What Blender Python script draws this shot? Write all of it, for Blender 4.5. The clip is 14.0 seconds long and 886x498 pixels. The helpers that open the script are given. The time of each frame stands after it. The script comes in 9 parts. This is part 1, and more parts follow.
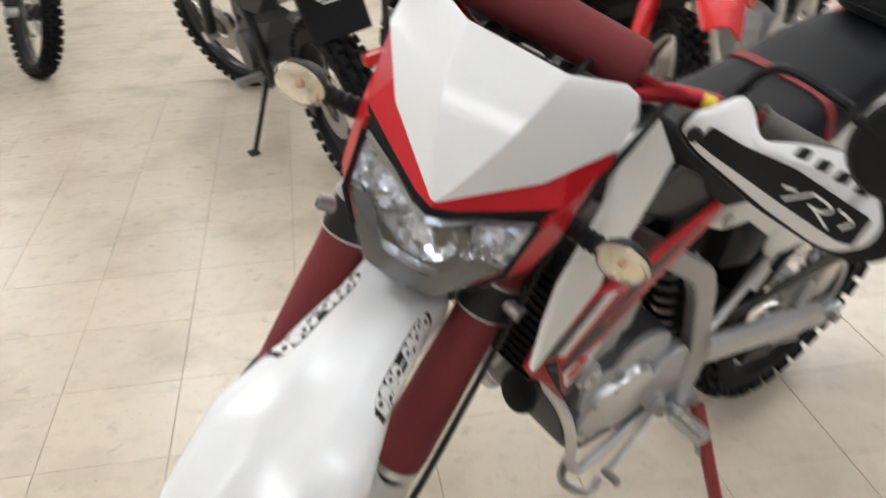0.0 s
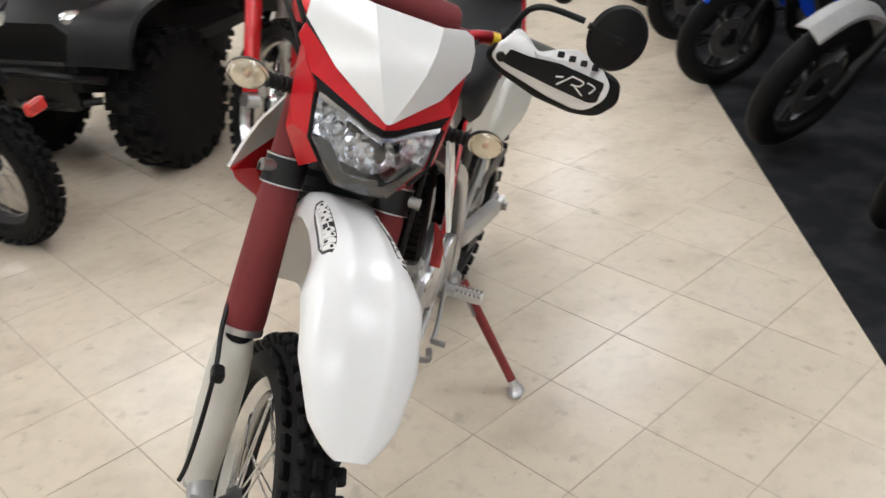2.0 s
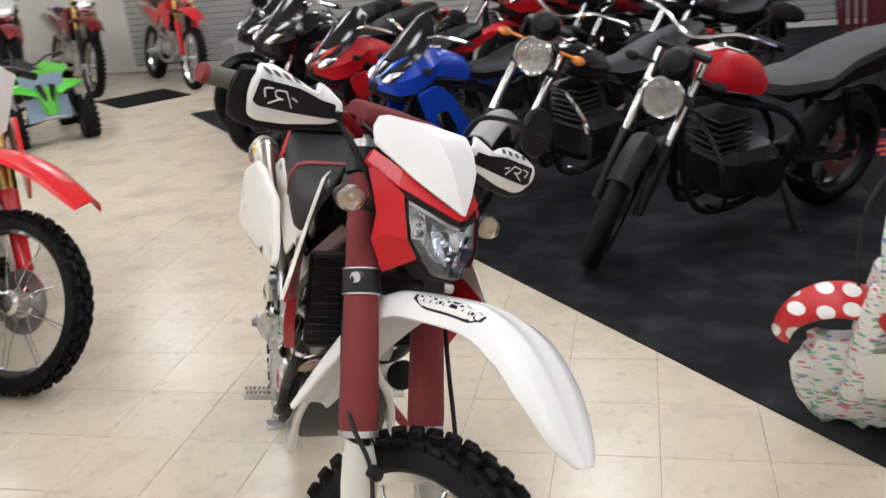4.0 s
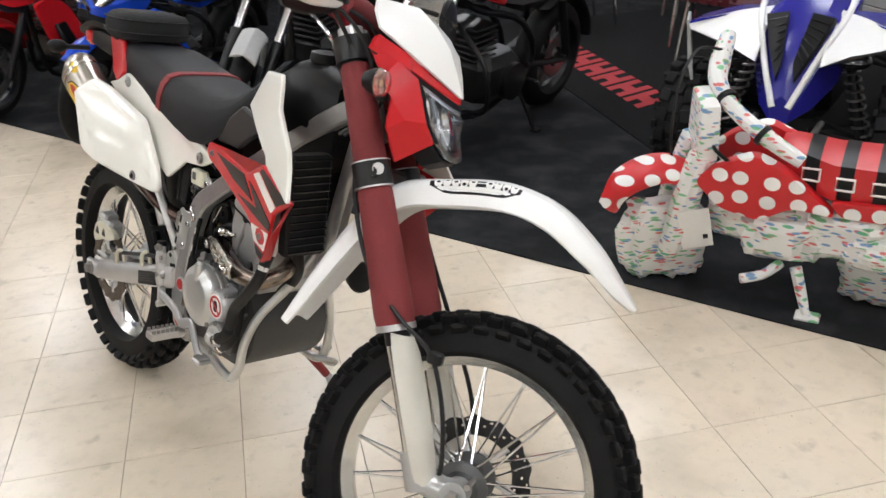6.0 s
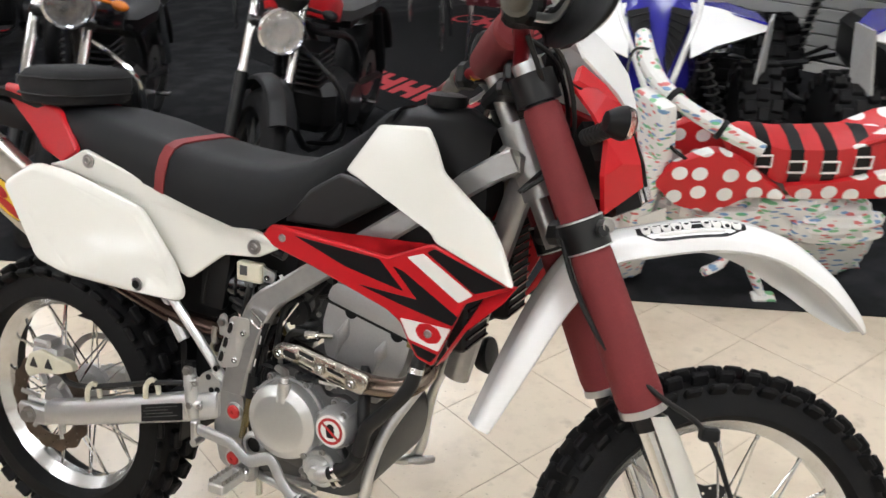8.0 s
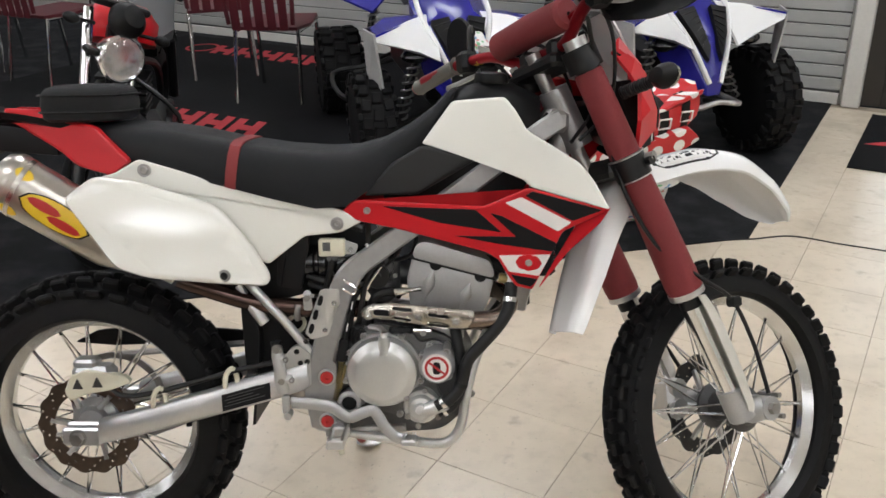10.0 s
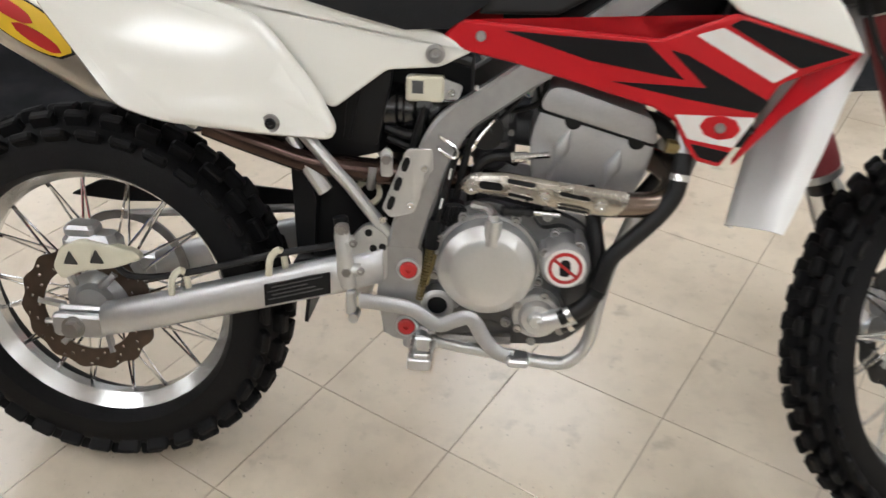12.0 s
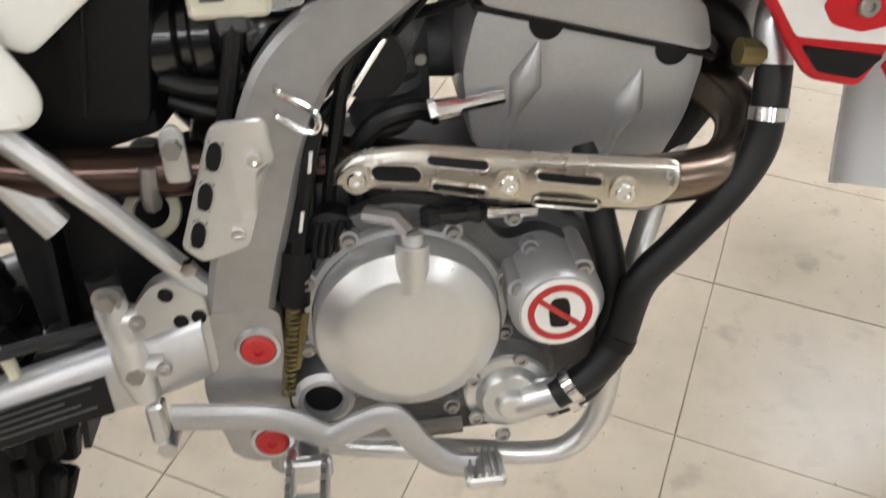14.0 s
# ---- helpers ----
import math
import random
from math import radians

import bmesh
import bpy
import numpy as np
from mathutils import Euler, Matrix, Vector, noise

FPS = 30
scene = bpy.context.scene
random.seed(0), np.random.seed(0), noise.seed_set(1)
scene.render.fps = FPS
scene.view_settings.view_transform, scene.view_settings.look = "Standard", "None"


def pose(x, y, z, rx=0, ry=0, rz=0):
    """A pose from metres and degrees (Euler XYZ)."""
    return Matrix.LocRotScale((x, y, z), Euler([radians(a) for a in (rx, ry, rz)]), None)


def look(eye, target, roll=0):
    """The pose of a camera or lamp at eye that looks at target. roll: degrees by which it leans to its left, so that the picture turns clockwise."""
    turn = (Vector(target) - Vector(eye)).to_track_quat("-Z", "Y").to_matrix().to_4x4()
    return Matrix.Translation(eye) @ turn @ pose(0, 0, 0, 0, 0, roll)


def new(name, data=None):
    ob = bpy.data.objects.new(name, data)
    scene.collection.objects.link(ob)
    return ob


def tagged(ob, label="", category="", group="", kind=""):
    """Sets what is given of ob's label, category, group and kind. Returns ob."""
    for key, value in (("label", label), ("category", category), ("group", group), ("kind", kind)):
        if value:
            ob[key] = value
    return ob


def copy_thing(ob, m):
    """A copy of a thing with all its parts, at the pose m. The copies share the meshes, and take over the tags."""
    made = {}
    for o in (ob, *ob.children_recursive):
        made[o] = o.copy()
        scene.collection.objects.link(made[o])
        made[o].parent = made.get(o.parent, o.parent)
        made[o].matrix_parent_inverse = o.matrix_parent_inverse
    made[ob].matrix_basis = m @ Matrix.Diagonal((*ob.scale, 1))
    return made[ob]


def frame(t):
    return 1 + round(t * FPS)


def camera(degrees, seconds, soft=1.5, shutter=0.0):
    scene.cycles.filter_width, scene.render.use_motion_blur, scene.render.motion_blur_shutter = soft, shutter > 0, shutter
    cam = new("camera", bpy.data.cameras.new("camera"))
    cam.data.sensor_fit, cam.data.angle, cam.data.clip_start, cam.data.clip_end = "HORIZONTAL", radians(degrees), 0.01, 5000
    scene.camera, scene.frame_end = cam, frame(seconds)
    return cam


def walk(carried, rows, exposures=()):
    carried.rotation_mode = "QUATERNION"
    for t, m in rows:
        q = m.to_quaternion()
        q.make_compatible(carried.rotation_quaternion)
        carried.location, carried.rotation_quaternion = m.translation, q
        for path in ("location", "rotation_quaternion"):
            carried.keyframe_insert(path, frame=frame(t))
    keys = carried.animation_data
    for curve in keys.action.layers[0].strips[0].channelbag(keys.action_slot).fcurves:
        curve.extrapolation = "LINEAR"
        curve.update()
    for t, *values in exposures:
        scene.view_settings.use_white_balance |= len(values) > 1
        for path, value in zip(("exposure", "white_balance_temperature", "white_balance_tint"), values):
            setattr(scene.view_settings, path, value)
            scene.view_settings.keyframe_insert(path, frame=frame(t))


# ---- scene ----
import collections

cam = camera(53.3, 14.0, shutter=0.5)
PATH = [
    (0, (1.611, 1.067, 1.381), (0.628, -0.398, 0.439), -2.2),
    (0.5, (1.766, 1.182, 1.388), (0.631, -0.121, 0.381), -6.3),
    (1, (1.981, 1.164, 1.442), (0.602, 0.054, 0.511), -3.7),
    (1.5, (2.252, 1.068, 1.459), (0.727, 0.184, 0.514), -2.5),
    (2, (2.343, 0.924, 1.455), (0.702, 0.259, 0.525), -3.8),
    (2.5, (2.463, 0.703, 1.469), (0.749, 0.336, 0.506), -2.6),
    (3, (2.673, 0.469, 1.501), (0.88, 0.369, 0.62), -5.1),
    (3.5, (2.707, 0.225, 1.491), (0.849, 0.421, 0.776), -4.4),
    (4, (2.716, -0.013, 1.519), (0.878, 0.366, 0.828), -5.7),
    (4.2, (2.736, -0.115, 1.509), (0.921, 0.376, 0.827), -5.3),
    (6.3, (2.343, -0.799, 1.475), (0.992, 0.391, 0.603), -2.3),
    (6.5, (2.275, -0.857, 1.48), (0.972, 0.392, 0.62), -2.2),
    (7, (2.0, -0.894, 1.464), (0.842, 0.492, 0.607), -1.3),
    (7.5, (1.743, -0.917, 1.464), (0.687, 0.539, 0.59), -1.3),
    (8, (1.528, -1.044, 1.475), (0.667, 0.532, 0.595), -2.4),
    (8.2, (1.46, -1.1, 1.481), (0.688, 0.525, 0.606), -1.9),
    (10.3, (0.868, -1.625, 1.494), (0.717, 0.183, 0.652), -1.4),
    (10.5, (0.858, -1.648, 1.495), (0.661, 0.155, 0.651), -1.5),
    (11, (0.823, -1.566, 1.469), (0.622, 0.231, 0.614), -0.8),
    (11.5, (0.778, -1.299, 1.403), (0.589, 0.433, 0.42), 0.3),
    (12, (0.697, -1.077, 1.294), (0.491, 0.522, 0.11), 0.7),
    (12.5, (0.606, -0.882, 1.192), (0.535, 0.729, 0.009), -1.3),
    (13, (0.619, -0.626, 1.042), (0.561, 0.82, -0.339), -3.2),
    (13.5, (0.624, -0.532, 1.004), (0.642, 0.879, -0.413), -0.5),
    (14, (0.635, -0.485, 1.013), (0.704, 0.95, -0.379), -1.0),
]
walk(cam, [(t, look(eye, target, roll)) for t, eye, target, roll in PATH], exposures=[(0.0, -0.10), (1.0, -0.16), (2.5, 0.0), (3.5, 0.18), (4.0, 0.05), (8.0, 0.14), (10.5, -0.15), (11.5, -0.1), (12.5, -0.07), (13.0, 0.04), (14.0, 0.10)])

# ---- light: rows of ceiling fluorescents in a shop ----
TILE, TILE_TURN = 0.3048, -25.5            # floor tile and the turn of the building's axes
U = Vector((math.cos(radians(TILE_TURN)), math.sin(radians(TILE_TURN)), 0))
V = Vector((-U.y, U.x, 0))
NORTH, WEST, SOUTH, EAST, CEIL = 4.63, -8.6, -8.6, 6.4, 3.05


def plan(u, v, z=0.0):
    """A point of the building's axes in the world."""
    return U * u + V * v + Vector((0, 0, z))


world = bpy.data.worlds.new("shop_air")
world.use_nodes = True
world.node_tree.nodes["Background"].inputs[0].default_value = (0.9, 0.95, 1.0, 1)
world.node_tree.nodes["Background"].inputs[1].default_value = 0.02
scene.world = world

# ---- materials ----
def material(name, color, rough=0.5, metal=0.0, grain=0.0, grain_scale=60.0, stain=0.0, stain_scale=5.0, bump=0.0,
             bump_scale=200.0, spec=0.5, coat=0.0, rough_var=0.0, second=None, island=0.0, per_object=0.0, emit=0.0, placed=False, span=(0.38, 0.68), specks=0.0):
    """A surface with variation at two scales: stain (broad, towards second) and grain (fine), relief and uneven gloss."""
    m = bpy.data.materials.new(name)
    m.use_nodes = True
    nt = m.node_tree
    b = nt.nodes["Principled BSDF"]
    b.inputs["Roughness"].default_value = rough
    b.inputs["Metallic"].default_value = metal
    b.inputs["Specular IOR Level"].default_value = spec
    b.inputs["Coat Weight"].default_value = coat
    b.inputs["Coat Roughness"].default_value = 0.08
    rgb = (*color, 1)
    b.inputs["Base Color"].default_value = rgb
    tc = nt.nodes.new("ShaderNodeTexCoord")
    where = nt.nodes.new("ShaderNodeNewGeometry").outputs["Position"] if placed else tc.outputs["Object"]
    out = None

    def noise_tex(scale, detail):
        n = nt.nodes.new("ShaderNodeTexNoise")
        n.inputs["Scale"].default_value, n.inputs["Detail"].default_value = scale, detail
        nt.links.new(where, n.inputs["Vector"])
        return n.outputs["Fac"]

    def mixed(a, c2, fac, amount, between=span):
        ramp = nt.nodes.new("ShaderNodeMapRange")
        ramp.inputs["From Min"].default_value, ramp.inputs["From Max"].default_value = between
        ramp.inputs["To Max"].default_value = amount
        nt.links.new(fac, ramp.inputs["Value"])
        mx = nt.nodes.new("ShaderNodeMix")
        mx.data_type = "RGBA"
        nt.links.new(ramp.outputs["Result"], mx.inputs["Factor"])
        if a is None:
            mx.inputs["A"].default_value = rgb
        else:
            nt.links.new(a, mx.inputs["A"])
        mx.inputs["B"].default_value = (*c2, 1)
        return mx.outputs["Result"]

    if stain:
        out = mixed(out, second or tuple(c * 0.6 for c in color), noise_tex(stain_scale, 5), stain)
    if grain:
        out = mixed(out, tuple(c * 0.55 for c in color), noise_tex(grain_scale, 4), grain)
    if specks:
        out = mixed(out, tuple(c * 0.30 for c in color), noise_tex(95, 2), specks, (0.68, 0.76))
        out = mixed(out, tuple(c * 0.45 for c in color), noise_tex(13, 8), specks * 0.8, (0.62, 0.74))
    if island or per_object:
        h = nt.nodes.new("ShaderNodeHueSaturation")
        r = nt.nodes.new("ShaderNodeNewGeometry" if island else "ShaderNodeObjectInfo")
        mr = nt.nodes.new("ShaderNodeMapRange")
        k = island or per_object
        mr.inputs["To Min"].default_value, mr.inputs["To Max"].default_value = 1 - k, 1 + k
        nt.links.new(r.outputs["Random Per Island" if island else "Random"], mr.inputs["Value"])
        nt.links.new(mr.outputs["Result"], h.inputs["Value"])
        if out is None:
            h.inputs["Color"].default_value = rgb
        else:
            nt.links.new(out, h.inputs["Color"])
        out = h.outputs["Color"]
    if out is not None:
        nt.links.new(out, b.inputs["Base Color"])
    if rough_var:
        mr = nt.nodes.new("ShaderNodeMapRange")
        mr.inputs["To Min"].default_value, mr.inputs["To Max"].default_value = max(0.02, rough - rough_var), min(1, rough + rough_var)
        nt.links.new(noise_tex(stain_scale * 3, 5), mr.inputs["Value"])
        nt.links.new(mr.outputs["Result"], b.inputs["Roughness"])
    if bump:
        bp = nt.nodes.new("ShaderNodeBump")
        bp.inputs["Strength"].default_value, bp.inputs["Distance"].default_value = bump, 0.002
        nt.links.new(noise_tex(bump_scale, 3), bp.inputs["Height"])
        nt.links.new(bp.outputs["Normal"], b.inputs["Normal"])
    if emit:
        b.inputs["Emission Color"].default_value = rgb
        b.inputs["Emission Strength"].default_value = emit
    return m


def clear(name, rough=0.03, tint=(0.95, 0.97, 0.98)):
    """Clear plastic or glass."""
    m = material(name, tint, rough)
    m.node_tree.nodes["Principled BSDF"].inputs["Transmission Weight"].default_value = 1.0
    m.node_tree.nodes["Principled BSDF"].inputs["IOR"].default_value = 1.45
    return m


def thin_clear(name, gloss=0.10):
    """A thin clear moulding: seen through, with a sharp sheen."""
    m = bpy.data.materials.new(name)
    m.use_nodes = True
    nt = m.node_tree
    tr, gl, mx = nt.nodes.new("ShaderNodeBsdfTransparent"), nt.nodes.new("ShaderNodeBsdfGlossy"), nt.nodes.new("ShaderNodeMixShader")
    tr.inputs["Color"].default_value = (0.97, 0.98, 1.0, 1)
    gl.inputs["Roughness"].default_value = 0.04
    mx.inputs["Fac"].default_value = gloss
    nt.links.new(tr.outputs[0], mx.inputs[1])
    nt.links.new(gl.outputs[0], mx.inputs[2])
    nt.links.new(mx.outputs[0], nt.nodes["Material Output"].inputs["Surface"])
    return m


TILE_MAT = material("vinyl_tile", (0.665, 0.577, 0.455), 0.24, grain=0.24, grain_scale=22, stain=0.6, stain_scale=3.4, second=(0.40, 0.335, 0.25), span=(0.50, 0.78), rough_var=0.03, per_object=0.03, placed=True, specks=0.55)
TILE_FAR = material("vinyl_tile_far", (0.665, 0.577, 0.455), 0.24, grain=0.24, grain_scale=22, stain=0.6, stain_scale=3.4, second=(0.40, 0.335, 0.25), span=(0.50, 0.78), rough_var=0.03, island=0.03, placed=True, specks=0.55)
JOINT = material("dark_gap", (0.03, 0.027, 0.025), 0.8, grain=0.4)
TILE_JOINT = material("tile_joint", (0.34, 0.28, 0.21), 0.8, grain=0.5, grain_scale=12, stain=0.6, stain_scale=1.5, second=(0.08, 0.06, 0.045))
CARPET = material("charcoal_carpet", (0.013, 0.0135, 0.015), 0.88, grain=0.5, grain_scale=180, stain=0.8, stain_scale=5.0, second=(0.050, 0.051, 0.055), span=(0.46, 0.74), bump=0.8, bump_scale=420, spec=0.12, placed=True)
MAT_BLACK = material("black_display_mat", (0.010, 0.010, 0.011), 0.9, grain=0.4, grain_scale=150, stain=0.3, bump=0.6, bump_scale=400, spec=0.12)
MAT_RED = material("red_print", (0.42, 0.03, 0.04), 0.85, grain=0.4, grain_scale=120)
SLAT = material("slatwall_grey", (0.42, 0.42, 0.40), 0.5, grain=0.15, grain_scale=30, stain=0.2)
SLAT_GROOVE = material("slatwall_groove", (0.10, 0.10, 0.10), 0.6, grain=0.2)
WALL_PAINT = material("wall_paint", (0.68, 0.66, 0.61), 0.7, grain=0.1, stain=0.25, stain_scale=1.2, bump=0.15)
CEILING = material("ceiling_tile", (0.75, 0.75, 0.73), 0.85, grain=0.3, grain_scale=120, bump=0.4, bump_scale=150)
LIGHT_PANEL = material("lamp_diffuser", (0.93, 0.955, 1.0), 0.5, emit=12.6)
LAMP_FRAME = material("lamp_frame_white", (0.8, 0.8, 0.8), 0.4)

WHITE_PLASTIC = material("white_plastic", (0.81, 0.81, 0.80), 0.24, stain=0.12, stain_scale=3, second=(0.74, 0.73, 0.71), rough_var=0.03, coat=0.25)
CREAM_PLASTIC = material("aged_white_plastic", (0.77, 0.76, 0.70), 0.20, stain=0.2, stain_scale=4, second=(0.72, 0.70, 0.63), rough_var=0.03, coat=0.4)
RED_PLASTIC = material("red_plastic", (0.53, 0.011, 0.018), 0.34, stain=0.15, stain_scale=6, second=(0.45, 0.010, 0.016), rough_var=0.05, coat=0.08, spec=0.32)
BRIGHT_RED = material("bright_red_plastic", (0.72, 0.014, 0.02), 0.24, stain=0.12, coat=0.3)
RED_NEOPRENE = material("dark_red_neoprene", (0.20, 0.022, 0.026), 0.75, grain=0.45, grain_scale=500, stain=0.3, stain_scale=12, second=(0.14, 0.018, 0.02), bump=0.5, bump_scale=900)
RED_METAL = material("red_anodised", (0.28, 0.012, 0.02), 0.28, metal=0.7, grain=0.15)
STAND_RED = material("red_paint_stand", (0.26, 0.03, 0.03), 0.42, grain=0.25, stain=0.3)
BLACK_PLASTIC = material("black_plastic", (0.006, 0.006, 0.0065), 0.45, grain=0.2, stain=0.3, second=(0.012, 0.012, 0.012), bump=0.15, bump_scale=500, spec=0.22)
BLACK_GLOSS = material("black_gloss", (0.008, 0.008, 0.009), 0.16, stain=0.2, coat=0.5)
BLACK_METAL = material("black_metal", (0.008, 0.008, 0.0085), 0.34, metal=0.1, stain=0.3, spec=0.4)
SEAT_VINYL = material("black_seat_vinyl", (0.0065, 0.007, 0.0085), 0.5, grain=0.25, grain_scale=400, stain=0.2, bump=0.5, bump_scale=700, spec=0.25)
SEAT_RED = material("red_seat_strap", (0.22, 0.02, 0.022), 0.6, grain=0.25, grain_scale=400, bump=0.4, bump_scale=700)
CORDURA = material("black_cordura", (0.008, 0.008, 0.009), 0.85, grain=0.35, grain_scale=350, bump=0.7, bump_scale=600)
TYRE = material("tyre_rubber", (0.0065, 0.0065, 0.007), 0.6, grain=0.3, grain_scale=120, stain=0.4, stain_scale=14, second=(0.014, 0.0135, 0.013), bump=0.25, bump_scale=300, spec=0.16)
HOSE = material("rubber_hose", (0.007, 0.007, 0.0075), 0.42, grain=0.2, stain=0.2, spec=0.35)
ALLOY = material("brushed_aluminium", (0.64, 0.64, 0.64), 0.30, metal=0.9, grain=0.06, grain_scale=140, stain=0.12, stain_scale=6, rough_var=0.02)
SWING_ALLOY = material("satin_swingarm_alloy", (0.60, 0.60, 0.60), 0.42, metal=0.85, grain=0.08, grain_scale=140, stain=0.2, stain_scale=6, rough_var=0.05)
TANK_SATIN = material("satin_black_tank", (0.012, 0.012, 0.013), 0.42, grain=0.2, stain=0.3, bump=0.1, bump_scale=500, spec=0.4)
SILVER_PAINT = material("silver_painted_alloy", (0.64, 0.64, 0.63), 0.30, metal=0.75, grain=0.06, grain_scale=200, stain=0.15, stain_scale=8, second=(0.48, 0.47, 0.45), rough_var=0.06)
FRAME_GREY = material("grey_frame_paint", (0.39, 0.385, 0.38), 0.29, metal=0.65, grain=0.2, stain=0.35, stain_scale=12, second=(0.28, 0.27, 0.25))
CAST_GREY = material("cast_engine_grey", (0.46, 0.46, 0.46), 0.34, metal=0.6, grain=0.12, grain_scale=300, stain=0.25, stain_scale=10, second=(0.38, 0.375, 0.37), bump=0.06, bump_scale=500)
CAST_DARK = material("dark_cast_engine", (0.09, 0.09, 0.09), 0.5, metal=0.4, grain=0.3, grain_scale=300, stain=0.4, stain_scale=16, second=(0.08, 0.078, 0.075), bump=0.3, bump_scale=600)
RADIATOR = material("radiator_black", (0.006, 0.006, 0.006), 0.6, grain=0.3, grain_scale=200, spec=0.25)
DARK_RIM = material("dark_rim", (0.05, 0.05, 0.052), 0.3, metal=0.8, stain=0.3)
# silver side case toned down: the shade of its crevices is in the colour
FLANGE = material("crevice_shaded_flange", (0.16, 0.16, 0.16), 0.36, metal=0.7, grain=0.3, grain_scale=260, stain=0.6, stain_scale=22, second=(0.08, 0.078, 0.075), bump=0.3, bump_scale=500)
DISC_DARK = material("dark_brake_disc", (0.05, 0.05, 0.05), 0.35, metal=0.8, grain=0.25, stain=0.4, stain_scale=30, second=(0.03, 0.03, 0.03))
CHROME = material("chrome", (0.80, 0.80, 0.80), 0.12, metal=1.0, stain=0.25, stain_scale=20, rough_var=0.06)
RIM_ALLOY = material("polished_rim", (0.70, 0.70, 0.69), 0.22, metal=0.95, grain=0.12, stain=0.3, stain_scale=14, rough_var=0.08)
STEEL = material("steel", (0.42, 0.41, 0.40), 0.33, metal=0.9, grain=0.2, stain=0.4, stain_scale=25, second=(0.22, 0.19, 0.16))
DISC_STEEL = material("brown_brake_disc", (0.11, 0.08, 0.06), 0.36, metal=0.8, grain=0.25, stain=0.5, stain_scale=30, second=(0.09, 0.07, 0.055))
PIPE = material("heat_tinted_pipe", (0.085, 0.052, 0.042), 0.20, metal=0.85, grain=0.2, stain=0.7, stain_scale=9, second=(0.04, 0.028, 0.026))
SHIELD = material("stainless_heat_shield", (0.62, 0.595, 0.545), 0.26, metal=0.95, grain=0.12, stain=0.5, stain_scale=11, second=(0.48, 0.43, 0.34), rough_var=0.06)
HEADER = material("tinted_header_pipe", (0.30, 0.25, 0.21), 0.24, metal=0.9, grain=0.15, stain=0.7, stain_scale=14, second=(0.16, 0.11, 0.085))
TITAN = material("titanium_can", (0.50, 0.47, 0.42), 0.30, metal=0.9, grain=0.15, stain=0.4, stain_scale=9, second=(0.36, 0.33, 0.29))
GRIP_GREY = material("worn_grey_rubber", (0.15, 0.145, 0.125), 0.7, grain=0.3, grain_scale=200, stain=0.3, bump=0.3, bump_scale=400)
YELLOW = material("yellow_decal", (0.75, 0.50, 0.03), 0.4, grain=0.1)
DECAL_RED = material("red_decal", (0.45, 0.022, 0.022), 0.4, grain=0.1)
DECAL_BLACK = material("black_decal", (0.007, 0.007, 0.008), 0.35, grain=0.1, spec=0.25)
DECAL_WHITE = material("white_decal", (0.78, 0.77, 0.74), 0.35, grain=0.06)
GOLD = material("gold_fork", (0.62, 0.40, 0.13), 0.25, metal=0.9, grain=0.15)
BRASS = material("dull_brass_spring", (0.25, 0.20, 0.09), 0.4, metal=0.8, grain=0.2)
CREAM_NYLON = material("cream_nylon", (0.66, 0.63, 0.50), 0.5, stain=0.4, stain_scale=18, second=(0.45, 0.42, 0.32))
GUARD_WHITE = material("fork_guard_white", (0.64, 0.62, 0.56), 0.4, stain=0.45, stain_scale=9, second=(0.48, 0.45, 0.38))
REFLECTOR = material("lamp_reflector", (0.95, 0.96, 0.98), 0.24, metal=1.0, bump=0.2, bump_scale=60)
LENS = thin_clear("clear_lamp_lens")
AMBER_CLEAR = clear("pale_amber_lens", 0.06, (0.98, 0.945, 0.87))
PALE_BULB = material("pale_amber_bulb", (0.55, 0.36, 0.26), 0.3)
BULB = material("frosted_bulb", (0.85, 0.82, 0.74), 0.3)
AMBER = material("amber_lens", (0.70, 0.20, 0.02), 0.2, coat=0.4)
TAIL_RED = material("red_tail_lens", (0.55, 0.01, 0.01), 0.15, coat=0.5)
BLUE_PLASTIC = material("racing_blue_plastic", (0.010, 0.06, 0.50), 0.22, stain=0.15, coat=0.1)
NAVY_PLASTIC = material("deep_blue_plastic", (0.022, 0.020, 0.26), 0.25, stain=0.15, coat=0.1)
GREEN_PLASTIC = material("lime_green_plastic", (0.10, 0.55, 0.04), 0.3, stain=0.15, coat=0.3)
GREY_VINYL = material("grey_seat_vinyl", (0.07, 0.07, 0.07), 0.6, grain=0.2, stain=0.2, bump=0.4, bump_scale=500)
MAROON = material("maroon_chair_plastic", (0.10, 0.014, 0.02), 0.42, grain=0.15, stain=0.2)
GREY_PLASTIC = material("grey_plastic", (0.40, 0.40, 0.39), 0.5, grain=0.15, stain=0.25)
CARD = material("blue_grey_card", (0.24, 0.32, 0.42), 0.6, stain=0.2)
DOOR_DARK = material("dark_door_frame", (0.04, 0.035, 0.03), 0.4, grain=0.1)
DOOR_GLASS = clear("door_glass", 0.02)
DAYLIGHT = material("daylight_outside", (0.85, 0.92, 1.0), 0.9, emit=1.6)


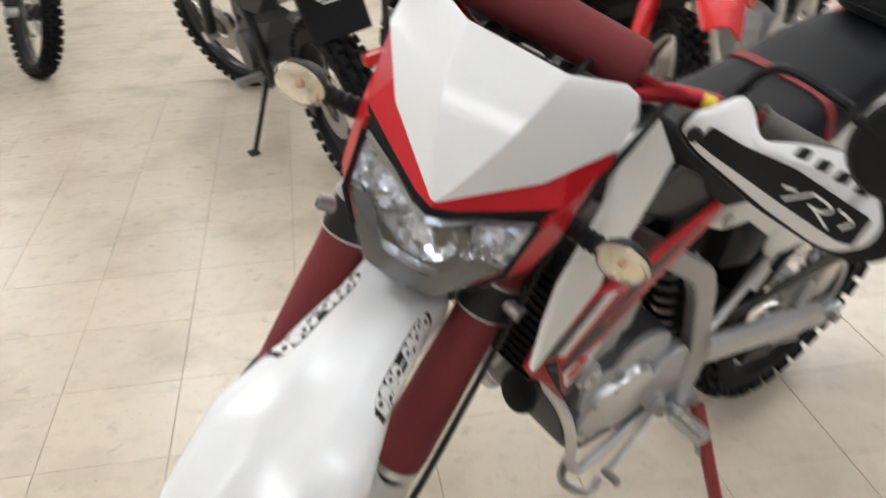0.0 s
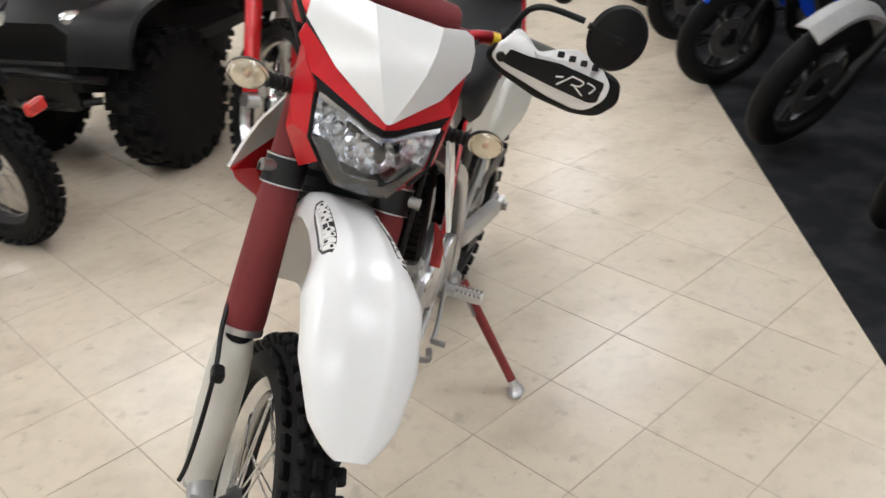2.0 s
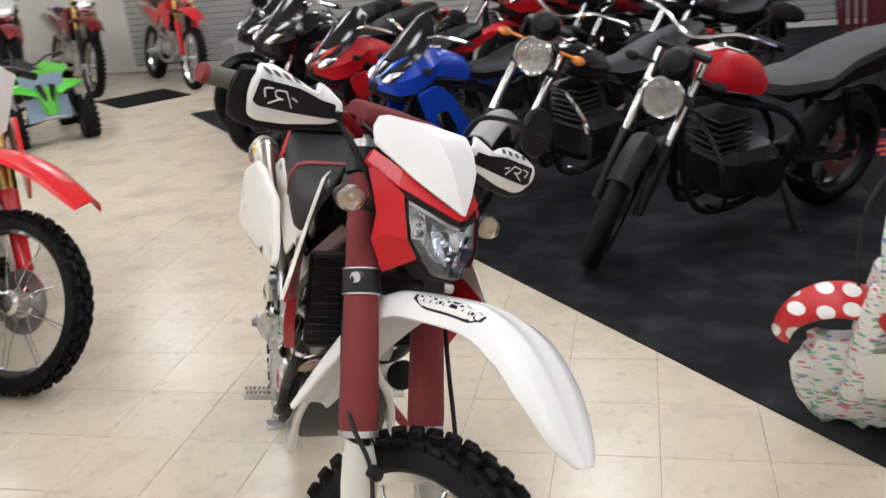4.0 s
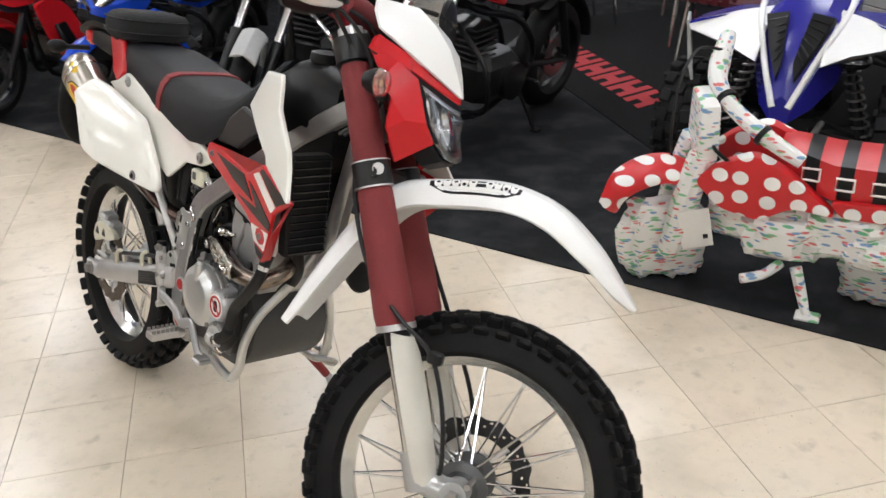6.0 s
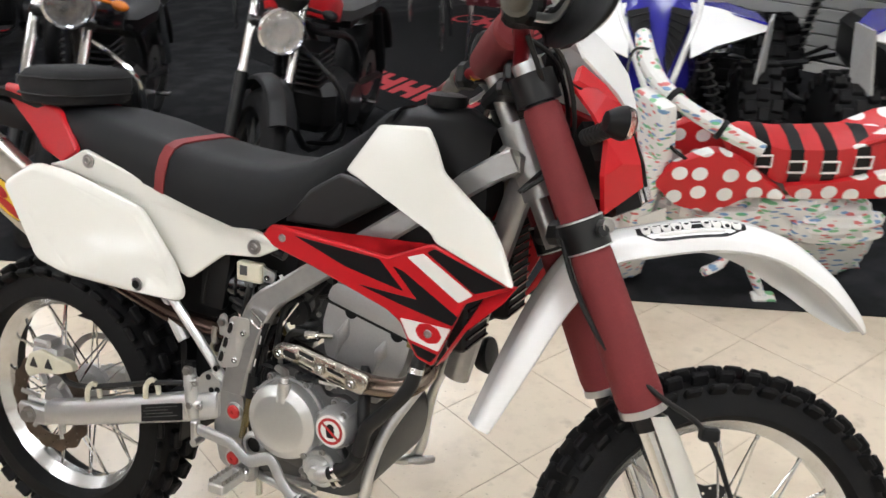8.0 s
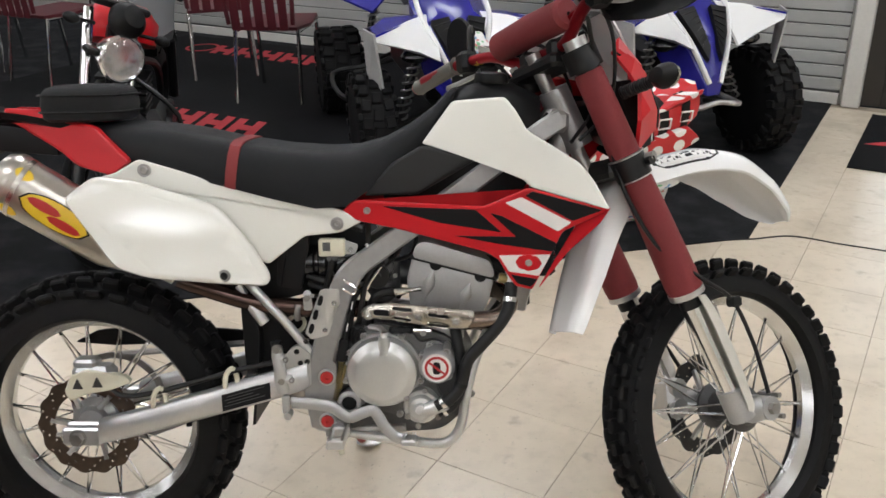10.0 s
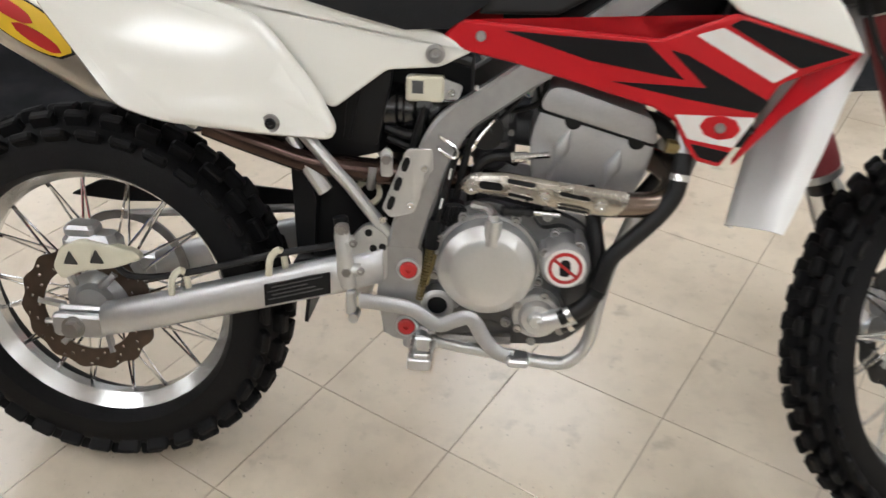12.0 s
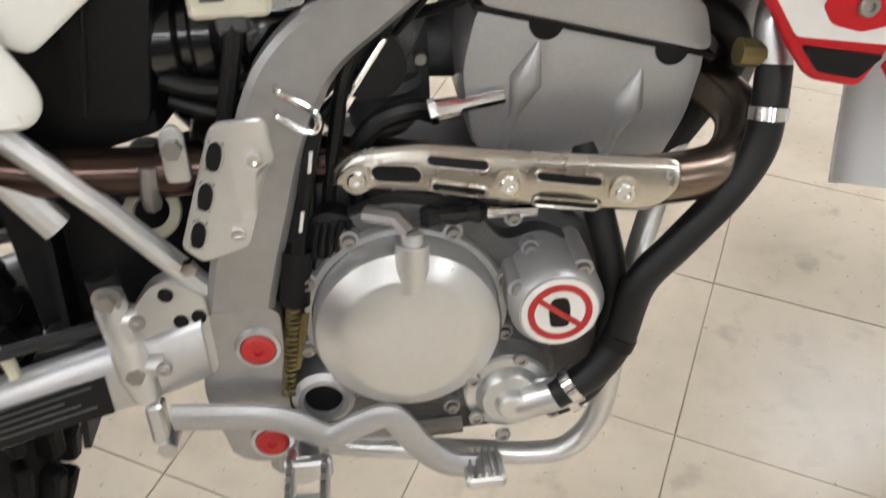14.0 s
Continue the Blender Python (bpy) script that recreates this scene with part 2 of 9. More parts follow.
def dotted(name, base, dot, scale, size):
    """Printed round dots in rows."""
    m = material(name, base, 0.42, stain=0.1)
    nt = m.node_tree
    b = nt.nodes["Principled BSDF"]
    tc = nt.nodes.new("ShaderNodeTexCoord")
    vo = nt.nodes.new("ShaderNodeTexVoronoi")
    vo.voronoi_dimensions = "2D"
    vo.inputs["Scale"].default_value, vo.inputs["Randomness"].default_value = scale, 0.25
    sheared = nt.nodes.new("ShaderNodeVectorMath")      # lays the print over sides and tops alike
    sheared.operation = "DOT_PRODUCT"
    sheared.inputs[1].default_value = (1.0, 0.25, 0.0)
    upward = nt.nodes.new("ShaderNodeVectorMath")
    upward.operation = "DOT_PRODUCT"
    upward.inputs[1].default_value = (0.0, -0.7, 1.0)
    flat = nt.nodes.new("ShaderNodeCombineXYZ")
    for node, k in ((sheared, "X"), (upward, "Y")):
        nt.links.new(tc.outputs["Object"], node.inputs[0])
        nt.links.new(node.outputs["Value"], flat.inputs[k])
    nt.links.new(flat.outputs["Vector"], vo.inputs["Vector"])
    mr = nt.nodes.new("ShaderNodeMapRange")
    mr.inputs["From Min"].default_value, mr.inputs["From Max"].default_value = size + 0.02, size
    nt.links.new(vo.outputs["Distance"], mr.inputs["Value"])
    mx = nt.nodes.new("ShaderNodeMix")
    mx.data_type = "RGBA"
    mx.inputs["A"].default_value, mx.inputs["B"].default_value = (*base, 1), (*dot, 1)
    nt.links.new(mr.outputs["Result"], mx.inputs["Factor"])
    nt.links.new(mx.outputs["Result"], b.inputs["Base Color"])
    return m


def wrap_paper(name):
    """White gift paper with scattered small coloured print, crumpled."""
    m = material(name, (0.72, 0.71, 0.68), 0.45, bump=1.0, bump_scale=45)
    nt = m.node_tree
    b = nt.nodes["Principled BSDF"]
    tc = nt.nodes.new("ShaderNodeTexCoord")
    out = None
    for k, (color, scale, stretch) in enumerate((((0.60, 0.05, 0.05), 38, (0.5, 0.6, 1.7)), ((0.06, 0.22, 0.45), 34, (0.5, 0.6, 1.8)), ((0.10, 0.42, 0.16), 31, (0.5, 0.6, 1.8)))):
        mp = nt.nodes.new("ShaderNodeMapping")
        mp.inputs["Scale"].default_value = stretch
        mp.inputs["Location"].default_value = (k * 3.7, k * 1.3, k * 2.1)
        nt.links.new(tc.outputs["Object"], mp.inputs["Vector"])
        vo = nt.nodes.new("ShaderNodeTexVoronoi")
        vo.inputs["Scale"].default_value = scale
        nt.links.new(mp.outputs["Vector"], vo.inputs["Vector"])
        mr = nt.nodes.new("ShaderNodeMapRange")
        mr.inputs["From Min"].default_value, mr.inputs["From Max"].default_value = 0.30, 0.24
        mr.inputs["To Max"].default_value = 0.85
        nt.links.new(vo.outputs["Distance"], mr.inputs["Value"])
        mx = nt.nodes.new("ShaderNodeMix")
        mx.data_type = "RGBA"
        nt.links.new(mr.outputs["Result"], mx.inputs["Factor"])
        if out is None:
            mx.inputs["A"].default_value = (0.72, 0.71, 0.68, 1)
        else:
            nt.links.new(out, mx.inputs["A"])
        mx.inputs["B"].default_value = (*color, 1)
        out = mx.outputs["Result"]
    nt.links.new(out, b.inputs["Base Color"])
    return m


POLKA = dotted("red_white_dot_paper", (0.55, 0.015, 0.02), (0.82, 0.82, 0.80), 12.8, 0.30)
WRAP = wrap_paper("printed_gift_paper")

# ---- mesh building ----
def smooth_path(pts, steps=6, closed=False):
    """Catmull-Rom through the points."""
    P = [Vector(p) for p in pts]
    n = len(P)
    out = []
    for i in range(n if closed else n - 1):
        if closed:
            a, b, c, d = P[i - 1], P[i], P[(i + 1) % n], P[(i + 2) % n]
        else:
            a, b, c, d = P[max(i - 1, 0)], P[i], P[i + 1], P[min(i + 2, n - 1)]
        for s in range(steps):
            t = s / steps
            out.append(0.5 * ((2 * b) + (c - a) * t + (2 * a - 5 * b + 4 * c - d) * t * t + (3 * b - a - 3 * c + d) * t ** 3))
    if not closed:
        out.append(P[-1])
    return out


def rounded(pts, r=0.01, n=3):
    """A 2D outline with its corners rounded by r."""
    out = []
    k = len(pts)
    for i in range(k):
        p, a, b = Vector(pts[i]), Vector(pts[i - 1]), Vector(pts[(i + 1) % k])
        ra = min(r, (a - p).length * 0.45)
        rb = min(r, (b - p).length * 0.45)
        s, e = p + (a - p).normalized() * ra, p + (b - p).normalized() * rb
        for j in range(n + 1):
            t = j / n
            q = s * (1 - t) ** 2 + p * 2 * t * (1 - t) + e * t * t
            out.append((q.x, q.y))
    return out


class Geo:
    """Vertices and faces of one mesh."""

    def __init__(self):
        self.v, self.f = [], []

    def add(self, verts, faces, m=None):
        k = len(self.v)
        self.v += [(m @ Vector(p))[:] for p in verts] if m else [tuple(p) for p in verts]
        self.f += [tuple(i + k for i in f) for f in faces]
        return self

    def join(self, other, m=None):
        return self.add(other.v, other.f, m)

    def loft(self, rings, cap=True, closed=True, m=None):
        n = len(rings[0])
        verts = [p for r in rings for p in r]
        faces = []
        for i in range(len(rings) - 1):
            for j in range(n if closed else n - 1):
                a, b = i * n + j, i * n + (j + 1) % n
                faces.append((a, b, b + n, a + n))
        if cap and closed:
            faces.append(tuple(range(n))[::-1])
            faces.append(tuple((len(rings) - 1) * n + j for j in range(n)))
        return self.add(verts, faces, m)

    def tube(self, pts, r, n=10, steps=0, cap=True, radii=None, flat=1.0, m=None):
        """A round bar through the points; radii: one per point; flat: width across against height."""
        P = smooth_path(pts, steps) if steps else [Vector(p) for p in pts]
        if radii:
            R = []
            for i in range(len(P)):
                t = i / (len(P) - 1) * (len(radii) - 1)
                k = min(int(t), len(radii) - 2)
                R.append(radii[k] * (1 - t + k) + radii[k + 1] * (t - k))
        else:
            R = [r] * len(P)
        rings = []
        up = None
        for i, p in enumerate(P):
            d = (P[min(i + 1, len(P) - 1)] - P[max(i - 1, 0)]).normalized()
            if up is None:
                up = Vector((0, 0, 1)) if abs(d.z) < 0.9 else Vector((0, 1, 0))
            side = d.cross(up).normalized()
            up = side.cross(d).normalized()
            rings.append([p + (side * math.cos(2 * math.pi * k / n) * flat + up * math.sin(2 * math.pi * k / n)) * R[i] for k in range(n)])
        return self.loft(rings, cap, m=m)

    def cyl(self, a, b, r, n=16, r2=None):
        return self.tube([a, b], r, n, radii=[r, r2] if r2 is not None else None)

    def lathe(self, prof, n=32, m=None, closed_profile=False):
        """Profile of (radius, height) turned round the local z axis."""
        rings = [[(r * math.cos(2 * math.pi * k / n), r * math.sin(2 * math.pi * k / n), h) for k in range(n)] for r, h in prof]
        if closed_profile:
            rings.append(rings[0])
        return self.loft(rings, cap=not closed_profile, m=m)

    def box(self, c, s, m=None, ch=0.0):
        """A box of centre c and sizes s; ch: chamfer of its edges."""
        hx, hy, hz = s[0] / 2, s[1] / 2, s[2] / 2
        ch = min(ch, hx * 0.9, hy * 0.9, hz * 0.9)
        if not ch:
            v = [(c[0] + x, c[1] + y, c[2] + z) for z in (-hz, hz) for x, y in ((-hx, -hy), (hx, -hy), (hx, hy), (-hx, hy))]
            return self.add(v, [(3, 2, 1, 0), (4, 5, 6, 7), (0, 1, 5, 4), (1, 2, 6, 5), (2, 3, 7, 6), (3, 0, 4, 7)], m)
        def ring(z, k):
            x, y = hx - k, hy - k
            return [(c[0] + a, c[1] + b, c[2] + z) for a, b in ((-x, -y + ch), (-x + ch, -y), (x - ch, -y), (x, -y + ch), (x, y - ch), (x - ch, y), (-x + ch, y), (-x, y - ch))]
        return self.loft([ring(-hz, ch * 0.7), ring(-hz + ch, 0), ring(hz - ch, 0), ring(hz, ch * 0.7)], m=m)

    def prism(self, outline, y0, y1, m=None):
        """A 2D outline in x and z drawn out from y0 to y1."""
        return self.loft([[(x, y0, z) for x, z in outline], [(x, y1, z) for x, z in outline]], m=m)

    def panel(self, outline, depth, thick=0.004, edge=0.006, dome=0.0, m=None):
        """A moulded panel: outline in x and z, its face at y = depth(x, z), rounded over at the edge and deepened inward by its thickness.
        depth gives the outer face; the panel's body lies at greater y (right-hand side of the bike)."""
        n = len(outline)
        cx, cz = sum(p[0] for p in outline) / n, sum(p[1] for p in outline) / n

        def inset(k):
            out = []
            for i in range(n):
                a, p, b = outline[i - 1], outline[i], outline[(i + 1) % n]
                d = Vector((b[0] - a[0], b[1] - a[1]))
                d = d.normalized() if d.length > 1e-9 else Vector((1, 0))
                out.append((p[0] - d.y * k * orient, p[1] + d.x * k * orient))
            return out
        area = sum(outline[i][0] * outline[(i + 1) % n][1] - outline[(i + 1) % n][0] * outline[i][1] for i in range(n))
        orient = 1 if area > 0 else -1
        o0, o1 = outline, inset(edge)
        front = [[(x, depth(x, z) + edge * 0.9 + thick, z) for x, z in o0], [(x, depth(x, z) + edge * 0.6, z) for x, z in o0],
                 [(x * 0.65 + u * 0.35, depth(x, z) + edge * 0.18, z * 0.65 + w * 0.35) for (x, z), (u, w) in zip(o0, o1)], [(x, depth(x, z), z) for x, z in o1], [(x, depth(x, z), z) for x, z in inset(edge * 1.25)]]
        back = [[(x, depth(x, z) + thick + edge * 0.9, z) for x, z in o0]]
        rings = front
        if orient > 0:
            rings = [r[::-1] for r in rings]
            back = [r[::-1] for r in back]
        k = len(self.v)
        self.loft(rings, cap=False, m=m)
        # face and back fills: triangulated polygons subdivided so that they follow the depth function
        for ring, flip in ((rings[-1], False), (back[0], True)):
            bm = bmesh.new()
            vs = [bm.verts.new(p) for p in ring]
            fc = bm.faces.new(vs)
            bmesh.ops.triangulate(bm, faces=[fc])
            for _ in range(4):
                es = [e for e in bm.edges if e.calc_length() > 0.05 and not e.is_boundary]
                if not es:
                    break
                bmesh.ops.subdivide_edges(bm, edges=es, cuts=1)
                bmesh.ops.triangulate(bm, faces=[f for f in bm.faces if len(f.verts) > 3])
            inner = [v for v in bm.verts if not v.is_boundary]
            off = thick + edge * 0.9 if flip else 0.0
            for v in inner:
                v.co.y = depth(v.co.x, v.co.z) + off
            bm.verts.index_update()
            want = Vector((0, 1 if flip else -1, 0))
            faces = []
            for f in bm.faces:
                ids = [v.index for v in f.verts]
                f.normal_update()
                faces.append(tuple(ids if f.normal.dot(want) > 0 else ids[::-1]))
            self.add([v.co[:] for v in bm.verts], faces, m)
            bm.free()
        return self

    def blob(self, c, r, n=16, rings=10, m=None, wob=0.0):
        """A rounded lump of half sizes r."""
        R = []
        for i in range(1, rings):
            th = math.pi * i / rings
            ring = []
            for k in range(n):
                ph = 2 * math.pi * k / n
                d = Vector((math.sin(th) * math.cos(ph), math.sin(th) * math.sin(ph), -math.cos(th)))
                w = 1 + wob * noise.noise(d * 2.3 + Vector(c) * 3)
                ring.append((c[0] + d.x * r[0] * w, c[1] + d.y * r[1] * w, c[2] + d.z * r[2] * w))
            R.append(ring)
        return self.loft(R, m=m)

    def mirrored(self):
        g = Geo()
        g.v = [(x, -y, z) for x, y, z in self.v]
        g.f = [f[::-1] for f in self.f]
        return g


def mesh_of(name, geo, mat, sharp=32, bevel=0.0):
    me = bpy.data.meshes.new(name)
    me.from_pydata([tuple(p) for p in geo.v], [], geo.f)
    bm = bmesh.new()
    bm.from_mesh(me)
    bmesh.ops.remove_doubles(bm, verts=bm.verts, dist=1e-6)
    bmesh.ops.recalc_face_normals(bm, faces=bm.faces)
    if bevel:
        es = [e for e in bm.edges if len(e.link_faces) == 2 and e.calc_face_angle(0) > radians(40)]
        bmesh.ops.bevel(bm, geom=es, offset=bevel, segments=2, profile=0.6, affect="EDGES", clamp_overlap=True)
    bm.to_mesh(me)
    bm.free()
    me.materials.append(mat)
    me.shade_smooth()
    me.set_sharp_from_angle(angle=radians(sharp))
    return me


def part(name, geo, mat, parent, label="", m=None, sharp=32, bevel=0.0):
    """One mesh under a thing or a part. geo: a Geo, or a mesh that is shared."""
    ob = new(name, geo if not isinstance(geo, Geo) else mesh_of(name, geo, mat, sharp, bevel))
    ob.parent = parent
    if m is not None:
        ob.matrix_local = m
    if label:
        ob["label"] = label
    return ob


def thing(name, label, category, m=None, group="", kind=""):
    """The Empty at the base of a thing that has parts."""
    ob = new(name)
    ob.empty_display_size = 0.1
    if m is not None:
        ob.matrix_world = m
    return tagged(ob, label, category, group, kind)


def solid(name, geo, mat, label, category, m=None, group="", kind="", sharp=32, bevel=0.0):
    """A thing that is one mesh."""
    ob = new(name, mesh_of(name, geo, mat, sharp, bevel))
    if m is not None:
        ob.matrix_world = m
    return tagged(ob, label, category, group, kind)


def axis_y(x, y, z):
    """Turns a lathe's z axis to the bike's y axis at the given place."""
    return pose(x, y, z, -90)

# ---- the shop: tiled floor, walls, ceiling with lamps ----
TURNED = pose(0, 0, 0, 0, 0, TILE_TURN)      # the building's axes


def slab(name, u0, u1, v0, v1, z0, z1, mat, label, category, parent=None):
    g = Geo().box(((u0 + u1) / 2, (v0 + v1) / 2, (z0 + z1) / 2), (u1 - u0, v1 - v0, z1 - z0))
    if parent is not None:
        return part(name, g, mat, parent, label)
    return solid(name, g, mat, label, category, TURNED, kind="structure")


floor = slab("floor", WEST, EAST, SOUTH, NORTH, -0.12, -0.0022, TILE_JOINT, "cream speckled vinyl floor tiles with thin dark joints", "floor")
for wall_name, box in (("wall_west", (WEST - 0.15, WEST, SOUTH, NORTH)), ("wall_south", (WEST, EAST, SOUTH - 0.15, SOUTH)), ("wall_east", (EAST, EAST + 0.15, SOUTH, NORTH))):
    slab(wall_name, *box, -0.12, CEIL, WALL_PAINT, "plain off-white painted shop wall", "wall")
DOOR_U0, DOOR_U1, DOOR_Z = 1.02, 1.98, 2.1
wall_north = Geo()
wall_north.box(((WEST + DOOR_U0) / 2, NORTH + 0.075, CEIL / 2), (DOOR_U0 - WEST, 0.15, CEIL))
wall_north.box(((DOOR_U1 + EAST) / 2, NORTH + 0.075, CEIL / 2), (EAST - DOOR_U1, 0.15, CEIL))
wall_north.box(((DOOR_U0 + DOOR_U1) / 2, NORTH + 0.075, (CEIL + DOOR_Z) / 2), (DOOR_U1 - DOOR_U0, 0.15, CEIL - DOOR_Z))
solid("wall_north", wall_north, WALL_PAINT, "off-white shop wall behind grey slatwall, with a glazed door", "wall", TURNED, kind="structure")
ceiling = Geo().box(((WEST + EAST) / 2, (SOUTH + NORTH) / 2, CEIL + 0.08), (EAST - WEST, NORTH - SOUTH, 0.16))
for i in range(23):
    for j in range(21):
        ceiling.box((WEST + 0.31 + i * 0.61, SOUTH + 0.31 + j * 0.61, CEIL - 0.004), (0.585, 0.585, 0.012))
solid("ceiling", ceiling, CEILING, "white suspended ceiling of square mineral panels", "ceiling", TURNED, kind="structure")

# slatwall boards on the north and west walls, each board its own piece
board_n = mesh_of("slat_board", Geo().box((0, 0, 0), (1.0, 0.018, 0.069), ch=0.004), SLAT)


def slatwall(name, length, m, label):
    back = new(name, mesh_of(name, Geo().box((length / 2, 0.006, 1.2), (length, 0.012, 2.4)), SLAT_GROOVE))
    back.matrix_world = m
    tagged(back, label, "slatwall", kind="structure")
    g = Geo().box((length / 2, -0.009, 0.035), (length, 0.018, 0.07), ch=0.004)
    part("baseboard", g, WALL_PAINT, back)
    for k in range(30):
        b = part("slat_board", board_n, SLAT, back, m=pose(length / 2, -0.009, 0.12 + k * 0.0765))
        b.scale = (length, 1, 1)
    return back


slatwall("slatwall_north", DOOR_U0 - 0.12 - WEST, TURNED @ pose(WEST, NORTH - 0.012, 0), "grey slatwall boards with dark grooves")
slatwall("slatwall_west", NORTH - SOUTH - 3.0, TURNED @ pose(WEST + 0.012, SOUTH + 3.0, 0, 0, 0, 90), "grey slatwall boards with dark grooves on the end wall")
door_post = Geo().box((DOOR_U0 - 0.05, NORTH - 0.03, 1.3), (0.10, 0.06, 2.6), ch=0.005)
solid("trim", door_post, WALL_PAINT, "painted post between slatwall and door", "post", TURNED, kind="structure")

# glazed door with daylight beyond it
door = thing("door_1", "dark-framed glazed shop door, closed", "door", TURNED @ pose(DOOR_U0, NORTH + 0.05, 0), kind="structure")
dw = DOOR_U1 - DOOR_U0
for x0, x1, z0, z1 in ((0, 0.11, 0, DOOR_Z), (dw - 0.11, dw, 0, DOOR_Z), (0.11, dw - 0.11, 0, 0.24), (0.11, dw - 0.11, DOOR_Z - 0.14, DOOR_Z)):
    part("door_rail", Geo().box(((x0 + x1) / 2, 0, (z0 + z1) / 2), (x1 - x0, 0.05, z1 - z0), ch=0.004), DOOR_DARK, door)
part("pane", Geo().box((dw / 2, 0, (0.24 + DOOR_Z - 0.14) / 2), (dw - 0.22, 0.008, DOOR_Z - 0.38)), DOOR_GLASS, door, "clear door glass")
part("door_handle", Geo().tube([(dw - 0.06, -0.03, 0.85), (dw - 0.06, -0.075, 0.9), (dw - 0.06, -0.075, 1.2), (dw - 0.06, -0.03, 1.25)], 0.011), CHROME, door, "bar handle of bright metal")
solid("backdrop", Geo().box(((DOOR_U0 + DOOR_U1) / 2, NORTH + 1.2, 1.4), (4.0, 0.02, 3.4)), DAYLIGHT, "bright daylight outside the door", "backdrop", TURNED, kind="structure")

# ceiling lamps: recessed troffers in rows
def troffer(m):
    t = thing("ceiling_light", "white fluorescent troffer with a glowing diffuser", "ceiling light", m, "ceiling lights")
    for sx, sy, lx, ly in ((0, 0.3, 1.22, 0.02), (0, -0.3, 1.22, 0.02), (0.6, 0, 0.02, 0.58), (-0.6, 0, 0.02, 0.58)):
        part("frame", Geo().box((sx, sy, -0.018), (lx, ly, 0.02), ch=0.002), LAMP_FRAME, t)
    part("diffuser", Geo().box((0, 0, -0.016), (1.18, 0.56, 0.008)), LIGHT_PANEL, t)
    return t


lamp_one = None
for u in (-6.2, -3.5, -0.8, 1.9, 4.6):
    for v in (-7.0, -4.4, -1.8, 0.8, 3.2):
        m = TURNED @ pose(u, v, CEIL - 0.006)
        lamp_one = copy_thing(lamp_one, m) if lamp_one else troffer(m)

# carpet that the motorcycles stand on, black display mats, their red print as plain slanted shapes
edge0 = Vector((-6.2, 1.25 - 0.29 * 6.2))
cw = [tuple(edge0), (1.835, 1.782)] + [(p.x, p.y) for p in (plan(0.87, NORTH - 0.03), plan(WEST + 0.03, NORTH - 0.03), plan(WEST + 0.03, 1.2))]
solid("carpet", Geo().loft([[(x, y, 0.0005) for x, y in cw], [(x, y, 0.006) for x, y in cw]]), CARPET, "worn charcoal display carpet with a cut edge", "carpet", kind="structure")
mat_geo = Geo().box((-2.75, 3.38, 0.0085), (3.1, 2.2, 0.005), ch=0.002)
solid("display_mat", mat_geo, MAT_BLACK, "black display mat with red and white print", "mat", TURNED, kind="structure")
solid("display_mat", Geo().box((1.56, 3.96, 0.004), (0.9, 1.0, 0.008), ch=0.002), MAT_BLACK, "dark door mat with a red flash", "mat", TURNED, kind="structure")


def print_row(u0, v0, height, width, count):
    """Red slanted shapes standing for a printed word, with a ringed badge at its head."""
    rows = thing("mat_print", "red slanted print shapes on a black mat", "print", TURNED)
    for k in range(count):
        x = u0 + k * width
        for dx, w, z0, z1 in ((0.02, 0.065, 0, 1), (0.60, 0.065, 0, 1), (0.28, 0.082, 0.30, 0.62)):
            a, b = x + dx * width, x + dx * width + w * width / 0.24
            s0, s1 = -0.10 * z0, -0.10 * z1
            q = [(a + s0, v0 + z0 * height), (b + s0, v0 + z0 * height), (b + s1, v0 + z1 * height), (a + s1, v0 + z1 * height)]
            part("letter_shape", Geo().loft([[(x_, y_, 0.0105) for x_, y_ in q], [(x_, y_, 0.0125) for x_, y_ in q]]), MAT_RED, rows)
    badge = Geo()
    badge.lathe([(height * 0.55, 0.0), (height * 0.55, 0.002), (height * 0.45, 0.002), (height * 0.45, 0.0)], 40, pose(u0 - height * 0.75, v0 + height * 0.5, 0.0106), True)
    part("badge_ring", badge, MAT_RED, rows)
    return rows


print_row(-3.25, 2.50, 0.25, 0.24, 6)
print_row(-3.62, 4.02, 0.25, 0.228, 6)
solid("mat_print", Geo().loft([[(u, v, 0.0085) for u, v in ((1.14, 3.86), (1.86, 3.93), (1.80, 4.0), (1.22, 3.93))], [(u, v, 0.0105) for u, v in ((1.14, 3.86), (1.86, 3.93), (1.80, 4.0), (1.22, 3.93))]]), MAT_RED, "red flash printed on the door mat", "print", TURNED)
# thin cable lying on the tiles
solid("floor_cable", Geo().tube([(1.70, 1.735, 0.010), (1.777, 1.748, 0.010), (1.86, 1.775, 0.003), (2.011, 1.806, 0.003), (2.18, 1.735, 0.003), (2.35, 1.668, 0.003), (2.9, 1.43, 0.003), (3.6, 1.22, 0.003)], 0.003, 6, 6), HOSE, "thin black cable lying on the tiled floor", "cable")

# ---- background vehicles ----
KNOB_ROWS = ((0.0, 0.34, 0), (0.44, 0.28, 0.5), (-0.44, 0.28, 0.5), (0.84, 0.22, 0), (-0.84, 0.22, 0))     # place across, width, stagger


def knob_geo(R, w, rim, knobs, z, half):
    """One tread block at angle nought."""
    body = R - 0.013
    rb = rim + 0.006 + (body - rim - 0.006) * (math.sin(math.acos(-z)) ** 0.62)
    m = pose(rb + 0.001, 0, z * w, 0, -math.degrees(math.asin(z)) * 0.9, 0)
    return Geo().box((0.004, 0, 0), (0.030, 2 * math.pi * R / knobs * 0.66, w * half * 1.1), m, 0.004)


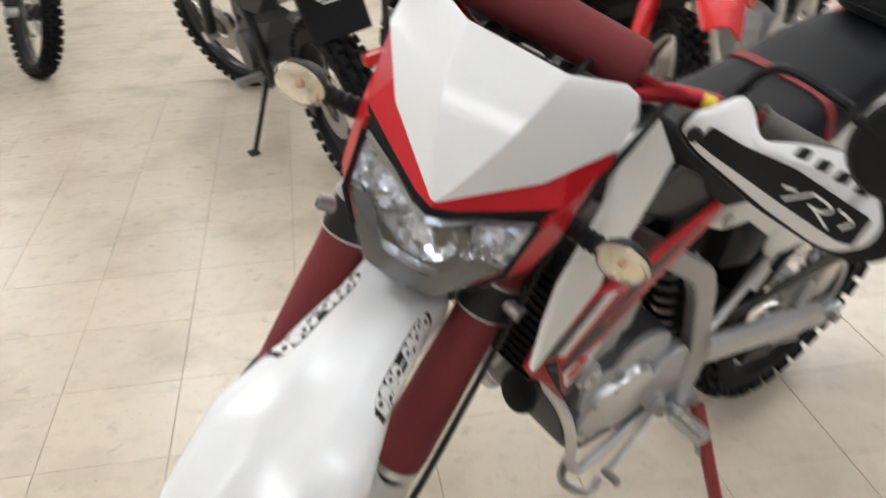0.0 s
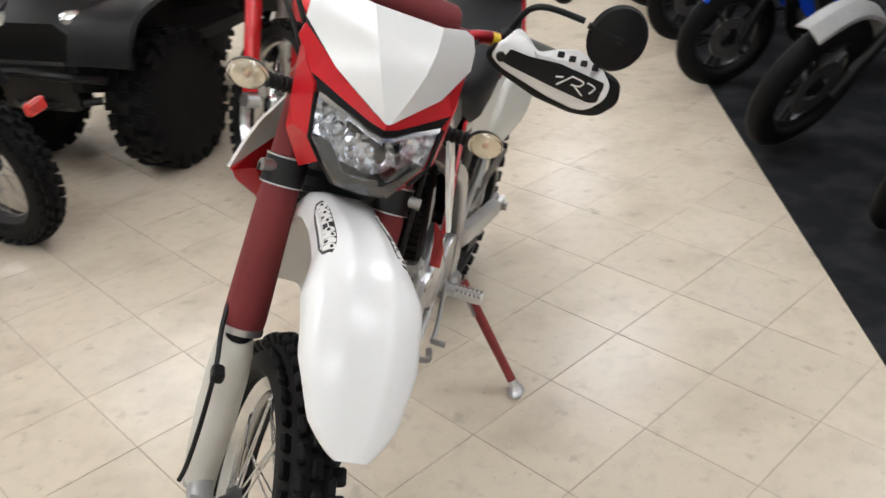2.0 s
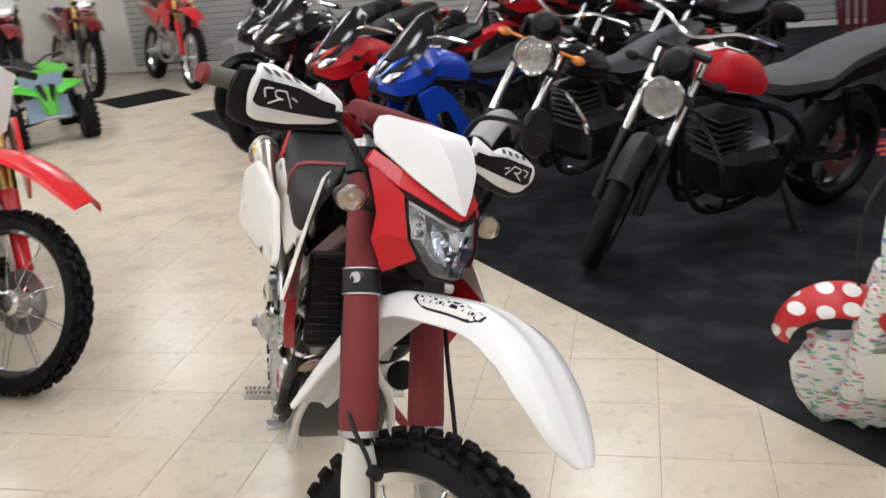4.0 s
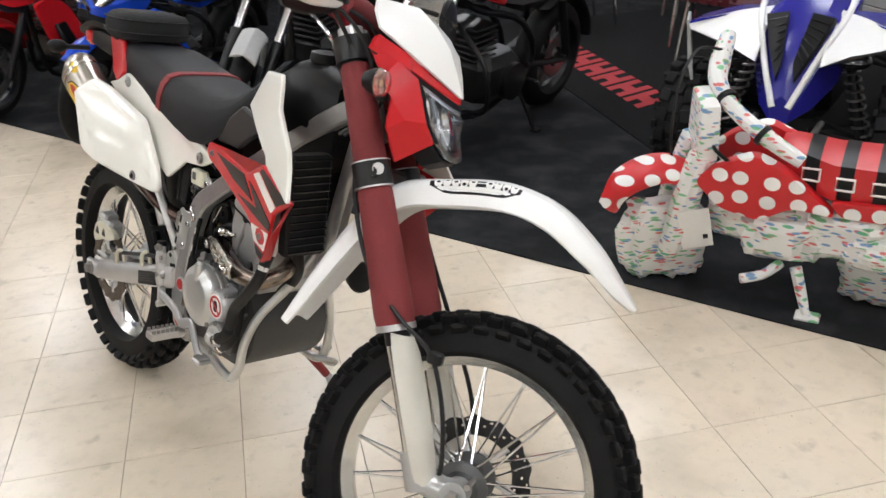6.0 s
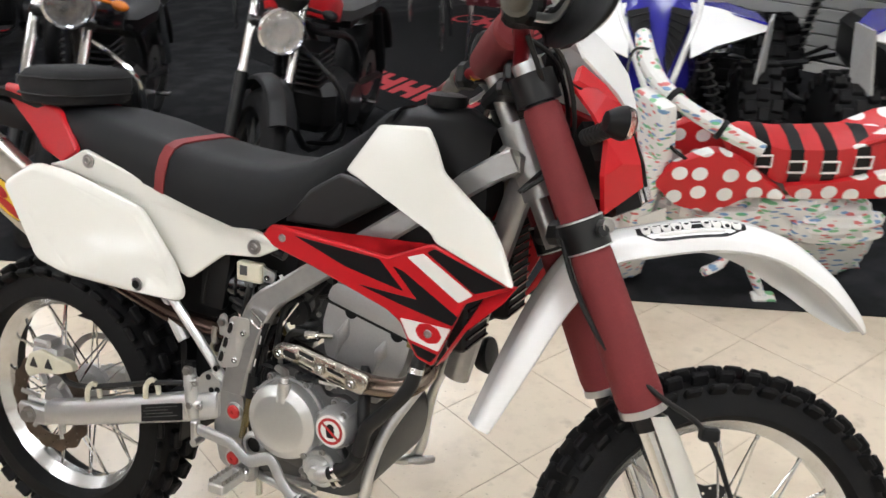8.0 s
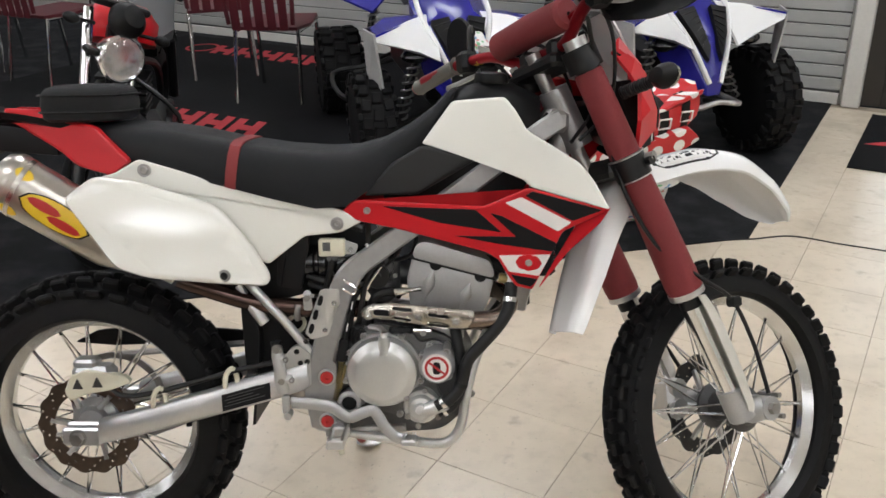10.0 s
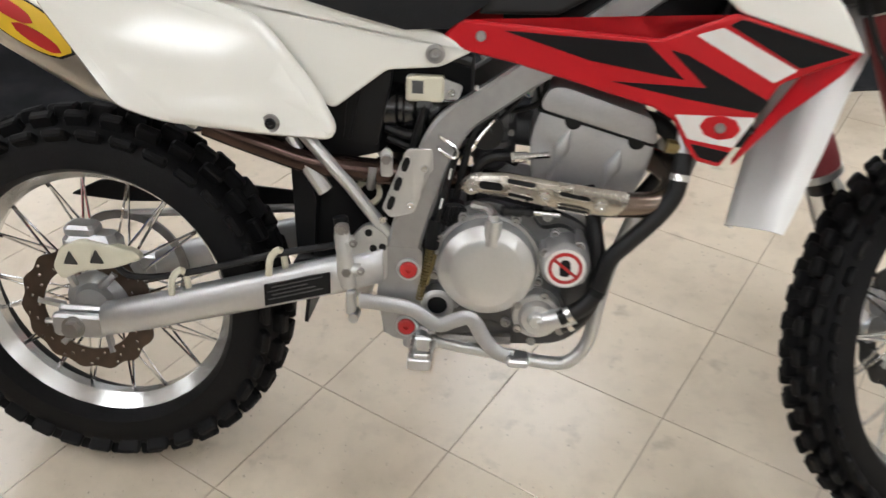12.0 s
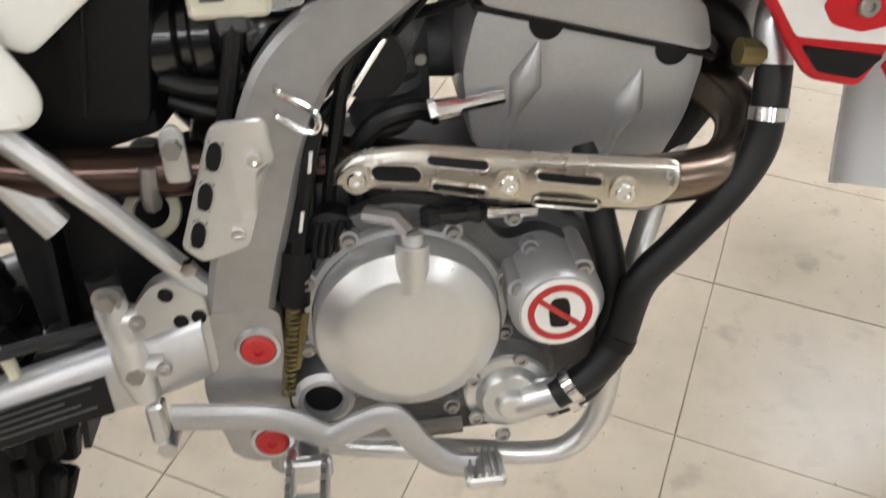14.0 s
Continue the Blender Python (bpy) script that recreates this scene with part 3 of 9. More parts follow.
def tyre_geo(R, w, rim, knobs=0, n=48, slick=False):
    """A tyre round the local z axis: R outer radius, w half width, rim inner radius; knobs: blocks round it."""
    g = Geo()
    body = R - (0.013 if knobs else 0.0)
    prof = []
    for k in range(13):
        a = math.pi * (k / 12)
        zz = -math.cos(a) * w
        rr = rim + 0.006 + (body - rim - 0.006) * (math.sin(a) ** (0.62 if knobs else 0.75))
        prof.append((rr, zz))
    prof += [(rim - 0.004, w * 0.72), (rim - 0.004, -w * 0.72)]
    g.lathe(prof, n, closed_profile=True)
    if knobs > 0:
        for z, half, ph in KNOB_ROWS:
            k1 = knob_geo(R, w, rim, knobs, z, half)
            for k in range(knobs):
                base = len(g.v)
                mk = pose(0, 0, 0, 0, 0, 360 * (k + ph) / knobs)
                g.v += [tuple(mk @ Vector(p)) for p in k1.v]
                g.f += [tuple(q + base for q in f) for f in k1.f]
    return g


def rim_geo(rim, w, n=48):
    g = Geo()
    g.lathe([(rim + 0.012, -w), (rim + 0.014, -w * 0.86), (rim - 0.004, -w * 0.72), (rim - 0.016, -w * 0.25), (rim - 0.016, w * 0.25), (rim - 0.004, w * 0.72), (rim + 0.014, w * 0.86),
             (rim + 0.012, w), (rim - 0.002, w * 0.96), (rim - 0.024, w * 0.3), (rim - 0.024, -w * 0.3), (rim - 0.002, -w * 0.96)], n, closed_profile=True)
    return g


TYRES = {}


def cached(key, make, mat, sharp=32):
    if key not in TYRES:
        TYRES[key] = mesh_of(key[0], make(), mat, sharp)
    return TYRES[key]


def simple_wheel(root, name, x, z, R, w, rim, style, m=None, mat=None, blocks=False):
    """A wheel of a background vehicle: cast ("cast") or wire spokes ("wire")."""
    place = (m or Matrix()) @ axis_y(x, 0, z)
    rim_mat = mat or (RIM_ALLOY if style == "wire" else BLACK_METAL)
    rg = rim_geo(rim, w * 0.62, 36)
    rg.lathe([(0.035, -w * 0.9), (0.05, -w * 0.6), (0.045, 0), (0.05, w * 0.6), (0.035, w * 0.9)], 20)
    cast = []
    if style == "cast":
        for k in range(5):
            a = 2 * math.pi * k / 5
            for d in (-0.16, 0.16):
                cast.append(math.degrees(a) + d * 57.3)
    wh = part(name, mesh_of(name, rg, rim_mat), rim_mat, root, m=place)
    for a in cast:
        part("wheel_spoke", cached(("wheel_spoke", rim, rim_mat.name), lambda: Geo().tube([(0.04, 0, 0), (rim - 0.01, 0, 0)], 0.011, 6), rim_mat), rim_mat, wh, m=pose(0, 0, 0, 0, 0, a))
    if blocks:
        for zz, half, ph in KNOB_ROWS:
            kn = cached(("knob", R, w, zz, rim), lambda: knob_geo(R, w, rim, 36, zz, half), TYRE)
            for k in range(36):
                part("knob", kn, TYRE, wh, m=pose(0, 0, 0, 0, 0, 10 * (k + ph)))
    part("tyre", cached(("tyre", R, w, rim, style, blocks), lambda: tyre_geo(R, w, rim, -1 if blocks else 40 if style == "wire" else 0, 40), TYRE), TYRE, wh)
    disc = Geo().lathe([(0.06, 0.0), (0.125, 0.0), (0.125, 0.004), (0.06, 0.004)], 32, closed_profile=True)
    part("brake_disc", disc, STEEL, wh, m=pose(0, 0, w * 0.75))
    if style == "wire":
        sp = cached(("spoke", rim), lambda: Geo().tube([(0.04, 0.0, 0.03), (rim * 0.55, 0.03, 0.014), (rim - 0.012, 0.035, 0.0)], 0.0022, 5), CHROME)
        for k in range(18):
            part("spoke", sp, CHROME, wh, m=pose(0, 0, 0, 180 if k % 2 else 0, 0, k * 20))
    return wh


def bent_sheet(path, widths, thick=0.004, crown=0.012):
    """A fender: a strip along a path in x and z with widths across, crowned."""
    P = smooth_path([(x, 0, z) for x, z in path], 5)
    k = len(path) - 1
    rings = []
    for i, p in enumerate(P):
        t = i / (len(P) - 1) * k
        j = min(int(t), k - 1)
        w = widths[j] * (1 - t + j) + widths[j + 1] * (t - j)
        d = (P[min(i + 1, len(P) - 1)] - P[max(i - 1, 0)]).normalized()
        nrm = Vector((-d.z, 0, d.x))
        ring = []
        for s in (-1, -0.94, -0.6, 0, 0.6, 0.94, 1):
            ring.append(p + Vector((0, s * w, 0)) + nrm * (crown * (1 - s * s) - (0.012 if abs(s) == 1 else 0)))
        for s in (0.93, 0, -0.93):
            ring.append(p + Vector((0, s * w, 0)) + nrm * (crown * (1 - s * s) - thick - (0.006 if s else 0)))
        rings.append(ring)
    return Geo().loft(rings)


def road_bike(name, label, m, tank=BLACK_GLOSS, fairing=None, fender=BLACK_PLASTIC, lamp="round", fork=CHROME, wb=1.42, seat=BLACK_PLASTIC, cruiser=False, scale=1.0, steer=0.0, tank2=None, lamp_drop=0.0, signal=None, group="motorcycles on the carpet"):
    """A road motorcycle on its side stand; m: the pose of its rear contact, x ahead."""
    root = thing(name, label, "motorcycle", m @ pose(0, 0, 0, -9) @ Matrix.Scale(scale, 4), group)
    Rf, Rr = (0.31, 0.31)
    rake = 36 if cruiser else 25
    head = Vector((wb - 0.30 - (0.15 if cruiser else 0), 0, 0.92))
    ax = Vector((math.sin(radians(rake)), 0, -math.cos(radians(rake))))
    st = Matrix.Translation(head) @ Matrix.Rotation(radians(steer), 4, -ax) @ Matrix.Translation(-head)
    simple_wheel(root, "rear_wheel", 0, Rr, Rr, 0.075, 0.215, "cast")
    simple_wheel(root, "front_wheel", wb, Rf, Rf, 0.047, 0.215, "cast", st)
    axle = Vector((wb, 0, Rf))
    for s in (-1, 1):
        top = axle - ax * 0.72 + Vector((-0.02, s * 0.10, 0))
        mid = axle - ax * 0.34 + Vector((-0.02, s * 0.10, 0))
        part("fork_tube", Geo().cyl(top, mid, 0.021, 12), fork, root, "bright fork tube", st)
        part("fork_slider", Geo().cyl(mid, axle + Vector((-0.02, s * 0.10, 0)), 0.028, 12, 0.024), BLACK_METAL, root, "", st)
        part("grip", Geo().cyl(head + Vector((-0.12, s * 0.24, 0.19)), head + Vector((-0.17, s * 0.37, 0.17)), 0.018, 10), BLACK_PLASTIC, root, "", st)
        part("mirror", Geo().tube([head + Vector((-0.08, s * 0.2, 0.2)), head + Vector((-0.06, s * 0.28, 0.34))], 0.006, 6).blob(head + Vector((-0.06, s * 0.32, 0.36)), (0.02, 0.075, 0.04), 12, 8), BLACK_PLASTIC, root, "", st)
        part("indicator", Geo().tube([head + Vector((0.05, s * 0.1, 0)), head + Vector((0.05, s * 0.17, 0))], 0.008, 6).blob(head + Vector((0.06, s * 0.20, 0)), (0.03, 0.035, 0.022), 12, 8), signal or (AMBER if cruiser else BLACK_PLASTIC), root, "", st)
    part("handlebar", Geo().tube([head + Vector((-0.17, -0.37, 0.17)), head + Vector((-0.06, -0.18, 0.2)), head + Vector((-0.04, 0, 0.13)), head + Vector((-0.06, 0.18, 0.2)), head + Vector((-0.17, 0.37, 0.17))], 0.011, 8, 5), CHROME, root, "", st)
    for dx, dz in ((0.02, 0.09), (0.08, -0.1)):
        part("triple_clamp", Geo().box(head + Vector((dx, 0, dz)), (0.06, 0.25, 0.03), ch=0.008), BLACK_METAL, root, "", st)
    arc = [(wb + (Rf + 0.03) * math.cos(radians(a)), Rf + (Rf + 0.03) * math.sin(radians(a))) for a in ((150, 125, 100, 75, 50) if not cruiser else (165, 140, 115, 90, 60))]
    part("front_fender", bent_sheet(arc, [0.06] * 5, crown=0.03), fender, root, "", st)
    if lamp == "round":
        c = head + Vector((0.15, 0, 0.02 - lamp_drop))
        bowl = part("headlight", Geo().lathe([(0.03, -0.13), (0.07, -0.10), (0.093, -0.04), (0.098, 0.0), (0.09, 0.006), (0.085, -0.004)], 28, st @ Matrix.Translation(c) @ pose(0, 0, 0, 0, 84)), CHROME, root, "round chrome headlight")
        part("reflector", Geo().lathe([(0.02, -0.06), (0.06, -0.04), (0.086, -0.006)], 28, st @ Matrix.Translation(c) @ pose(0, 0, 0, 0, 84)), REFLECTOR, bowl)
        part("lens", Geo().lathe([(0.087, -0.004), (0.07, 0.010), (0.03, 0.018), (0.004, 0.019), (0.004, 0.016), (0.03, 0.015), (0.07, 0.007)], 28, st @ Matrix.Translation(c) @ pose(0, 0, 0, 0, 84)), LENS, bowl)
        part("gauge", Geo().lathe([(0.06, -0.03), (0.075, 0.0), (0.07, 0.035), (0.045, 0.065), (0.01, 0.075)], 24, st @ Matrix.Translation(head + Vector((0.09, 0, 0.16 - lamp_drop))) @ pose(0, 0, 0, 0, 55)), BLACK_PLASTIC, root)
    z0 = 0.72 if cruiser else 0.80
    tk = Geo().loft([[(x, y * w, z) for y, z in ((-1, zb), (-1.1, zb + (zt - zb) * 0.5), (-0.75, zt - 0.02), (0, zt), (0.75, zt - 0.02), (1.1, zb + (zt - zb) * 0.5), (1, zb))] for x, w, zb, zt in
                     ((0.62, 0.07, z0 - 0.05, z0 + 0.03), (0.72, 0.12, z0 - 0.05, z0 + 0.12), (0.88, 0.14, z0, z0 + 0.18), (1.0, 0.125, z0 + 0.03, z0 + 0.18), (1.07, 0.07, z0 + 0.06, z0 + 0.14))])
    tank_ob = part("tank", tk, tank, root, "", sharp=60)
    if tank2:
        part("tank_stripe", Geo().loft([[(x, y * w, z) for y, z in ((-0.3, zt + 0.001), (0, zt + 0.006), (0.3, zt + 0.001), (0, zt - 0.01))] for x, w, zt in ((0.75, 0.14, z0 + 0.13), (0.88, 0.15, z0 + 0.178), (1.0, 0.13, z0 + 0.178))]), tank2, tank_ob)
    part("filler_cap", Geo().lathe([(0.035, 0), (0.035, 0.01), (0.028, 0.014)], 20, pose(0.9, 0, z0 + 0.178)), CHROME, tank_ob)
    sz = z0 - 0.03
    part("seat", Geo().loft([[(x, y * w, z) for y, z in ((-1, zt - 0.08), (-1.05, zt - 0.03), (-0.7, zt), (0.7, zt), (1.05, zt - 0.03), (1, zt - 0.08))] for x, w, zt in
                             ((-0.30, 0.07, sz + 0.14), (-0.15, 0.11, sz + 0.13), (0.12, 0.13, sz + 0.09), (0.3, 0.15, sz + 0.03), (0.55, 0.12, sz + 0.03), (0.66, 0.08, sz + 0.05))]), seat, root, "", sharp=50)
    part("tail", Geo().loft([[(x, y * w, z) for y, z in ((-1, zb), (-1, zt), (1, zt), (1, zb))] for x, w, zb, zt in ((-0.42, 0.05, sz + 0.02, sz + 0.07), (-0.2, 0.10, sz - 0.04, sz + 0.05), (0.5, 0.10, sz - 0.1, sz - 0.02))]), fairing or BLACK_PLASTIC, root)
    part("tail_light", Geo().box((-0.43, 0, sz + 0.05), (0.04, 0.12, 0.05), ch=0.01), TAIL_RED, root)
    arc2 = [((Rr + 0.04) * math.cos(radians(a)), Rr + (Rr + 0.04) * math.sin(radians(a))) for a in (60, 90, 120, 150, 170)]
    part("rear_fender", bent_sheet(arc2, [0.08] * 5, crown=0.02), BLACK_PLASTIC, root)
    eng = Geo().box((0.72, 0, 0.38), (0.36, 0.34, 0.24), ch=0.05).cyl((0.66, -0.2, 0.36), (0.66, 0.2, 0.36), 0.10, 20)
    part("engine", eng, BLACK_METAL, root)
    for k in range(6):
        part("cylinder_fin", Geo().box((0.83, 0, 0.50 + k * 0.03), (0.2, 0.22, 0.012), ch=0.004), BLACK_METAL, root)
    part("frame", Geo().tube([head, (0.9, 0.06, 0.75), (0.5, 0.1, 0.62), (0.36, 0.1, 0.36), (0.8, 0.1, 0.2), (1.02, 0.05, 0.3), head], 0.018, 8, 4)
         .tube([head, (0.9, -0.06, 0.75), (0.5, -0.1, 0.62), (0.36, -0.1, 0.36), (0.8, -0.1, 0.2), (1.02, -0.05, 0.3), head], 0.018, 8, 4), BLACK_METAL, root)
    for s in (-1, 1):
        part("swingarm", Geo().tube([(0.4, s * 0.1, 0.36), (0, s * 0.11, Rr)], 0.02, 8), BLACK_METAL, root)
        part("shock", Geo().cyl((0.02, s * 0.13, 0.36), (0.14, s * 0.12, 0.68), 0.026, 10), CHROME if cruiser else BLACK_METAL, root)
        part("footpeg", Geo().cyl((0.5, s * 0.14, 0.33), (0.5, s * 0.26, 0.33), 0.012, 8), CHROME, root)
    part("exhaust", Geo().tube([(0.95, -0.06, 0.5), (1.0, -0.1, 0.3), (0.75, -0.16, 0.2), (0.4, -0.17, 0.24), (-0.1, -0.18, 0.34)], 0.03, 10, 5, radii=[0.02, 0.02, 0.022, 0.045, 0.05]), CHROME if cruiser else BLACK_METAL, root)
    part("kickstand", Geo().tube([(0.5, 0.12, 0.28), (0.46, 0.24, 0.045)], 0.011, 8).box((0.45, 0.245, 0.045), (0.05, 0.04, 0.008)), BLACK_METAL, root)
    part("engine_guard", Geo().tube([(1.02, 0.05, 0.7), (1.06, 0.26, 0.55), (0.98, 0.24, 0.3), (0.9, 0.06, 0.22)], 0.012, 8, 4), CHROME if cruiser else BLACK_METAL, root)
    if fairing:
        nose = Geo().loft([[(x, y * w, z) for y, z in ((-1, zb), (-1.1, (zb + zt) / 2), (-0.6, zt), (0.6, zt), (1.1, (zb + zt) / 2), (1, zb))] for x, w, zb, zt in
                           ((0.96, 0.12, 0.86, 1.00), (1.08, 0.165, 0.80, 1.02), (1.20, 0.165, 0.76, 1.0), (1.31, 0.125, 0.75, 0.95), (1.42, 0.045, 0.80, 0.87))])
        part("nose_fairing", nose, fairing, root, sharp=25)
        arc = [k / 6 - 1 for k in range(13)]
        screen = [[(x - 0.07 * y * y, y * w, zt - 0.075 * y * y) for y in arc] + [(x - 0.07 * y * y - 0.004, y * w * 0.97, zt - 0.075 * y * y - 0.004) for y in arc[::-1]] for x, w, zt in ((0.985, 0.075, 1.225), (1.03, 0.105, 1.205), (1.09, 0.130, 1.165), (1.17, 0.145, 1.105), (1.25, 0.140, 1.03), (1.31, 0.115, 0.972))]
        part("windscreen", Geo().loft(screen), BLACK_GLOSS, root, "smoked windscreen", sharp=60)
        part("lamp_panel", Geo().loft([[(x, y * w, zt - 0.045 * y * y) for y in arc] + [(x, y * w, zt - 0.045 * y * y - 0.012) for y in arc[::-1]] for x, w, zt in ((1.22, 0.150, 1.004), (1.31, 0.122, 0.957), (1.39, 0.070, 0.905), (1.432, 0.03, 0.865))]), BLACK_GLOSS, root, "glossy black lamp panel", sharp=60)
        part("nose_panel", Geo().loft([[(x, y * w, z) for y, z in ((-1, zb), (-0.7, zt), (0.7, zt), (1, zb))] for x, w, zb, zt in ((1.22, 0.12, 0.70, 0.80), (1.34, 0.11, 0.72, 0.80), (1.435, 0.04, 0.78, 0.825))]), BLACK_PLASTIC, root, "black lower nose")
        for s in (-1, 1):
            part("headlight", Geo().blob((1.322, s * 0.086, 0.872), (0.085, 0.055, 0.034), 16, 8, Matrix.Translation((1.315, s * 0.082, 0.865)) @ pose(0, 0, 0, s * 18, 22, -s * 24) @ Matrix.Translation((-1.315, -s * 0.082, -0.865))), REFLECTOR, root, "slanted twin headlight")
            side = rounded([(0.70, 0.40), (0.96, 0.33), (1.10, 0.50), (1.22, 0.76), (1.06, 0.80), (0.92, 0.70), (0.84, 0.58)], 0.03)
            part("side_fairing", Geo().prism(side, s * 0.19, s * 0.215), fairing, root)
            part("fairing_vent", Geo().prism(rounded([(0.88, 0.46), (1.00, 0.44), (1.07, 0.60), (0.98, 0.62)], 0.02), s * 0.216, s * 0.222), BLACK_PLASTIC, root)
    return root


def dirt_bike(name, label, m, plastic, fork_low, fork_up, steer=0.0, seat=SEAT_VINYL, tank=None, plate=None, lamp=False, stand="kick", lean=-10.0, group="dirt bikes", scale=1.0, fender_mark=False, metal=ALLOY, rims=None, blocks=False):
    """A trail or motocross motorcycle; m: the pose of its rear contact, x ahead."""
    root = thing(name, label, "motorcycle", m @ pose(0, 0, 0, lean) @ Matrix.Scale(scale, 4), group)
    wb, Rf, Rr = 1.46, 0.345, 0.335
    ax = Vector((math.sin(radians(27)), 0, -math.cos(radians(27))))
    axle = Vector((wb, 0, Rf))
    head = axle - ax * 0.72 + Vector((-0.04, 0, 0))
    st = Matrix.Translation(head) @ Matrix.Rotation(radians(steer), 4, -ax) @ Matrix.Translation(-head)
    simple_wheel(root, "rear_wheel", 0, Rr, Rr, 0.058, 0.245, "wire", None, rims, blocks)
    simple_wheel(root, "front_wheel", wb, Rf, Rf, 0.045, 0.282, "wire", st, rims, blocks)
    for s in (-1, 1):
        o = Vector((-0.025, s * 0.105, 0))
        part("fork_tube", Geo().cyl(axle - ax * 0.86 + o, axle - ax * 0.42 + o, 0.026, 14), fork_up, root, "", st)
        part("fork_guard", Geo().cyl(axle - ax * 0.44 + o, axle - ax * 0.03 + o, 0.036, 12, 0.030), fork_low, root, "", st)
        part("axle_lug", Geo().cyl(axle + o + Vector((0.01, s * 0.03, 0)), axle + o - Vector((0, s * 0.03, 0)), 0.03, 12), ALLOY, root, "", st)
        part("grip", Geo().cyl(head + Vector((-0.10, s * 0.28, 0.22)), head + Vector((-0.13, s * 0.40, 0.22)), 0.018, 10), BLACK_PLASTIC, root, "", st)
        sh = rounded([(0.72, 0.92), (0.98, 0.96), (1.16, 0.74), (1.02, 0.62), (0.86, 0.76), (0.72, 0.80)], 0.02)
        part("shroud", Geo().prism(sh, s * 0.16, s * 0.175), plastic, root)
        sp = rounded([(-0.06, 0.90), (0.30, 0.86), (0.62, 0.80), (0.52, 0.64), (0.30, 0.66)], 0.02)
        part("side_panel", Geo().prism(sp, s * 0.12, s * 0.135), plastic, root)
        part("swingarm", Geo().tube([(0.58, s * 0.09, 0.42), (0.0, s * 0.10, Rr)], 0.026, 8, flat=0.6), metal, root)
        part("footpeg", Geo().box((0.52, s * 0.19, 0.36), (0.05, 0.12, 0.025), ch=0.006), STEEL, root)
    part("handlebar", Geo().tube([head + Vector((-0.13, -0.40, 0.22)), head + Vector((-0.08, -0.2, 0.22)), head + Vector((-0.03, 0, 0.13)), head + Vector((-0.08, 0.2, 0.22)), head + Vector((-0.13, 0.40, 0.22))], 0.013, 8, 5), BLACK_METAL, root, "", st)
    part("number_plate", Geo().loft([[head + Vector((x, y, z)) for x, y, z in ((0.09 + d, -0.10, 0.2), (0.11 + d, 0, 0.22), (0.09 + d, 0.10, 0.2), (0.12 + d, 0.07, -0.02), (0.13 + d, 0, -0.06), (0.12 + d, -0.07, -0.02))] for d in (0.0, 0.006)]), plate or DECAL_WHITE, root, "", st)
    fp = axle - ax * 0.52 + Vector((-0.04, 0, 0))
    ff = part("front_fender", bent_sheet([(fp.x - 0.30, fp.z - 0.07), (fp.x - 0.1, fp.z + 0.03), (fp.x + 0.1, fp.z + 0.06), (fp.x + 0.32, fp.z + 0.04), (fp.x + 0.56, fp.z - 0.055)], [0.075, 0.095, 0.108, 0.10, 0.062], crown=0.04), plastic, root, "", st)
    if fender_mark:
        part("sticker", Geo().tube([(fp.x + 0.14, -0.045, fp.z + 0.085), (fp.x + 0.33, -0.035, fp.z + 0.03)], 0.012, 8, flat=1.0), DECAL_WHITE, ff, "pale printed sticker")
    for dx, dz in ((0.03, 0.06), (0.1, -0.13)):
        part("triple_clamp", Geo().box(head + Vector((dx, 0, dz)), (0.07, 0.27, 0.035), ch=0.008), BLACK_METAL, root, "", st)
    part("rear_fender", bent_sheet([(0.25, 0.88), (0.0, 0.93), (-0.25, 0.97), (-0.45, 0.95)], [0.10, 0.10, 0.085, 0.05], crown=0.02), plastic, root)
    part("seat", Geo().loft([[(x, y * w, z) for y, z in ((-1, zt - 0.08), (-0.9, zt - 0.01), (0, zt), (0.9, zt - 0.01), (1, zt - 0.08))] for x, w, zt in ((-0.1, 0.06, 0.99), (0.2, 0.09, 0.96), (0.5, 0.09, 0.93), (0.8, 0.06, 0.99))]), seat, root, sharp=50)
    part("tank", Geo().loft([[(x, y * w, z) for y, z in ((-1, zt - 0.16), (-0.9, zt - 0.02), (0, zt), (0.9, zt - 0.02), (1, zt - 0.16))] for x, w, zt in ((0.7, 0.09, 0.96), (0.85, 0.13, 1.01), (1.02, 0.08, 1.02))]), tank or plastic, root, sharp=50)
    part("engine", Geo().box((0.68, 0, 0.44), (0.32, 0.24, 0.2), ch=0.05).cyl((0.64, -0.15, 0.44), (0.64, 0.15, 0.44), 0.085, 20).box((0.80, 0, 0.62), (0.16, 0.16, 0.2), ch=0.02), CAST_GREY if metal is ALLOY else CAST_DARK, root)
    part("frame", Geo().tube([head + Vector((0, 0, 0.02)), (0.86, 0.1, 0.84), (0.56, 0.11, 0.62), (0.52, 0.1, 0.32), (0.85, 0.08, 0.28), (1.0, 0.04, 0.5), head], 0.02, 8, 4)
         .tube([head + Vector((0, 0, 0.02)), (0.86, -0.1, 0.84), (0.56, -0.11, 0.62), (0.52, -0.1, 0.32), (0.85, -0.08, 0.28), (1.0, -0.04, 0.5), head], 0.02, 8, 4), metal, root)
    part("radiator", Geo().box((1.0, 0.0, 0.72), (0.05, 0.26, 0.2), ch=0.01), BLACK_METAL, root)
    part("exhaust", Geo().tube([(0.9, -0.04, 0.62), (1.0, -0.08, 0.5), (0.8, -0.12, 0.55), (0.4, -0.13, 0.68), (0.1, -0.15, 0.78), (-0.2, -0.15, 0.86)], 0.03, 10, 5, radii=[0.02, 0.02, 0.022, 0.03, 0.05, 0.05]), TITAN, root)
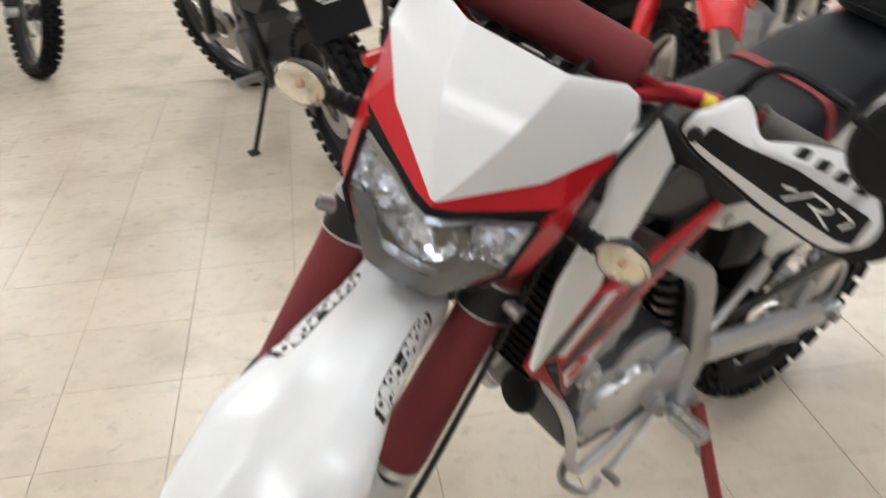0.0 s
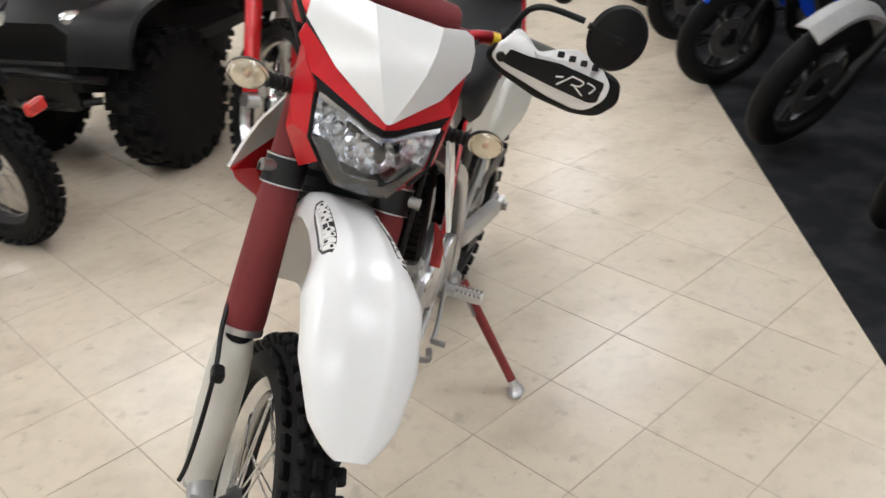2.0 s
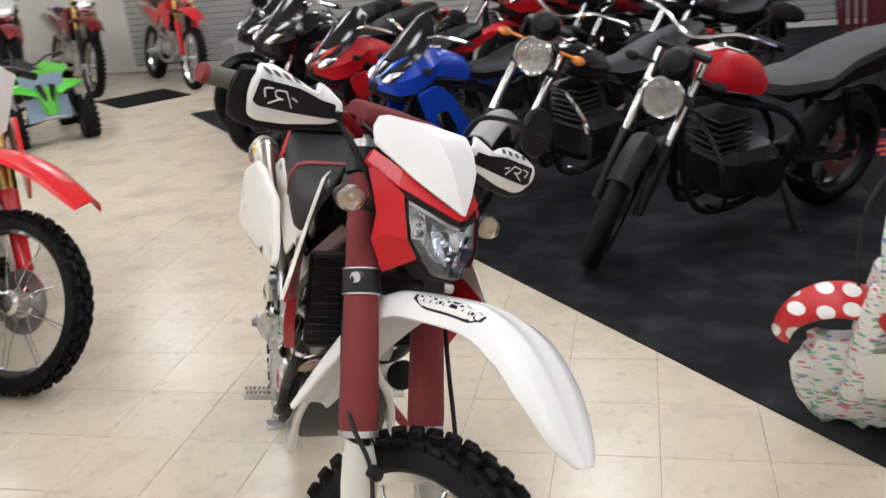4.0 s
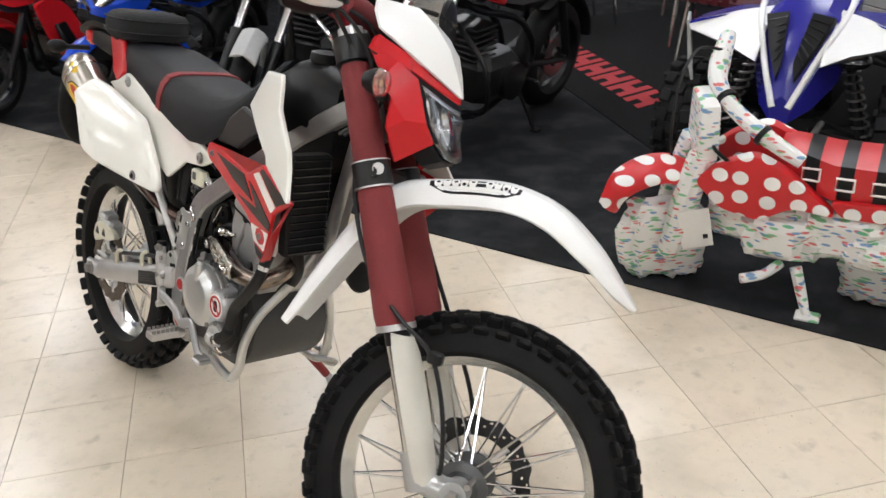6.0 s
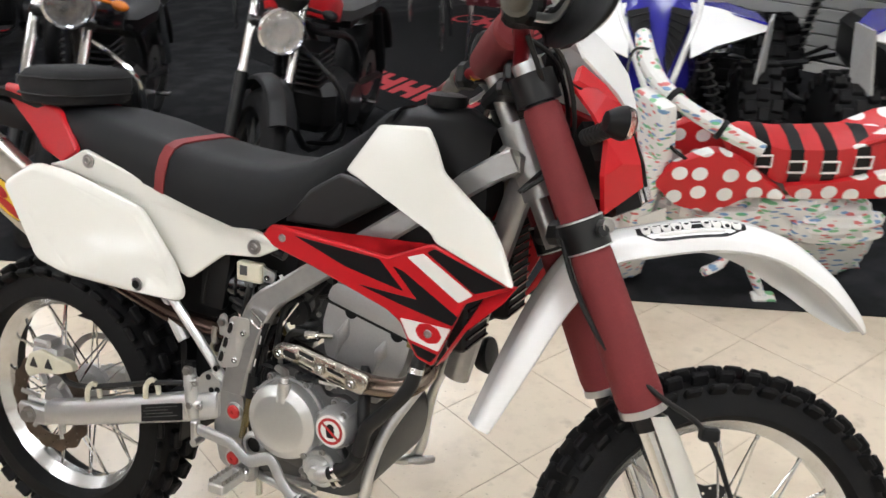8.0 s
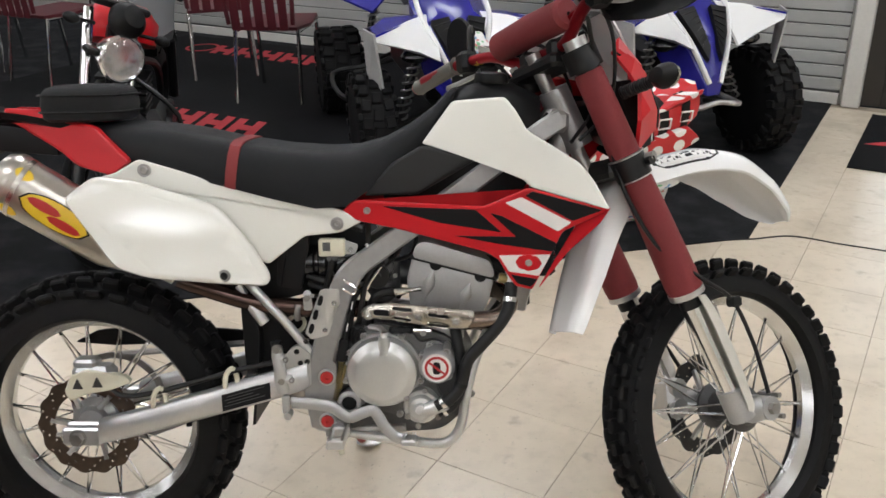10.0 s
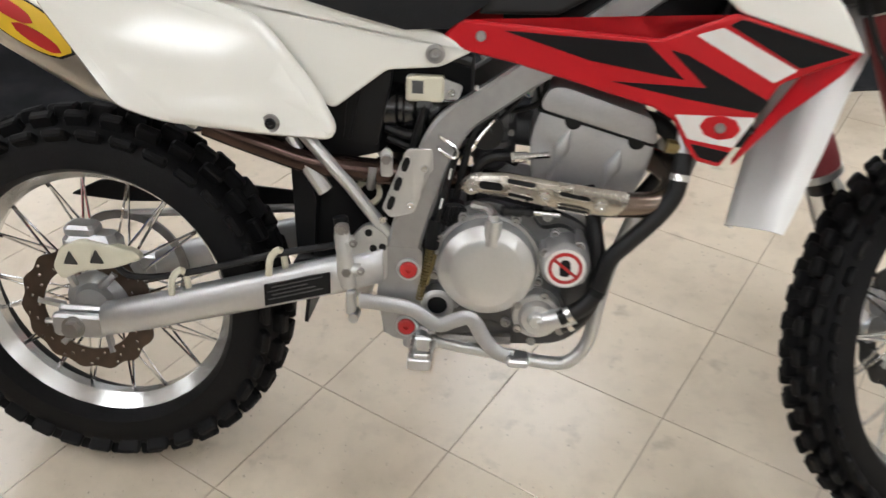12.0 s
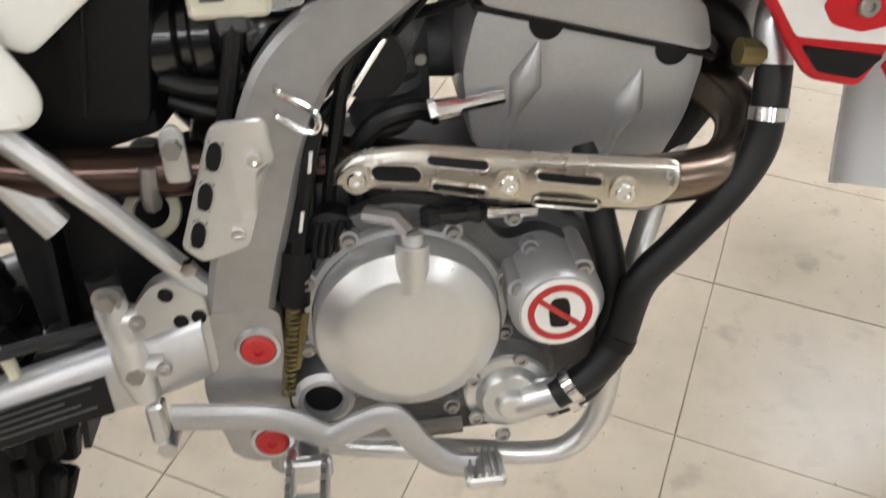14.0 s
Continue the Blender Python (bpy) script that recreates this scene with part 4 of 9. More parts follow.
    if lamp:
        part("headlight", Geo().blob(head + Vector((0.14, 0, 0.02)), (0.04, 0.09, 0.07), 16, 8), REFLECTOR, root, "", st)
    if stand == "kick":
        part("kickstand", Geo().tube([(0.55, 0.11, 0.33), (0.52, 0.26, 0.06)], 0.011, 8).box((0.52, 0.27, 0.055), (0.06, 0.04, 0.008)), BLACK_METAL, root)
    else:
        for s in (-0.05, 0.05):
            part("triangle_stand", Geo().tube([(0.02, 0.12, Rr), (0.10 + s, 0.34, 0.02), (-0.10 + s, 0.34, 0.02), (0.02, 0.12, Rr)], 0.006, 6), BLACK_METAL, root)
    return root


def atv_tyre(R, w, rim):
    g = Geo()
    prof = [(rim, -w), (rim + 0.03, -w * 1.03), (R - 0.05, -w * 1.0), (R - 0.015, -w * 0.85), (R - 0.006, -w * 0.4), (R - 0.004, 0), (R - 0.006, w * 0.4), (R - 0.015, w * 0.85), (R - 0.05, w), (rim + 0.03, w * 1.03), (rim, w)]
    g.lathe(prof, 40)
    return g


def sport_atv(name, label, m, body, trim, seat=SEAT_VINYL, scale=1.0, utility=False, top=None, group="quad bikes"):
    """A quad bike; m: the pose of the ground under its middle, x ahead."""
    root = thing(name, label, "quad bike", m @ Matrix.Scale(scale, 4), group)
    tw = 0.42 if not utility else 0.395
    for x, R, w in ((0.64, 0.265 if not utility else 0.30, 0.085 if not utility else 0.105), (-0.64, 0.25 if not utility else 0.30, 0.12)):
        for s in (-1, 1):
            rim = Geo().lathe([(0.11, -0.05), (0.12, -0.03), (0.10, 0.0), (0.12, 0.06), (0.115, 0.065), (0.05, 0.02), (0.045, 0.05), (0.02, 0.05)], 24)
            wh = part("wheel", rim, BLACK_METAL if utility else ALLOY, root, m=pose(x, s * tw, R, -90 * s))
            part("tyre", cached(("tyre", R, w, "atv"), lambda: atv_tyre(R, w, 0.125), TYRE), TYRE, wh)
            for z, tilt in ((-0.62, 25), (0.0, -20), (0.62, -25), (-0.98, 0), (0.98, 0)):
                side_row = abs(z) > 0.9
                kn = cached(("knob", R, w, z), lambda: Geo().box((R - (0.03 if side_row else 0.004), 0, z * w), (0.05 if side_row else 0.026, 0.035 if side_row else 0.055, 0.02 if side_row else w * 0.52), pose(0, 0, 0, tilt * 0.3), 0.004), TYRE)
                for k in range(20):
                    part("knob", kn, TYRE, wh, m=pose(0, 0, 0, 0, 0, 18 * k + (9 if z == 0 or side_row else 0)))
            part("shock", Geo().tube([(x, s * 0.28, R), (x - 0.06, s * 0.17, 0.62)], 0.02, 10), BLACK_METAL, root)
            coil = [Vector((x, s * 0.28, R + 0.03)).lerp(Vector((x - 0.06, s * 0.17, 0.6)), t / 60) + Vector((math.cos(t * 0.95), math.sin(t * 0.95), 0)) * 0.033 for t in range(61)]
            part("coil_spring", Geo().tube(coil, 0.006, 5), STEEL if not utility else BLACK_METAL, root)
            part("suspension_arm", Geo().tube([(x + 0.05, s * 0.08, 0.30), (x, s * 0.36, R - 0.02), (x - 0.12, s * 0.08, 0.30)], 0.012, 8), BLACK_METAL, root)
            if utility:
                part("fender", bent_sheet([(x - 0.42, 0.60), (x - 0.32, 0.74), (x, 0.78), (x + 0.30, 0.72), (x + 0.40, 0.55)], [0.16] * 5, crown=0.02), BLACK_PLASTIC, root, "", pose(0, s * 0.40, 0))
    if utility:
        part("body", Geo().box((0, 0, 0.56), (1.5, 0.5, 0.34), ch=0.08), BLACK_PLASTIC, root)
        part("hood", Geo().loft([[(x, y * w, z) for y, z in ((-1, zb), (-1, zt - 0.05), (-0.7, zt), (0.7, zt), (1, zt - 0.05), (1, zb))] for x, w, zb, zt in ((0.1, 0.34, 0.82, 0.98), (0.5, 0.38, 0.80, 0.95), (0.74, 0.34, 0.79, 0.90), (0.84, 0.28, 0.80, 0.86))]), top or body, root, "", sharp=30)
        part("front_cowl", Geo().loft([[(x, y * w, z) for y, z in ((-1, zb), (-1, zt - 0.05), (-0.7, zt), (0.7, zt), (1, zt - 0.05), (1, zb))] for x, w, zb, zt in ((0.46, 0.33, 0.44, 0.90), (0.66, 0.34, 0.40, 0.88), (0.84, 0.31, 0.38, 0.82), (0.98, 0.24, 0.42, 0.70))]), BLACK_PLASTIC, root, "black front cowl", sharp=30)
        part("front_bumper", Geo().tube([(0.9, -0.3, 0.45), (1.04, -0.22, 0.5), (1.06, 0, 0.52), (1.04, 0.22, 0.5), (0.9, 0.3, 0.45)], 0.02, 8, 4).tube([(0.9, -0.26, 0.36), (1.02, 0, 0.36), (0.9, 0.26, 0.36)], 0.018, 8, 4).box((0.95, 0, 0.44), (0.08, 0.4, 0.22), ch=0.02), BLACK_METAL, root)
        for s in (-1, 1):
            part("headlight", Geo().blob((0.90, s * 0.21, 0.70), (0.06, 0.09, 0.045), 14, 8), REFLECTOR, root)
            part("rack_bar", Geo().tube([(0.3, s * 0.3, 1.0), (0.85, s * 0.28, 0.96)], 0.012, 8), BLACK_METAL, root)
        for k in range(5):
            part("rack_bar", Geo().tube([(0.32 + k * 0.13, -0.3, 1.0 - k * 0.008), (0.32 + k * 0.13, 0.3, 1.0 - k * 0.008)], 0.01, 8), BLACK_METAL, root)
        part("decal", Geo().box((0.92, -0.36, 0.66), (0.012, 0.05, 0.10), pose(0, 0, 0), 0.003), DECAL_WHITE, root, "pale decal shapes")
    else:
        nose = Geo().loft([[(x, y * w, z) for y, z in ((-1, zb), (-1.05, zt - 0.06), (-0.55, zt), (0, zt + 0.015), (0.55, zt), (1.05, zt - 0.06), (1, zb))] for x, w, zb, zt in
                           ((0.25, 0.14, 0.66, 0.86), (0.45, 0.17, 0.62, 0.86), (0.66, 0.16, 0.50, 0.78), (0.80, 0.10, 0.42, 0.64), (0.88, 0.035, 0.38, 0.47))])
        nb = part("nose", nose, body, root, "", sharp=25)
        for s in (-1, 1):
            fo = [(0.60, s * 0.13, 0.775), (0.70, s * 0.24, 0.765), (0.81, s * 0.405, 0.73), (0.80, s * 0.415, 0.70), (0.855, s * 0.22, 0.655), (0.862, s * 0.12, 0.605), (0.80, s * 0.12, 0.66)]
            wing = part("front_fender", Geo().loft([[(x, y, z) for x, y, z in fo], [(x - 0.014, y, z - 0.006) for x, y, z in fo]]), trim, root, bevel=0.003)
            back = [(0.81, s * 0.405, 0.73), (0.70, s * 0.24, 0.765), (0.60, s * 0.13, 0.775), (0.46, s * 0.16, 0.745), (0.42, s * 0.30, 0.735), (0.60, s * 0.40, 0.725)]
            part("fender_top", Geo().loft([[(x, y, z + 0.001) for x, y, z in back], [(x, y, z - 0.009) for x, y, z in back]]), body, wing)
            fl = [(0.812, s * 0.408, 0.735), (0.70, s * 0.440, 0.745), (0.69, s * 0.425, 0.47), (0.80, s * 0.375, 0.475)]
            part("fender_flap", Geo().loft([[(x, y + d * s, z) for x, y, z in fl] for d in (0.0, 0.010)]), GREY_PLASTIC, root)
            part("nose_edge", Geo().tube([(0.50, s * 0.165, 0.845), (0.66, s * 0.162, 0.765), (0.80, s * 0.105, 0.63), (0.885, s * 0.03, 0.44)], 0.013, 8, 5), trim, nb)
            grille = [(0.70, s * 0.045, 0.765), (0.70, s * 0.13, 0.75), (0.80, s * 0.085, 0.645), (0.86, s * 0.035, 0.54), (0.84, s * 0.022, 0.60)]
            part("nose_vent", Geo().loft([[(x + 0.012, y, z + 0.012) for x, y, z in grille], [(x - 0.01, y, z - 0.01) for x, y, z in grille]]), BLACK_PLASTIC, nb)
            for k in range(6):
                f = 0.12 + k * 0.13
                p0 = Vector(grille[0]).lerp(Vector(grille[4]), f) + Vector((0.014, 0, 0.014))
                p1 = Vector(grille[1]).lerp(Vector(grille[3]), f) + Vector((0.014, 0, 0.014))
                part("vent_slat", Geo().tube([p0, p1], 0.0035, 5), BLACK_METAL, nb)
            part("headlight", Geo().blob((0.77, s * 0.22, 0.62), (0.06, 0.07, 0.035), 14, 8), BLACK_GLOSS, root, "dark slanted headlight")
            rf = [(-0.2, s * 0.12, 0.80), (-0.45, s * 0.16, 0.86), (-0.86, s * 0.30, 0.86), (-0.80, s * 0.54, 0.78), (-0.5, s * 0.52, 0.76), (-0.22, s * 0.26, 0.66)]
            part("rear_fender", Geo().loft([[(x, y, z - d) for x, y, z in rf] for d in (0.0, 0.012)]), body, root)
            part("nerf_bar", Geo().tube([(0.34, s * 0.30, 0.34), (0.3, s * 0.50, 0.32), (-0.26, s * 0.50, 0.32), (-0.3, s * 0.30, 0.34)], 0.014, 8, 4), BLACK_METAL, root)
        part("seat", Geo().loft([[(x, y * w, z) for y, z in ((-1, zt - 0.1), (-0.9, zt - 0.01), (0, zt), (0.9, zt - 0.01), (1, zt - 0.1))] for x, w, zt in ((-0.75, 0.08, 0.92), (-0.4, 0.12, 0.86), (0, 0.12, 0.82), (0.26, 0.09, 0.88))]), seat, root, sharp=50)
        part("chassis", Geo().box((0, 0, 0.42), (1.1, 0.24, 0.26), ch=0.05), BLACK_METAL, root)
        part("front_bumper", Geo().tube([(0.7, -0.13, 0.34), (0.92, -0.12, 0.34), (0.93, 0, 0.36), (0.92, 0.12, 0.34), (0.7, 0.13, 0.34)], 0.014, 8, 4), STEEL, root)
    part("handlebar", Geo().tube([(0.14, -0.38, 1.02), (0.24, -0.18, 1.02), (0.3, 0, 0.94), (0.24, 0.18, 1.02), (0.14, 0.38, 1.02)], 0.012, 8, 5), BLACK_METAL, root)
    for s in (-1, 1):
        part("grip", Geo().cyl((0.13, s * 0.40, 1.02), (0.18, s * 0.28, 1.02), 0.018, 10), BLACK_PLASTIC, root)
    return root


def facing(x, y, deg, z=0.0):
    return pose(x, y, z, 0, 0, deg)


def from_front(fx, fy, deg, wb):
    """The pose of a bike's rear contact from its front contact and heading."""
    return pose(fx - wb * math.cos(radians(deg)), fy - wb * math.sin(radians(deg)), 0.006, 0, 0, deg)


# the row on the carpet, nose to the aisle
road_bike("naked_motorcycle", "black naked motorcycle with round headlight and red tank on the carpet", from_front(-0.73, 1.445, 284, 1.35), RED_PLASTIC, scale=0.95, wb=1.42, seat=GREY_VINYL, tank2=DECAL_WHITE, steer=40, lamp_drop=0.115, signal=BLACK_PLASTIC)
road_bike("cruiser_motorcycle", "black cruiser with bright fork tubes and chrome headlight", from_front(-1.42, 1.02, 300, 1.55), BLACK_GLOSS, cruiser=True, wb=1.55, fender=GREY_PLASTIC, steer=26, lamp_drop=0.05)
road_bike("sport_motorcycle", "blue sport motorcycle with smoked windscreen on the carpet", from_front(-2.25, 0.62, 298, 1.26), BLUE_PLASTIC, BLUE_PLASTIC, BLUE_PLASTIC, "twin", BLACK_METAL, steer=10, scale=0.87)
road_bike("sport_motorcycle", "red sport motorcycle with clear windscreen on the carpet", from_front(-3.10, 0.36, 300, 1.26), RED_PLASTIC, RED_PLASTIC, RED_PLASTIC, "twin", BLACK_METAL, steer=8, scale=0.88)
road_bike("sport_motorcycle", "black sport motorcycle at the end of the row", from_front(-4.00, 0.13, 300, 1.36), BLACK_GLOSS, BLACK_GLOSS, BLACK_GLOSS, "twin", CHROME)
road_bike("touring_motorcycle", "black touring motorcycle with cast wheels at the row's end", from_front(-4.90, 0.0, 302, 1.40), BLACK_GLOSS, BLACK_GLOSS, BLACK_PLASTIC, "round", CHROME)
# second row behind
road_bike("cruiser_motorcycle", "black cruiser parked behind the front row", from_front(-3.20, 2.75, 298, 1.5), BLACK_GLOSS, cruiser=True, wb=1.55)
road_bike("cruiser_motorcycle", "dark red cruiser parked behind the front row", from_front(-4.05, 2.5, 300, 1.5), RED_METAL, cruiser=True, wb=1.55)
road_bike("sport_motorcycle", "red sport motorcycle parked behind the front row", from_front(-4.9, 2.25, 300, 1.36), RED_PLASTIC, RED_PLASTIC, RED_PLASTIC, "twin", BLACK_METAL)
road_bike("cruiser_motorcycle", "black cruiser far down the row", from_front(-5.75, 2.0, 300, 1.5), BLACK_GLOSS, cruiser=True, wb=1.55)
# aisle: red motocross bike, black quad, black trail bike, far bikes by the end wall
dirt_bike("motocross_bike", "red motocross bike with gold forks on a triangle stand", facing(-2.02, -1.42, 16), BRIGHT_RED, BRIGHT_RED, GOLD, steer=42, stand="triangle", lean=-4, blocks=True)
sport_atv("utility_quad", "black utility quad bike with a red hood", facing(-1.40, -1.985, 0), RED_PLASTIC, BLACK_PLASTIC, utility=True, top=RED_PLASTIC)
trail = dirt_bike("trail_bike", "black trail bike with a dark sign hung at its tail", facing(0.09, -1.735, -96), BLACK_PLASTIC, BLACK_METAL, BLACK_METAL, steer=20, lamp=True, plate=BLACK_PLASTIC, metal=BLACK_METAL, rims=DARK_RIM, blocks=True)
sign = part("tail_sign", Geo().box((-0.34, 0, 0.72), (0.012, 0.22, 0.30), pose(0, 0, 0, 0, 14), 0.004), BLACK_PLASTIC, trail, "dark sign with pale writing bars")
def sign_text(words, size, z):
    """Raised writing on the tail sign, in the built-in font."""
    cu = bpy.data.curves.new("writing", "FONT")
    cu.body, cu.size, cu.align_x, cu.extrude = words, size, "CENTER", 0.0006
    tmp = new("writing_source", cu)
    me = bpy.data.meshes.new_from_object(tmp)
    bpy.data.objects.remove(tmp)
    me.materials.append(DECAL_WHITE)
    spot = pose(0, 0, 0, 0, 14) @ Matrix.Translation((-0.3475, 0, z)) @ Matrix(((0, 0, -1, 0), (-1, 0, 0, 0), (0, 1, 0, 0), (0, 0, 0, 1)))
    return part("writing", me, DECAL_WHITE, sign, m=spot)


sign_text("THIS ONE'S", 0.030, 0.815)
sign_text("MINE", 0.046, 0.778)
for w, z, h in ((0.13, 0.757, 0.014), (0.10, 0.715, 0.026), (0.07, 0.692, 0.007)):
    part("writing_bar", Geo().box((-0.3475, 0, z), (0.003, w, h), pose(0, 0, 0, 0, 14)), DECAL_WHITE, sign)
part("tail_light", Geo().box((-0.43, 0, 0.62), (0.03, 0.08, 0.045), ch=0.008), TAIL_RED, trail)
dirt_bike("trail_bike", "white-wheeled trail bike standing far down the aisle", facing(0.9, -5.6, 95), BLACK_PLASTIC, BLACK_METAL, BLACK_METAL, lamp=True, metal=BLACK_METAL, rims=DARK_RIM)
sport_atv("youth_quad", "lime green youth quad bike with a blue-grey card", facing(-6.08, -1.85, 20), GREEN_PLASTIC, GREEN_PLASTIC, scale=0.72)
solid("price_card", Geo().box((0, 0, 0), (0.008, 0.36, 0.40), ch=0.002), CARD, "blue-grey card leaning on the green quad", "card", pose(-5.55, -1.68, 0.42, 0, -14, 20))
dirt_bike("adventure_bike", "dark red adventure bike by the end wall", facing(-9.55, -2.23, 22), RED_METAL, BLACK_METAL, GOLD, lamp=True, tank=RED_METAL)
dirt_bike("adventure_bike", "dark adventure bike behind the green quad", facing(-9.85, -3.1, 20), RED_METAL, BLACK_METAL, BLACK_METAL, lamp=True, tank=RED_METAL, metal=BLACK_METAL, rims=DARK_RIM)
dirt_bike("adventure_bike", "red and white adventure bike by the end wall", facing(-9.22, -1.05, 20), RED_PLASTIC, RED_PLASTIC, GOLD, lamp=True)
solid("floor_mat", Geo().box((0, 0, 0.004), (0.8, 0.8, 0.008), ch=0.003), MAT_BLACK, "dark mat in front of the end wall bikes", "mat", facing(-7.62, -1.10, 25), kind="structure")
solid("wall_heater", Geo().box((0, 0, 0.2), (0.25, 0.6, 0.4), ch=0.03), GREY_PLASTIC, "grey box unit at the end wall", "heater", facing(-9.0, 0.05, 60))
# blue and white quads
sport_atv("sport_quad", "blue and white sport quad bike on the carpet", facing(0.405, 3.15, -72, 0.006), NAVY_PLASTIC, WHITE_PLASTIC, scale=0.98)
sport_atv("sport_quad", "blue and white sport quad bike beside the door", facing(1.48, 3.37, -68, 0.006), NAVY_PLASTIC, WHITE_PLASTIC, scale=0.98)


def stack_chair(m):
    c = thing("stacking_chair", "maroon plastic chair with chrome legs on the mat", "chair", m, "maroon chairs")
    part("seat", Geo().loft([[(x, y, z) for x, y, z in ((-0.2, -0.22, 0.45), (0.2, -0.22, 0.45), (0.22, 0.0, 0.44), (0.2, 0.22, 0.46), (-0.2, 0.22, 0.45))], [(x, y, z + 0.02) for x, y, z in ((-0.2, -0.22, 0.45), (0.2, -0.22, 0.45), (0.22, 0.0, 0.44), (0.2, 0.22, 0.46), (-0.2, 0.22, 0.45))]]), MAROON, c)
    for k in range(5):
        x = -0.15 + k * 0.075
        part("back_slat", Geo().box((x, -0.26, 0.66), (0.055, 0.012, 0.34), pose(0, 0, 0, 5), 0.004), MAROON, c)
    part("back_rail", Geo().tube([(-0.2, -0.29, 0.5), (-0.2, -0.33, 0.84), (0, -0.35, 0.86), (0.2, -0.33, 0.84), (0.2, -0.29, 0.5)], 0.014, 8, 3), MAROON, c)
    for sx in (-1, 1):
        part("leg", Geo().tube([(sx * 0.2, -0.2, 0.45), (sx * 0.21, -0.28, 0.01)], 0.013, 10), CHROME, c)
        part("leg", Geo().tube([(sx * 0.2, 0.18, 0.45), (sx * 0.21, 0.23, 0.01)], 0.013, 10), CHROME, c)
        part("side_bar", Geo().tube([(sx * 0.2, -0.2, 0.44), (sx * 0.2, 0.18, 0.44)], 0.012, 8), CHROME, c)
    return c


chair = stack_chair(pose(-0.63, 3.965, 0.011, 0, 0, -4))
for x, y, a in ((-1.22, 4.60, 20), (-2.35, 4.45, -25), (-3.1, 4.75, 12), (-2.2, 5.35, 170)):
    copy_thing(chair, pose(x, y, 0.011, 0, 0, a))

# ---- the white and red dual-sport motorcycle in the middle ----
BIKE = pose(-0.029, -0.039, -0.005, 0, 0, 2.85) @ pose(0, 0, 0, -13.0)
STEER_AXIS = Vector((-math.sin(radians(26.6)), 0, math.cos(radians(26.6))))
STEER_FOOT = Vector((1.535, 0, 0))
STEER = Matrix.Translation(STEER_FOOT) @ Matrix.Rotation(radians(33.6), 4, STEER_AXIS) @ Matrix.Translation(-STEER_FOOT)
bike = thing("dual_sport_motorcycle", "white and red dual-sport motorcycle leaning on its side stand", "motorcycle", BIKE)


def on(name, geo, mat, label="", parent=None, steer=False, sharp=32, bevel=0.0):
    return part(name, geo, mat, parent or bike, label, STEER if steer and parent is None else None, sharp, bevel)


def bolt(parent, at, r=0.007, axis="y", mat=STEEL, washer=None, name="bolt"):
    m = axis_y(*at) if axis == "y" else pose(*at, 0, 90)
    m = m @ pose(0, 0, 0, 180) if axis == "y" else m
    g = Geo().lathe([(r, 0), (r, 0.003), (r * 0.85, 0.0045), (r * 0.45, 0.0045), (r * 0.42, 0.002), (0.0008, 0.002)], 14, m)
    b = part(name, g, mat, parent)
    if washer:
        part("washer", Geo().lathe([(r * 1.6, -0.002), (r * 1.6, 0.0012), (r * 0.9, 0.0016)], 18, m), washer, b)
    return b


# wheels: rim with tyre, hub, spokes and disc
def drilled_disc(r, waves, n=112, h=0.002):
    """A wavy brake disc with small openings right through it."""
    g = Geo()
    shares = (0.68, 0.735, 0.775, 0.83, 0.87, 0.925, 0.965, 1.0)

    def at(k, b, z):
        a = 2 * math.pi * k / n
        rr = r * shares[b] * (1 + (0.028 * math.cos(waves * a) if b == 7 else 0.014 * math.cos(waves * a) if b == 6 else 0))
        return (rr * math.cos(a), rr * math.sin(a), z)

    def kept(k, b):
        if b < 0 or b > 6:
            return False
        return not ((b == 1 and k % 8 in (0,)) or (b == 3 and k % 8 in (3,)) or (b == 5 and k % 8 in (5,)))
    for k in range(n):
        for b in range(7):
            if not kept(k, b):
                continue
            q = [at(k, b, h), at(k, b + 1, h), at(k + 1, b + 1, h), at(k + 1, b, h)]
            low = [(x, y, -h) for x, y, z in q]
            g.add(q + low, [(0, 1, 2, 3), (7, 6, 5, 4)])
            for (dk, db), (i, j) in (((0, 1), (1, 2)), ((0, -1), (3, 0)), ((1, 0), (2, 3)), ((-1, 0), (0, 1))):
                if not kept((k + dk) % n, b + db):
                    g.add([q[i], q[j], low[j], low[i]], [(0, 3, 2, 1)])
    return g


